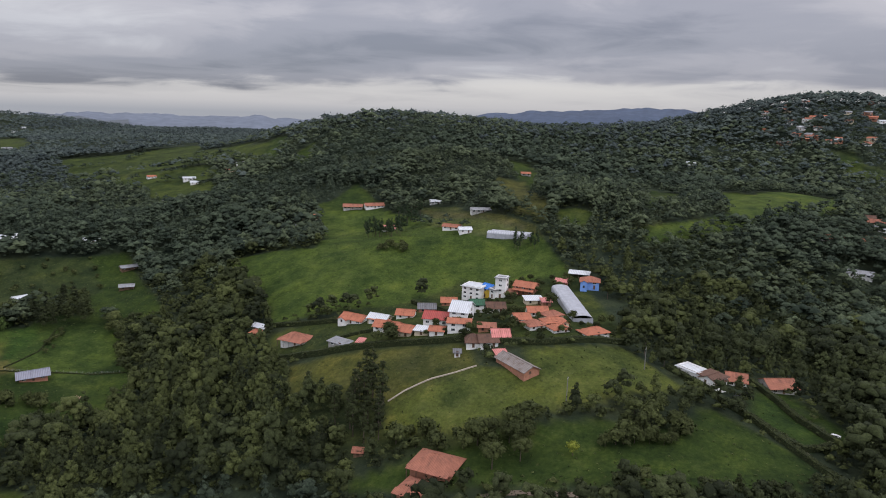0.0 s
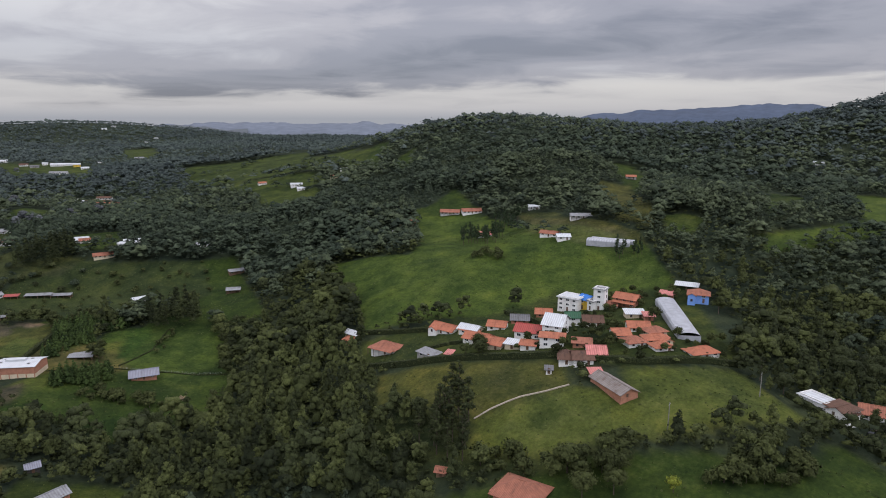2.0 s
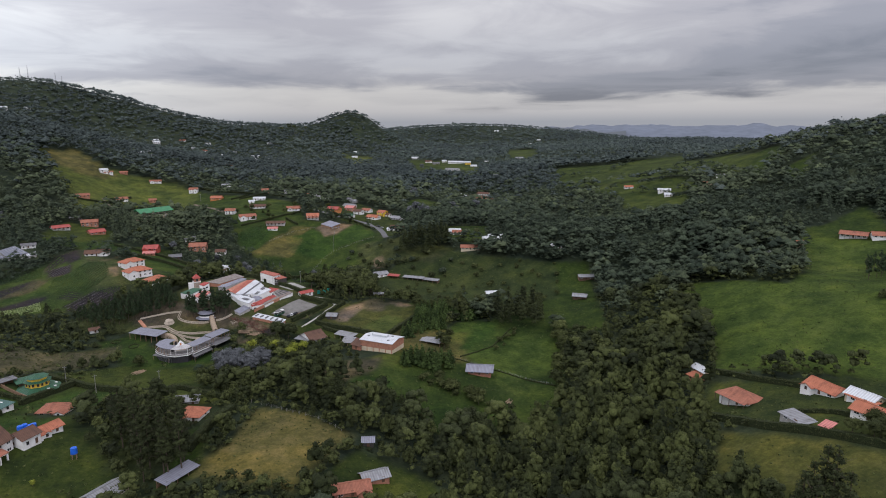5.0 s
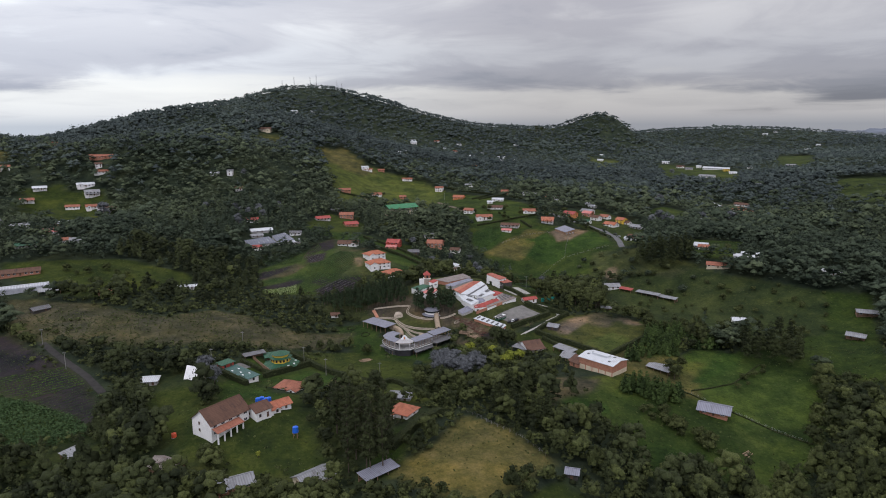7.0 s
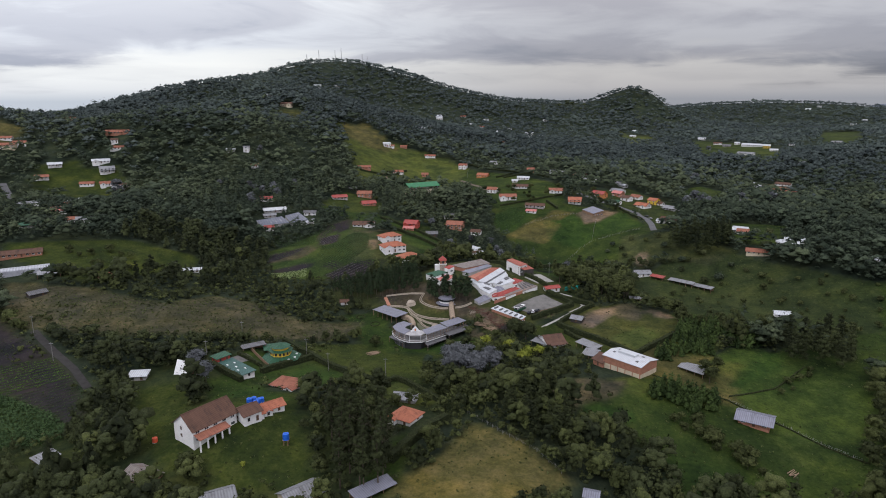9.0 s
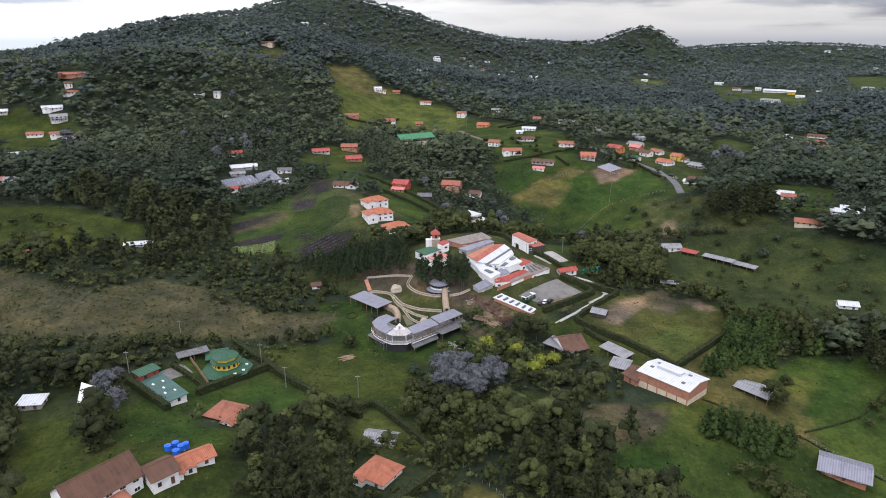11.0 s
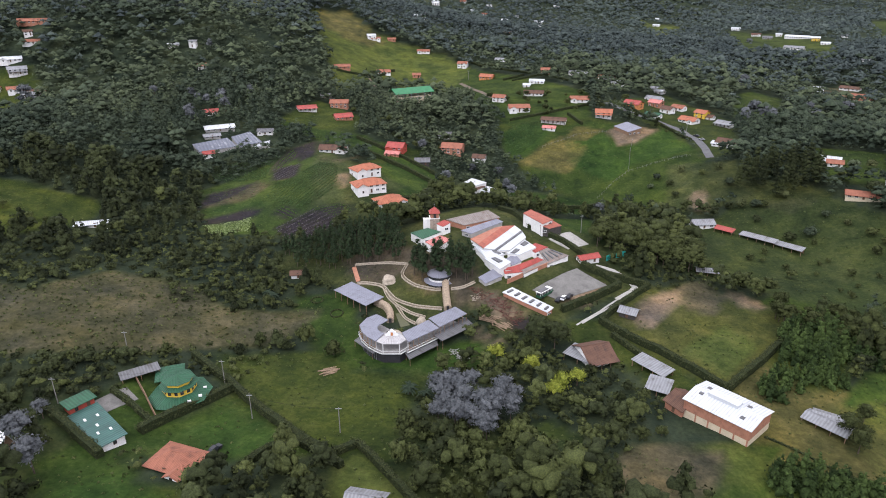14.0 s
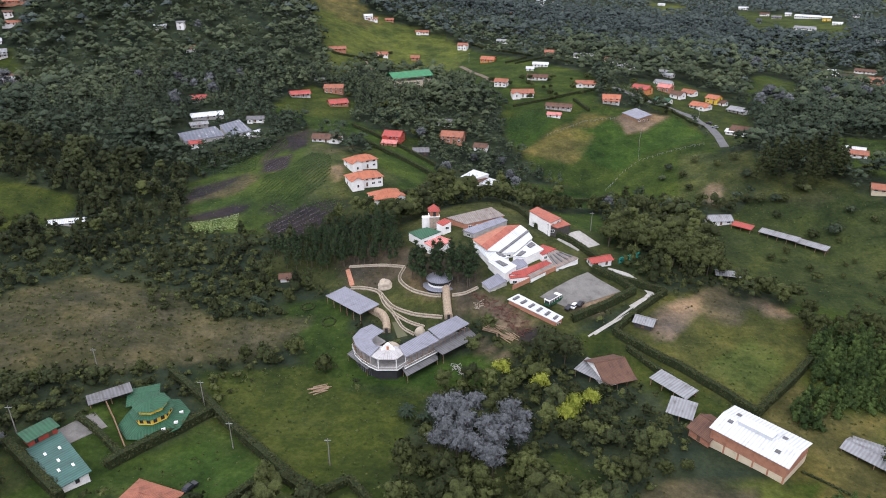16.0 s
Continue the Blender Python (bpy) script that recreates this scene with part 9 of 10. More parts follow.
hedge("hedge beside the farm lane", 2.4, 2.4, (-52.8, 396.9), (-32.9, 375.4), (-13.1, 358.6), (2.1, 345.1))
hedge("hedge beside the farm lane", 2.2, 2.2, (-59.9, 425.4), (-38.6, 403.3), (-15.5, 380.8), (5.6, 358.5))
hedge("hedge beside the lawn", 2.4, 2.2, (59.5, 349.6), (75.8, 346.0), (93.6, 350.7))
hedge("ragged low hedge along the ditch", 0.7, 0.5, (90.8, 126.5), (105.0, 113.2), (117.5, 107.9), (135.6, 91.3), (152.7, 68.4))
hedge("ragged low hedge along the fence", 0.6, 0.5, (118.9, 111.1), (144.2, 122.9), (169.8, 144.7))
hedge("brown-green hedge round the small garden", 2.4, 2.2, (-33.2, 116.8), (-23.7, 124.3), (-10.9, 105.7), (-3.1, 93.8))
hedge("dark garden hedge between ridge houses", 2.0, 1.8, (23.4, 734.5), (58.3, 680.9), (86.2, 635.5))
hedge("dark garden hedge between ridge houses", 2.0, 1.8, (66.5, 608.0), (98.7, 623.7), (115.9, 593.0))
hedge("dark garden hedge between ridge houses", 2.0, 1.8, (51.4, 472.4), (79.4, 483.7), (104.3, 497.3), (131.5, 516.5))
hedge("dark garden hedge along the ridge lane", 2.0, 1.8, (150.4, 505.9), (163.9, 463.6), (173.9, 425.8))
hedge("dark garden hedge on the slope", 2.0, 1.8, (-103.5, 627.4), (-83.3, 643.7), (-56.7, 672.3))
hedge("dark garden hedge between village gardens", 1.6, 1.5, (171.8, -47.8), (175.5, -57.4), (174.9, -75.1))
hedge("dark garden hedge between village gardens", 1.6, 1.5, (182.7, -119.5), (192.8, -126.1), (192.2, -135.0))
hedge("brown-green hedge round the garden", 3.0, 2.6, (-86.1, 171.0), (-70.5, 158.1), (-51.8, 139.0), (-39.7, 126.6), (-30.9, 118.3))
hedge("brown-green hedge round the garden", 3.2, 2.8, (-85.3, 126.8), (-80.4, 134.8), (-73.7, 144.4), (-68.3, 153.9))
hedge("hedge between the gardens", 2.0, 2.0, (-101.1, 144.4), (-92.5, 138.7), (-83.6, 130.9))
hedge("dense hedge beside the teal roof", 3.0, 2.6, (-112.7, 132.0), (-101.8, 123.7), (-90.7, 115.6))
hedge("hedge along the garden foot", 2.6, 2.2, (-54.1, 110.9), (-47.7, 121.8), (-41.1, 126.0), (-26.6, 113.4))
hedge("clipped hedge in front of the village", 3.0, 2.4, (159.6, -22.2), (157.9, -45.2), (159.8, -67.1), (163.0, -87.0), (166.1, -101.0), (170.3, -114.7))
hedge("clipped hedge in front of the village", 3.0, 2.4, (169.0, -120.1), (174.2, -139.2), (186.9, -156.7), (198.0, -169.6))
hedge("hedge behind the village gardens", 2.4, 2.2, (194.2, 11.0), (193.9, -12.7), (193.6, -35.0))
hedge("hedge beside the white house", 2.6, 2.2, (186.0, -187.6), (177.3, -199.5), (166.2, -210.2))
hedge("hedge along the lawn", 2.2, 2.0, (161.2, -217.3), (150.7, -224.5), (143.3, -231.0), (152.6, -240.9))
hedge("hedge between the lawns", 2.6, 2.2, (198.2, -217.9), (185.9, -225.2), (171.4, -231.5), (155.7, -241.3))
hedge("hedge down the pasture edge", 2.4, 2.0, (166.2, -210.2), (157.9, -218.9), (139.1, -230.6), (127.5, -239.3))
hedge("hedge behind the village houses", 2.4, 2.2, (228.6, -56.1), (222.6, -68.8), (205.6, -88.7))
hedge("bright bushy bamboo hedge along the lawn", 4.0, 3.4, (-21.3, 51.6), (-12.4, 67.6), (-2.1, 79.4))
hedge("hedge by the white farm", 2.2, 2.0, (62.1, 184.8), (74.3, 159.2))
hedge("hedge along the ridge house", 2.2, 2.0, (58.4, 616.6), (79.3, 630.0))
hedge("hedge along the ridge house", 2.4, 2.2, (-63.6, 636.6), (-73.7, 664.8), (-51.7, 686.9))
hedge("hedge above the pasture", 2.4, 2.2, (97.1, 481.2), (104.2, 461.3))
hedge("long hedge across the slope", 2.6, 2.4, (30.7, 724.0), (49.2, 703.7), (69.2, 681.9))
# groves and single trees
keep_clear(-102.6, 46.7, 10)
keep_clear(-26.0, 297.0, 11)
keep_clear(-121.5, 110.0, 10)
keep_clear(-68.0, 114.0, 8)
keep_clear(-140.0, 55.8, 8)
keep_clear(76.9, 119.0, 13)
keep_clear(65.3, 122.6, 9)
grove("eucalyptus", "tall dark eucalyptus in a clump beside the meadow", ((157.3, 149.7), (176.7, 177.1), (200.7, 167.5), (193.6, 139.8), (177.0, 135.9)), 6.5, 105, (0.7, 1.1), group="eucalyptus by the meadow", most=40, joined=True)
grove("broad", "dark leafy tree in a row between the fields", ((123.5, 191.2), (140.9, 230.7), (165.0, 211.2), (156.4, 175.0), (133.4, 173.4)), 5.5, 81, (0.5, 0.95), group="trees between the fields", most=26)
grove("broad", "dark leafy tree beside the track", ((110.7, 123.0), (121.5, 134.9), (125.8, 127.5), (117.2, 116.0)), 5, 56, (0.6, 0.9), group="", most=6)
grove("bush", "dark low shrub along the meadow ditch", ((86.7, 91.2), (94.1, 93.0), (107.5, 78.7), (117.7, 66.3), (110.2, 61.2), (95.1, 74.6)), 4.2, 76, (0.7, 1.4), category='bush', group="shrubs along the ditch", most=34)
grove("bush", "dark low shrub along the meadow fence", ((138.9, 117.2), (167.2, 142.4), (170.7, 138.8), (142.7, 114.6)), 4.4, 56, (0.5, 0.9), category='bush', group="shrubs along the fence", most=12)
grove("broad", "dense dark tree at the meadow edge", ((183.7, 119.3), (195.3, 125.4), (147.7, 52.5), (148.4, 63.1)), 6, 76, (0.6, 1.0), group="trees at the meadow edge", most=16, joined=True)
grove("eucalyptus", "tall slim dark eucalyptus in the ravine", ((15.0, 79.7), (36.7, 111.9), (45.7, 88.9), (43.0, 63.3), (29.3, 59.1)), 5.5, 89, (0.6, 0.95), group="eucalyptus in the ravine", most=34, joined=True)
grove("bush", "scattered olive shrub on the rough pasture", ((133.9, 294.7), (160.4, 316.3), (205.1, 306.6), (238.8, 258.7), (258.3, 227.1), (230.3, 182.0), (180.0, 177.6), (159.5, 238.2), (147.9, 255.2)), 13, 174, (0.5, 1.1), category='bush', group="shrubs on the rough pasture", most=44, avoid=True)
grove("bush", "scattered shrub on the valley pasture", ((-263.1, 277.6), (-223.2, 297.3), (-176.5, 286.8), (-176.0, 265.5), (-218.8, 228.8)), 11, 126, (0.6, 1.3), category='bush', group="shrubs on the valley pasture", most=16, avoid=True)
grove("broad", "leafy garden tree among the ridge houses", ((10.2, 724.5), (110.0, 703.7), (149.8, 532.8), (179.2, 457.0), (165.6, 427.7), (134.5, 487.9), (78.0, 473.2), (52.8, 488.0), (19.1, 582.8)), 13, 170, (0.35, 0.75), group="ridge garden trees", most=40, avoid=True, joined=True)
grove("broad", "leafy garden tree among the orchard houses", ((-94.6, 564.3), (-46.2, 605.2), (-11.1, 498.3), (0.1, 403.9), (-16.4, 386.1), (-39.2, 441.0), (-75.7, 497.5)), 11, 134, (0.4, 0.8), group="ridge garden trees", most=24, avoid=True, joined=True)
grove("broad", "leafy garden tree among village houses", ((184.7, 5.1), (198.8, -29.9), (229.1, -59.2), (270.1, -67.7), (275.4, -112.6), (277.9, -133.9), (206.4, -169.4), (172.6, -137.3), (170.1, -114.3), (164.4, -64.2), (166.7, -13.1)), 6.2, 134, (0.22, 0.55), group="village garden trees", most=90, avoid=True, joined=True)
grove("bush", "rounded shrub at the woodland edge below the fields", ((111.5, -107.7), (117.0, -137.8), (130.1, -150.7), (120.5, -157.4), (108.9, -141.1), (104.0, -114.0)), 6, 90, (0.9, 1.8), category='bush', group="shrubs below the fields", most=30)
grove("pine", "tall dark pine with bare lower trunk", ((-78.7, 260.4), (-57.9, 271.4), (-24.5, 278.0), (-19.2, 255.2), (-15.9, 237.8), (-34.0, 243.1), (-63.2, 245.5)), 3.5, 125, (0.52, 0.74), group="pines above the terraces", most=118)
grove("pine", "tall dark pine with bare lower trunk", ((-15.8, 235.2), (12.5, 230.3), (14.2, 219.3), (-10.8, 223.1)), 3.7, 63, (0.7, 0.95), group="pines above the terraces", most=24)
grove("eucalyptus", "tall dark grey-green eucalyptus beside the garden", ((-45.6, 76.5), (-36.1, 94.2), (-20.2, 62.3), (-19.9, 34.8), (-38.0, 37.1)), 5.2, 78, (0.95, 1.3), group="eucalyptus by the farmhouse", most=26)
grove("silver", "silver-leaved tree in the thicket", ((-4.1, 150.1), (6.3, 168.8), (25.2, 161.5), (27.2, 140.2), (13.6, 126.0), (-0.8, 130.4)), 5.2, 74, (0.7, 1.1), group="silver-leaved trees", most=22)
grove("young_pine", "young green pine in a plantation", ((114, 169), (125, 186), (141, 192), (152, 179), (162, 169), (155, 163), (142, 161), (136, 164), (128, 160), (118, 159), (112, 162)), 2.7, 162, (1.0, 1.7), group="young pines", most=200, joined=True)
grove("young_pine", "young green pine in a plantation", ((97, 148), (106, 155), (125, 159), (132, 154), (128, 149), (113, 148), (99, 140)), 2.6, 72, (0.9, 1.4), group="young pines", most=90, joined=True)
grove("young_pine", "slim dark young pine in a row", ((86, 112), (93, 113), (111, 107), (109, 101), (100, 95), (92, 102), (83, 105)), 2.4, 73, (1.1, 1.9), group="young pines by the barn", most=80, joined=True)
grove("eucalyptus", "tall dark eucalyptus in a clump by the pasture", ((164.1, 326.9), (200.1, 375.4), (230.9, 377.0), (202.8, 312.3), (182.9, 311.0)), 5.4, 94, (0.8, 1.1), group="eucalyptus on the ridge", most=40, joined=True)
grove("broad", "dark leafy tree beside the drive", ((67.9, 248.0), (86.6, 299.9), (99.0, 303.3), (83.9, 248.6)), 5.0, 64, (0.8, 1.2), group="trees behind the compound", most=14)
grove("broad", "dark leafy tree behind the compound", ((87.9, 234.0), (106.4, 274.6), (129.7, 273.0), (112.9, 232.5)), 5.5, 73, (0.8, 1.25), group="trees behind the compound", most=18)
grove("eucalyptus", "tall dark eucalyptus below the village", ((111.8, -83.8), (129.7, -75.5), (130.6, -94.7), (111.5, -107.7), (102.5, -102.2)), 5.5, 71, (0.8, 1.1), group="eucalyptus below the village", most=16)
grove("bush", "grey-green orchard bush in the pasture", ((120.5, -157.4), (133.7, -163.0), (152.0, -185.6), (141.2, -199.1), (125.2, -195.6), (116.2, -174.2)), 4.6, 72, (0.8, 1.5), category='bush', group="orchard bushes", most=26)
grove("broad", "leafy tree beside the tiled house", ((107.7, -135.9), (119.3, -136.9), (118.9, -152.4), (107.1, -156.1), (99.4, -144.8)), 5, 64, (0.7, 1.0), group="trees by the tiled house", most=14)
grove("broad", "dark tree between village houses", ((169.2, -61.3), (174.0, -75.7), (163.2, -82.9), (161.5, -67.4)), 5, 55, (0.6, 0.8), group="", most=5)
grove("pine", "dark conifer in a row on the green hill", ((364, 66), (361, 19), (322, -6), (318, 26)), 7.5, 79, (0.6, 0.9), group="conifers on the green hill", most=26)
grove("pine", "dark conifer behind the green hill", ((406, 52), (396, 19), (366, 4), (384, 36)), 8, 81, (0.6, 0.95), group="conifers on the green hill", most=14)
grove("bush", "dark bush on the green hill", ((282.1, -2.4), (300.2, 1.7), (301.8, -14.2), (286.8, -20.1)), 4.4, 60, (0.8, 1.3), category='bush', group="", most=14)
grove("pine", "dark conifer beside the greenhouse", ((322, -78), (324, -98), (310, -101), (309, -85)), 4.5, 67, (0.45, 0.62), group="conifers beside the greenhouse", most=12)
grove("round", "broad dark cedar on the woodland edge", ((203.8, -195.8), (239.5, -199.6), (248.1, -227.8), (225.5, -229.1)), 9, 100, (0.7, 1.0), group="", most=10)
grove("umbrella", "flat-topped tree on the skyline ridge", ((271.3, 1507.8), (295.1, 1610.6), (383.8, 1603.4), (369.3, 1534.6)), 34, 348, (0.9, 1.3), group="trees on the skyline", most=8)
plant("round", "large round dark-leaved tree beside the logs", 34.4, 183.5, 1.1)
plant("bright", "yellow-green flowering tree beside the hedge", 19.1, 175.9, 1.1)
plant("bright", "yellow-green flowering tree in the thicket", 44.2, 157.9, 1.0)
plant("bright", "yellow-green flowering tree in the thicket", 30.2, 166.2, 1.2)
plant("bright", "yellow-green flowering tree in the thicket", 37.6, 153.9, 1.2)
plant("bright", "yellow-green flowering tree in the thicket", 35.1, 149.6, 1.1)
plant("bright", "small yellow-flowered bush on lawn", -70.1, 49.6, 0.4)
plant("silver", "silver-leaved tree beside the white cabin", -102.9, 107.2, 1.0)
plant("silver", "small silver-leaved tree by the lawn", -113.2, 129.2, 0.6)
plant("silver", "silver-leaved tree beside the cabin", -108.7, 112.5, 1.1)
plant("bush", "clipped round bush by the terrace", -40.1, 182.9, 1.5, category="bush")
plant("round", "dark round tree by the pasture", 222.7, 297.4, 0.9)
plant("bush", "green bush beside the barn", 61.9, 127.2, 0.9, category="bush")
plant("bush", "green bush beside the barn", 52.6, 132.1, 1.0, category="bush")
plant("bush", "green bush beside the barn", 56.7, 126.3, 0.9, category="bush")
plant("bright", "yellow-green tree in the pasture", 113.5, -168.6, 0.7)
plant("round", "dark tree among village houses", 164.1, -78.3, 0.6)
plant("broad", "tree among village houses", 228.3, -130.2, 0.8)
plant("broad", "tree behind the blue house", 256.2, -151.7, 0.9)
plant("broad", "tree between the village gardens", 181.6, -126.1, 0.6)
plant("eucalyptus", "dark tall tree at the field corner", 192.1, -178.3, 0.6)
plant("round", "dark tree at the field corner", 187.0, -186.5, 0.7)
plant("silver", "pale flowering tree on the far slope", -220.3, 479.8, 0.9)
plant("silver", "silver tree by the greenhouses", -157.9, 450.8, 1.0)
plant("silver", "silver tree by the greenhouses", -174.3, 425.2, 0.8)
plant("silver", "silver tree above the plots", -150.3, 492.1, 0.8)
plant("silver", "pale silver tree beside the ridge lane", 244.5, 489.8, 1.5)
plant("silver", "pale silver tree in the wood", 301.7, 640.3, 1.2)
plant("silver", "white-flowering tree on the western slope", -326.1, 490.4, 1.6)
plant("silver", "white-flowering tree in the far wood", 304.2, 518.0, 1.0)
plant("silver", "white-flowering tree in the far wood", 335.1, 518.6, 1.1)
fence((95.9, 361.3), (109.5, 378.7), (121.7, 389.4), (140.5, 394.4), (165.8, 394.3))
fence((70.2, 426.2), (97.1, 444.3), (122.8, 449.0))
fence((121.7, 389.4), (129.2, 415.9), (136.5, 437.4))
fence((6.2, 84.7), (18.3, 69.2), (29.3, 59.1), (37.5, 44.7))
fence((117.5, 107.9), (135.6, 91.3), (152.7, 68.4))
log_pile(122.5, 64.7, 30, 5, 5.0, "heap of grey timber beams on the meadow")
hedge("low round flower bed on the lawn", 0.6, 0.4, (-50.1, 220.4), (-50.6, 221.9), (-51.9, 222.8), (-53.5, 222.8), (-54.8, 221.9), (-55.3, 220.4), (-54.8, 218.8), (-53.5, 217.9), (-51.9, 217.9), (-50.6, 218.8), (-50.1, 220.4))
hedge("low round flower bed on the lawn", 0.6, 0.4, (-40.4, 210.3), (-40.9, 211.8), (-42.2, 212.7), (-43.8, 212.7), (-45.1, 211.8), (-45.6, 210.3), (-45.1, 208.7), (-43.8, 207.8), (-42.2, 207.8), (-40.9, 208.7), (-40.4, 210.3))
# masts, poles and cables
mast(-341, 1512, 22)
mast(-312, 1517, 29)
mast(-273, 1524, 27)
mast(-258, 1526, 33)
mast(-207, 1533, 25)
mast(-195, 1535, 21)
pole(140.2, -159.8)
pole(-57.4, 138.7)
pole(-71.5, 157.4)
pole(-29.9, 131.9)
pole(-113.2, 136.6)
pole(26.0, 652.6)
pole(80.1, 659.5)
pole(175.9, 441.8)
pole(-105.1, 164.6)
pole(-205.7, 156.9)
pole(-179.2, 127.9)
pole(177.2, -180.3)
pole(216.9, -208.4)
pole(66.1, 267.4)
wire(-57.4, 138.7, -71.5, 157.4)
wire(-71.5, 157.4, -113.2, 136.6)
wire(-57.4, 138.7, -29.9, 131.9)
wire(-205.7, 156.9, -179.2, 127.9)

def build_woods():
    rng = np.random.default_rng(11)
    x, y = scatter(rng, -420, 600, -480, 760, 5.6)
    d = distance_out(x, y)
    keep = in_sector(x, y) & (d < 640)
    x, y, d = x[keep], y[keep], d[keep]
    open_ = open_ground(x, y) > 0.5
    dens = 0.95 + 0.45 * wobble(x, y, 45, 8) + 0.3 * wobble(x, y, 17, 9)
    keep = (~open_) & (rng.uniform(size=len(x)) < dens) & free_of_things(x, y, 2.5)
    x, y, d = x[keep], y[keep], d[keep]
    tall = np.clip(8.0 + 4.0 * wobble(x, y, 55, 12) + rng.normal(scale=1.8, size=len(x)), 3.0, 15)
    full = tall.copy()
    low = inside(x, y, MARSHLAND, 12.0)
    tall = tall * (1 - 0.62 * low)
    for poly, cut in LOWER:
        tall = tall * (1 - cut * inside(x, y, poly, 8.0))
    spread = (0.5 * tall + 0.5 * full) * rng.uniform(0.42, 0.62, len(x))
    cone = (wobble(x, y, 70, 21) + rng.normal(scale=0.3, size=len(x)) > 0.3).astype(float)
    tall, spread = tall * (1 + 0.22 * cone), spread * (1 - 0.22 * cone)
    for part_, lo, lumps, count in (("near", 90, 10, 18), ("middle", 320, 6, 10)):
        d_soft = d + wobble(x, y, 12, 77) * 40
        by_hall = (d_soft >= 320) & (np.abs(x + 40) < 190) & (y < 345)
        m = ((d >= 90) & (d_soft < 320)) | by_hall if part_ == "near" else ((d_soft >= 320) | (d < 90)) & ~by_hall
        dark = wobble(x, y, 80, 31) + rng.normal(scale=0.25, size=len(x)) > 0.0
        # outside the near belt the leaf colour holds some haze
        wood("woodland", "dense mixed green broadleaf woodland on the slopes", "woodland", x[m & ~dark], y[m & ~dark], tall[m & ~dark], spread[m & ~dark], lumps, count, LEAF if lo == 90 else LEAF_HAZY_MID, 5, cone[m & ~dark] * 0.6, close=lo == 90, most=0.34 if lo == 90 else 0.46)
        wood("woodland", "dark green woodland with taller crowns on the slopes", "woodland", x[m & dark], y[m & dark], tall[m & dark] * 1.15, spread[m & dark], lumps, count, LEAF_DARK if lo == 90 else LEAF_HAZY_MID_DARK, 6, cone[m & dark], close=lo == 90, most=0.34 if lo == 90 else 0.46)
    # bushes and saplings under and between the trees
    bx, by = scatter(rng, -330, 420, -330, 420, 4.0)
    bd = distance_out(bx, by)
    ok = in_sector(bx, by) & (bd > 90) & (bd < 390)
    bx, by = bx[ok], by[ok]
    ok = (open_ground(bx, by) < 0.5) & free_of_things(bx, by, 1.2)
    bx, by = bx[ok], by[ok]
    bt = rng.uniform(1.6, 4.2, len(bx))
    wood("thicket", "leafy thicket of bushes and saplings under the trees", "thicket", bx, by, bt, rng.uniform(2.0, 3.3, len(bx)), 1, 10, LEAF, 12, base=0.1, size=0.36, close=False, most=0.5)
    bx, by = scatter(rng, -420, 600, -480, 760, 5.4)
    bd = distance_out(bx, by)
    ok = in_sector(bx, by) & (bd > 390) & (bd < 640)
    bx, by = bx[ok], by[ok]
    ok = (open_ground(bx, by) < 0.5) & free_of_things(bx, by, 1.5)
    bx, by = bx[ok], by[ok]
    wood("thicket", "leafy thicket of bushes and saplings under the trees", "thicket", bx, by, rng.uniform(2.4, 5.0, len(bx)), rng.uniform(2.2, 3.4, len(bx)), 1, 5, LEAF_HAZY_MID_DARK, 13, base=0.1, size=0.36, close=False, most=0.6)
    for lo, hi, step, lumps, count in ((640, 1150, 8.6, 3, 5), (1150, 2700, 15.0, 2, 3)):
        x, y = scatter(rng, -1300, 2000, -1100, 2700, step)
        d = distance_out(x, y)
        keep = in_sector(x, y) & (d >= lo) & (d < hi)
        x, y, d = x[keep], y[keep], d[keep]
        keep = (open_ground(x, y) < 0.5) & (rng.uniform(size=len(x)) < 1.1 + 0.35 * wobble(x, y, 110, 41)) & (rng.uniform(size=len(x)) < np.clip(1700 / d, 0, 1)) & free_of_things(x, y, 2.0)
        x, y, d = x[keep], y[keep], d[keep]
        tall = np.clip(9 + 3 * wobble(x, y, 90, 42) + rng.normal(scale=2.0, size=len(x)), 4, 18)
        grow = np.clip(d / 1100, 0.9, 1.5)
        tall = np.where(d > 1150, tall * 0.75, tall)
        dark = wobble(x, y, 160, 43) + rng.normal(scale=0.25, size=len(x)) > 0.0
        # the farther crowns take leaves with more haze in their colour
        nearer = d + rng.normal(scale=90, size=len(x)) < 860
        for m, leaf in ((dark & nearer, LEAF_HAZY_MID_DARK), (~dark & nearer, LEAF_HAZY_MID), (dark & ~nearer, LEAF_HAZY_FAR_DARK), (~dark & ~nearer, LEAF_HAZY_FAR)):
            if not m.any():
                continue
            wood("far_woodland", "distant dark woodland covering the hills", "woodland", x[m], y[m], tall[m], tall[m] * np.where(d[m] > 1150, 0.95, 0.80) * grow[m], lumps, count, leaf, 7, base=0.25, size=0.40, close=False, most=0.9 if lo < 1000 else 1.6)


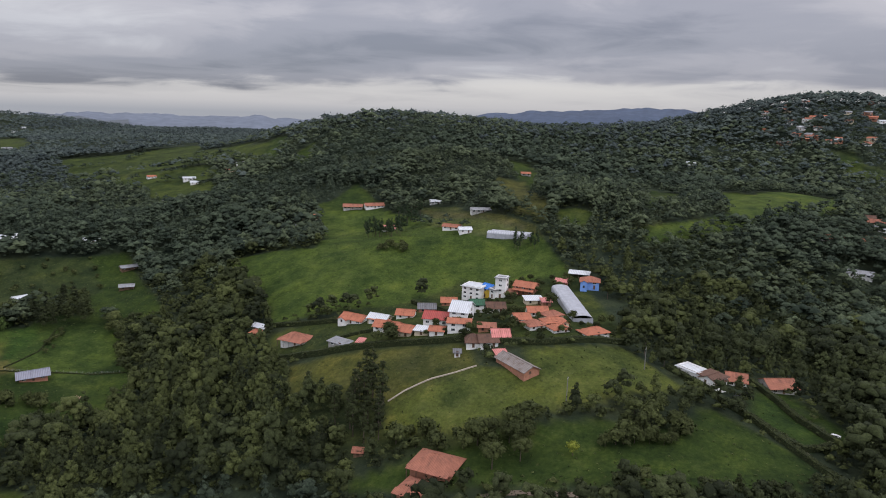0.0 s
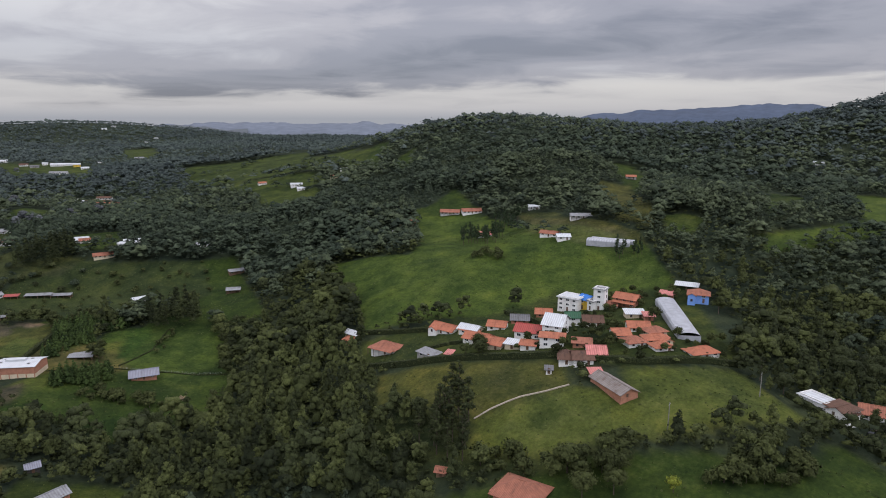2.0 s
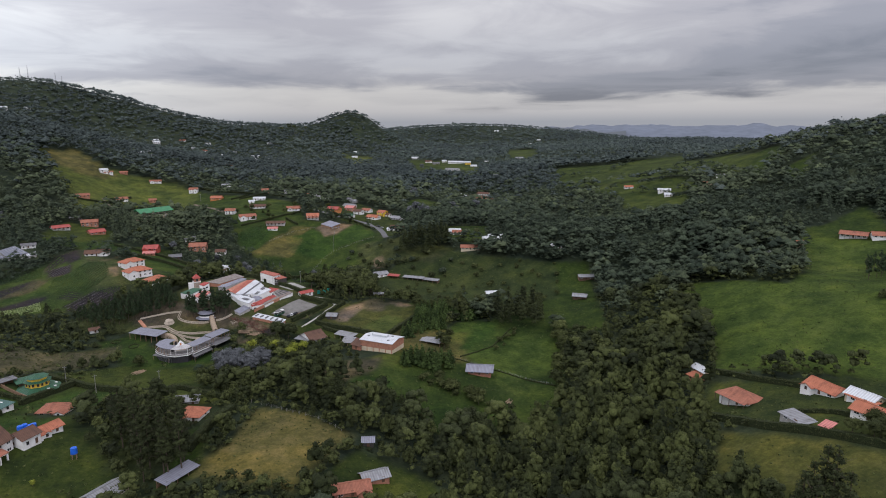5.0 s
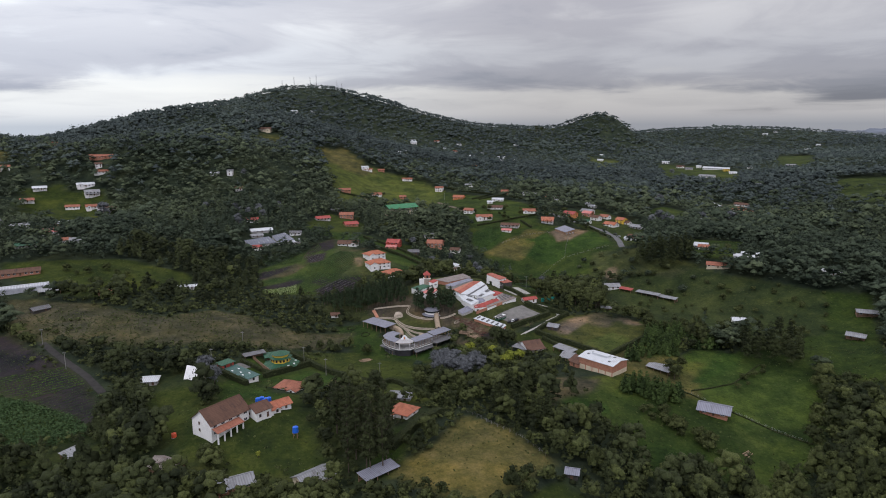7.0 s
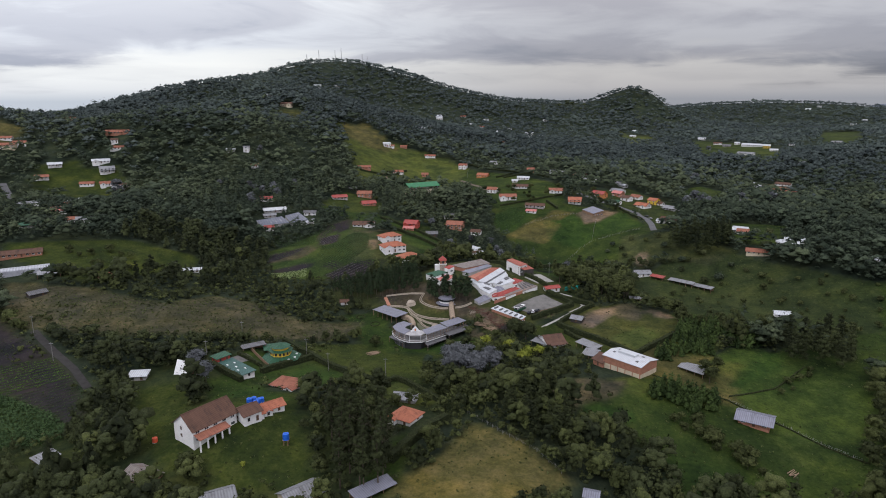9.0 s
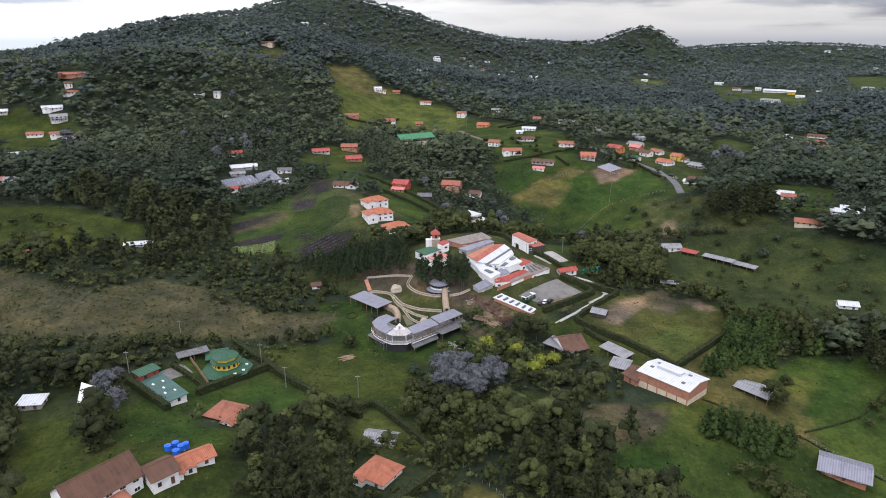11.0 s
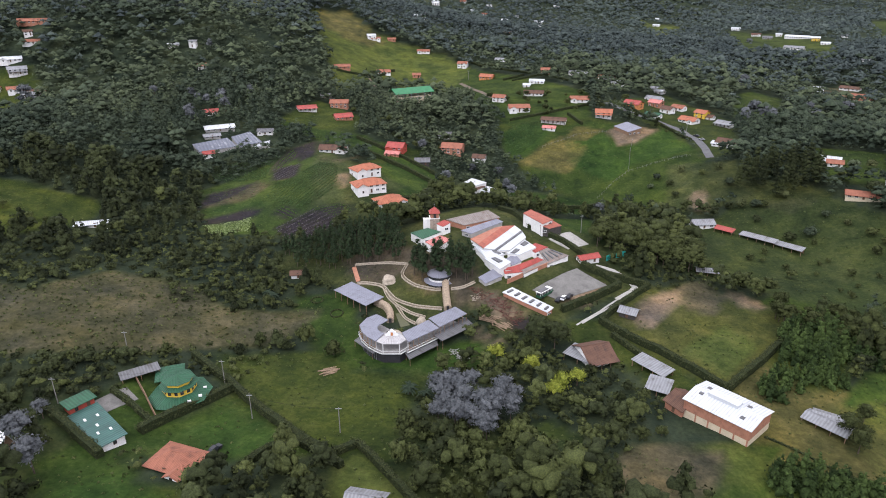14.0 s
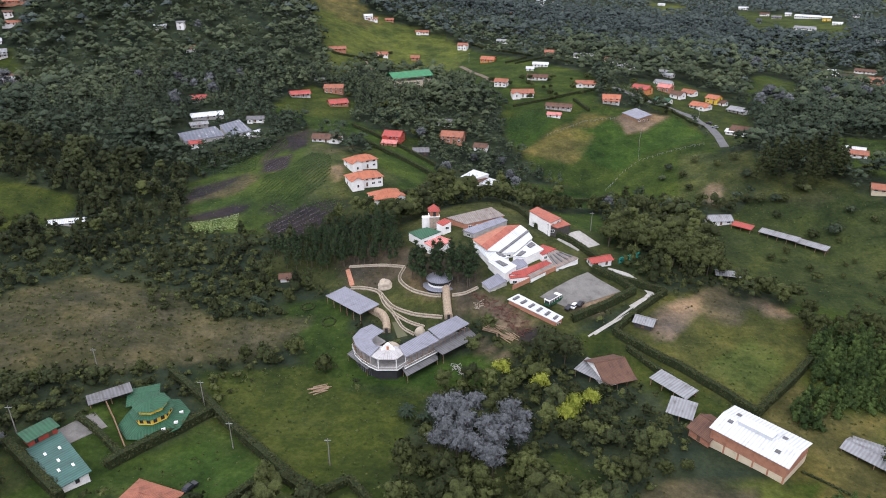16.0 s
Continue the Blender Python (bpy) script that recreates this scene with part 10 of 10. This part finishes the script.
LONE = (
    (156, 313, 3.0), (162, 312, 3.4), (169, 310, 3.2), (173, 309, 2.5), (184, 313, 3.6), (184, 280, 3.8), (174, 280, 3.0), (165, 298, 2.4), (134, 370, 3.0), (138, 357, 2.6), (149, 371, 3.0), (128, 361, 2.0), (157, 358, 2.4), (167, 359, 3.0), (165, 336, 3.0), (136, 340, 2.4), (203, 283, 2.0), (197, 292, 2.4), (208, 271, 3.0), (198, 323, 3.0), (209, 322, 3.2), (219, 321, 3.0), (242, 333, 3.6), (232, 333, 4.0), (66, 355, 4.0), (40, 340, 4.0), (38, 365, 4.0), (107, 333, 5.0), (110, 319, 4.0), (120, 321, 5.0), (123, 311, 4.0), (97, 318, 4.0),
)
HEDGEROWS = (
    ((558, 673), (625, 637), (720, 690)), ((456, 506), (517, 470), (579, 440)), ((508, 349), (447, 257), (472, 244)),
    ((596, 526), (632, 494), (619, 414)), ((351, -170), (389, -196), (420, -212)), ((430, -205), (470, -190), (540, -180)),
    ((415, -60), (390, -85), (352, -96)), ((330, -50), (345, -20), (372, 20)), ((500, 440), (520, 400), (505, 352)),
)


def build_hedgerows():
    """Lines of trees and bushes between the far fields."""
    rng = np.random.default_rng(23)
    x, y = [], []
    for line in HEDGEROWS:
        for (ax, ay), (bx, by) in zip(line, line[1:]):
            n = max(2, int(math.hypot(bx - ax, by - ay) / 4.5))
            t = rng.uniform(0, 1, n)
            x += list(ax + (bx - ax) * t + rng.normal(scale=2.2, size=n))
            y += list(ay + (by - ay) * t + rng.normal(scale=2.2, size=n))
    x, y = np.array(x), np.array(y)
    ok = free_of_things(x, y, 1.0)
    x, y = x[ok], y[ok]
    t = np.clip(rng.normal(5.0, 2.0, len(x)), 2.0, 10.0)
    wood("hedgerow_trees", "lines of dark trees and bushes between the fields", "hedgerow", x, y, t, t * rng.uniform(0.5, 0.75, len(x)), 3, 10, LEAF_HAZY_MID_DARK, 24, close=False, most=0.7)


PALM_LEAF = foliage("palm_leaf", (0.028, 0.042, 0.026), (0.085, 0.112, 0.070))


def palm(x, y, height, reach):
    """A stout trunk with a rosette of arching, folded fronds."""
    rng = random.Random(int(abs(x * 13 + y * 7)))
    top = tagged(new("palm"), "grey-green palm with arching fronds at the thicket edge", "palm", "palms in the garden")
    top.matrix_basis = Matrix.Translation((x, y, float(ground_height(x, y))))
    part("trunk", prism(8, 0.32, 0.22, -0.3, height), BARK, top)
    for k in range(22):
        a, rise = k * 2.4, rng.uniform(0.1, 1.3)
        bm, rows = bmesh.new(), []
        for i in range(7):
            f = i / 6
            r, z = reach * f * (1 - 0.25 * rise / 1.3 * (1 - f)), height + reach * (rise * f - (0.55 + 0.45 * rise) * f * f)
            w = 0.05 + 0.42 * math.sin(math.pi * min(1.0, f * 0.85 + 0.12))
            c, s_ = math.cos(a), math.sin(a)
            rows.append([bm.verts.new((c * r - s_ * e * w, s_ * r + c * e * w, z - abs(e) * w * 0.5)) for e in (-1, 0, 1)])
        for p, q in zip(rows, rows[1:]):
            for j in (0, 1):
                bm.faces.new((p[j], q[j], q[j + 1], p[j + 1]))
        part("frond", bm, PALM_LEAF, top)
    keep_clear(x, y, 1.0)


def build_lone():
    """Bushes and small trees that stand singly on the slopes."""
    for k, (x, y, r) in enumerate(LONE):
        ob = wood("bush", "rounded green bush standing alone in the pasture", "bush", [x], [y], [r * 1.35], [r], 9, 26, (LEAF, HEDGE_LEAF, LEAF_HAZY_MID)[k % 3], 60 + k, base=0.15, most=0.34)
        del ob["kind"]
        tagged(ob, group="bushes in the pasture")


def build_tufts():
    """Rank grass, weeds and small scrub that roughen the open ground."""
    rng = np.random.default_rng(17)
    x, y = scatter(rng, -260, 420, -240, 480, 2.0)
    keep = in_sector(x, y) & (open_ground(x, y) > 0.5) & free_of_things(x, y, 0.3)
    x, y = x[keep], y[keep]
    marsh = inside(x, y, MARSHLAND, 10.0)
    keep = rng.uniform(size=len(x)) < 0.16 + 0.5 * np.clip(wobble(x, y, 30, 51), 0, 1) + 0.35 * marsh
    x, y, marsh = x[keep], y[keep], marsh[keep]
    r = rng.uniform(0.18, 0.5, len(x)) * (1 + 0.8 * marsh * rng.uniform(0, 1, len(x)))
    c = np.stack([x, y, ground_height(x, y) + 0.15 * r], 1)
    q = sprays(rng, c, r, np.full(len(x), 0.7), r * 1.1, 6)
    me = sheet_mesh("weeds", q.reshape(-1, 3), np.arange(len(q) * 3).reshape(-1, 3), np.repeat(np.clip(rng.normal(0.5, 0.25, len(x)), 0, 1), 18))
    me.materials.append(WEED)
    tagged(new("weeds", me), "rank grass tufts and weeds in the pastures", "grass", kind="stuff")
    # scrub on the rough ground
    x, y = scatter(rng, -260, 0, 120, 260, 4.2)
    m = (inside(x, y, MARSHLAND) > 0.5) & (rng.uniform(size=len(x)) < 1.3 * np.clip(wobble(x, y, 26, 61) - 0.15, 0, 1)) & free_of_things(x, y, 1.0)
    x, y = x[m], y[m]
    t = rng.uniform(0.8, 2.2, len(x))
    wood("scrub", "low olive scrub on boggy rough ground", "scrub", x, y, t, t * rng.uniform(0.8, 1.3, len(x)), 3, 10, LEAF, 9, base=0.1)



def crop_rows(label, leaf, angle, gap, height, *poly):
    """Rows of plants over a plot: one low leafy ridge a row, cut to the plot's outline."""
    rng = np.random.default_rng(len(poly) + int(abs(poly[0][0])))
    c, s = math.cos(radians(angle)), math.sin(radians(angle))
    us = [a * c + b_ * s for a, b_ in poly]
    vs = [-a * s + b_ * c for a, b_ in poly]
    u, v = np.meshgrid(np.arange(min(us), max(us), 0.55), np.arange(min(vs), max(vs), gap))
    u, v = u.ravel() + rng.uniform(-0.2, 0.2, u.size), v.ravel() + rng.normal(scale=0.06, size=v.size)
    x, y = u * c - v * s, u * s + v * c
    m = inside(x, y, poly) > 0.5
    x, y = x[m], y[m]
    r = np.full(len(x), height) * rng.uniform(0.7, 1.2, len(x))
    q = sprays(rng, np.stack([x, y, ground_height(x, y) + 0.3 * height], 1), r, np.full(len(x), 0.9), r * 0.85, 6)
    me = sheet_mesh("crop_rows", q.reshape(-1, 3), np.arange(len(q) * 3).reshape(-1, 3), np.repeat(rng.uniform(0.2, 0.9, len(x)), 18))
    me.materials.append(leaf)
    return tagged(new("crop_rows", me), label, "crop", kind="stuff")


for spot in ((-70.8, 219.2, 2.6, 3.0), (-73.5, 222.0, 1.8, 2.6), (-10.9, 156.6, 2.8, 3.1), (-5.7, 154.3, 2.2, 2.8)):
    palm(*spot)
plant("round", "big round dark tree beside the drive", 40.5, 181.5, 0.95)
PALE_TREES = (
    (-190, 474, 0.9), (-182, 464, 0.8), (-174, 460, 0.9), (-165, 465, 1.0), (-168, 478, 0.9), (-152, 497, 0.9), (-176, 429, 1.0), (-170, 420, 0.8), (-330, 490, 0.9), (-323, 492, 0.8), (-207, 578, 0.9), (-337, 625, 0.8), (230, 472, 1.3), (245, 489, 1.5), (243, 468, 1.4), (252, 474, 1.2), (294, 629, 1.0), (312, 654, 0.9), (301, 517, 1.0), (299, 495, 0.8), (337, 518, 1.0), (328, 511, 0.8), (39, 361, 0.9), (42, 356, 0.8), (-14, 408, 0.8), (90, 332, 0.8), (263, 742, 0.9), (19, 383, 0.7), (2, 360, 0.8), (439, 946, 1.2), (35, 381, 0.8),
)
wood("pale_trees", "pale grey-leaved trees standing out of the dark woodland", "trees", [p[0] for p in PALE_TREES], [p[1] for p in PALE_TREES], [p[2] * 11 for p in PALE_TREES], [p[2] * 4.2 for p in PALE_TREES], 12, 22, LEAF_GREY, 44, most=0.4)
for a, b, k in PALE_TREES:
    keep_clear(a, b, 1.5 * k)
WEED = foliage("weed", (0.030, 0.044, 0.014), (0.095, 0.110, 0.040))
LOWER = ((((-163.8, 251.2), (-129.0, 282.7), (-78.4, 270.3), (-71.4, 239.4), (-103.9, 216.2), (-147.8, 221.3)), 0.5), (((59.3, 104.9), (85.5, 113.1), (91.8, 86.3), (66.9, 72.8)), 0.6), (((11.5, 138.2), (31.2, 145.5), (50.5, 146.5), (65.9, 128.1), (73.1, 118.1), (8.9, 118.9)), 0.55), (((38.5, 168.6), (58.0, 162.2), (65.7, 144.5), (42.2, 144.7)), 0.6), (((-40.3, 168.2), (-4.6, 174.9), (-4.1, 150.1), (-23.1, 144.0)), 0.35), (((-0.1, 68.2), (27.3, 59.4), (35.9, 41.4), (16.8, 31.6)), 0.3),)
MARSHLAND = ((-240, 210), (-150, 235), (-60, 240), (-40, 205), (-70, 160), (-110, 135), (-200, 130))
CROP = foliage("crop_leaf", (0.024, 0.048, 0.018), (0.066, 0.108, 0.042))
MULCH = foliage("dry_mulch", (0.055, 0.050, 0.058), (0.14, 0.125, 0.135))
LEAF_BRIGHT_CROP = foliage("bright_crop_leaf", (0.034, 0.080, 0.012), (0.085, 0.160, 0.028))
PALE_CROP = foliage("pale_crop_leaf", (0.18, 0.24, 0.09), (0.36, 0.42, 0.22))
crop_rows("rows of bright green vegetables on dark soil", LEAF_BRIGHT_CROP, 40, 2.6, 0.46, (-206.0, 119.0), (-181.5, 130.7), (-163.4, 113.5), (-179.3, 97.9), (-196.9, 105.4))
crop_rows("young dark green rows on tilled soil", CROP, 46, 2.6, 0.36, (-179.3, 97.9), (-163.4, 113.5), (-153.6, 105.1), (-140.0, 79.2), (-143.1, 77.5), (-164.0, 89.4))
crop_rows("tall leafy green crop in close rows", CROP, 46, 1.7, 0.85, (-200.0, 103.0), (-179.5, 96.5), (-156.6, 86.3), (-140.2, 73.9), (-145.5, 66.5), (-170.5, 59.6), (-196.0, 80.0))
crop_rows("sparse seedling rows on dark soil", CROP, 44, 2.0, 0.22, (-226.8, 142.4), (-216.0, 149.0), (-196.0, 136.0), (-209.9, 124.0))
crop_rows("pale lettuce rows", PALE_CROP, 21, 1.6, 0.45, (-122.7, 286.3), (-99.3, 295.2), (-97.3, 280.5), (-114.1, 275.5))
crop_rows("mulched ridges on a dark tilled plot", MULCH, 43, 3.0, 0.50, (-84.4, 283.6), (-67.8, 299.1), (-53.3, 290.5), (-54.9, 281.9), (-66.0, 271.9), (-81.8, 277.1))
crop_rows("bright green rows of leafy vegetables on dark soil", LEAF_BRIGHT_CROP, 26, 2.2, 0.42, (-67.5, 299.2), (-54.7, 305.4), (-46.8, 299.7), (-52.7, 290.7))
crop_rows("green rows of leafy vegetables in a wide plot", CROP, 65, 2.2, 0.50, (-97.1, 315.9), (-95.3, 335.7), (-83.3, 341.6), (-76.3, 361.8), (-63.0, 355.9), (-59.5, 329.4), (-63.7, 311.6), (-76.3, 301.6), (-85.8, 306.8))
crop_rows("bright green rows of leafy vegetables on dark soil", LEAF_BRIGHT_CROP, -40, 2.2, 0.42, (-89.4, 298.6), (-85.3, 304.7), (-76.0, 296.9), (-78.2, 290.3))
crop_rows("mulched ridges on dark soil", MULCH, 54, 2.8, 0.42, (-102.6, 356.8), (-86.8, 362.5), (-86.3, 339.7), (-97.8, 340.4))
crop_rows("bright green rows of leafy vegetables on dark soil", LEAF_BRIGHT_CROP, 79, 2.4, 0.42, (-104.7, 358.3), (-97.9, 394.2), (-91.6, 377.5), (-97.3, 359.5))
crop_rows("green vegetable rows in a terraced plot", CROP, 28, 2.4, 0.50, (-142.7, 358.5), (-135.5, 371.6), (-108.6, 374.9), (-102.3, 382.2), (-104.7, 358.3), (-104.0, 344.0), (-135.2, 347.3))
crop_rows("sparse rows on brown tilled soil", CROP, 21, 3.0, 0.26, (-130.8, 308.8), (-134.1, 329.4), (-107.4, 341.7), (-98.8, 333.5), (-106.8, 317.0), (-118.8, 314.6))
crop_rows("dark green crop in close rows on the hill", CROP, -20, 2.0, 0.50, (41.1, 431.2), (51.6, 463.5), (75.8, 469.9), (76.3, 451.6), (55.3, 417.4), (42.7, 416.8))
build_woods()
build_hedgerows()
build_lone()
build_tufts()
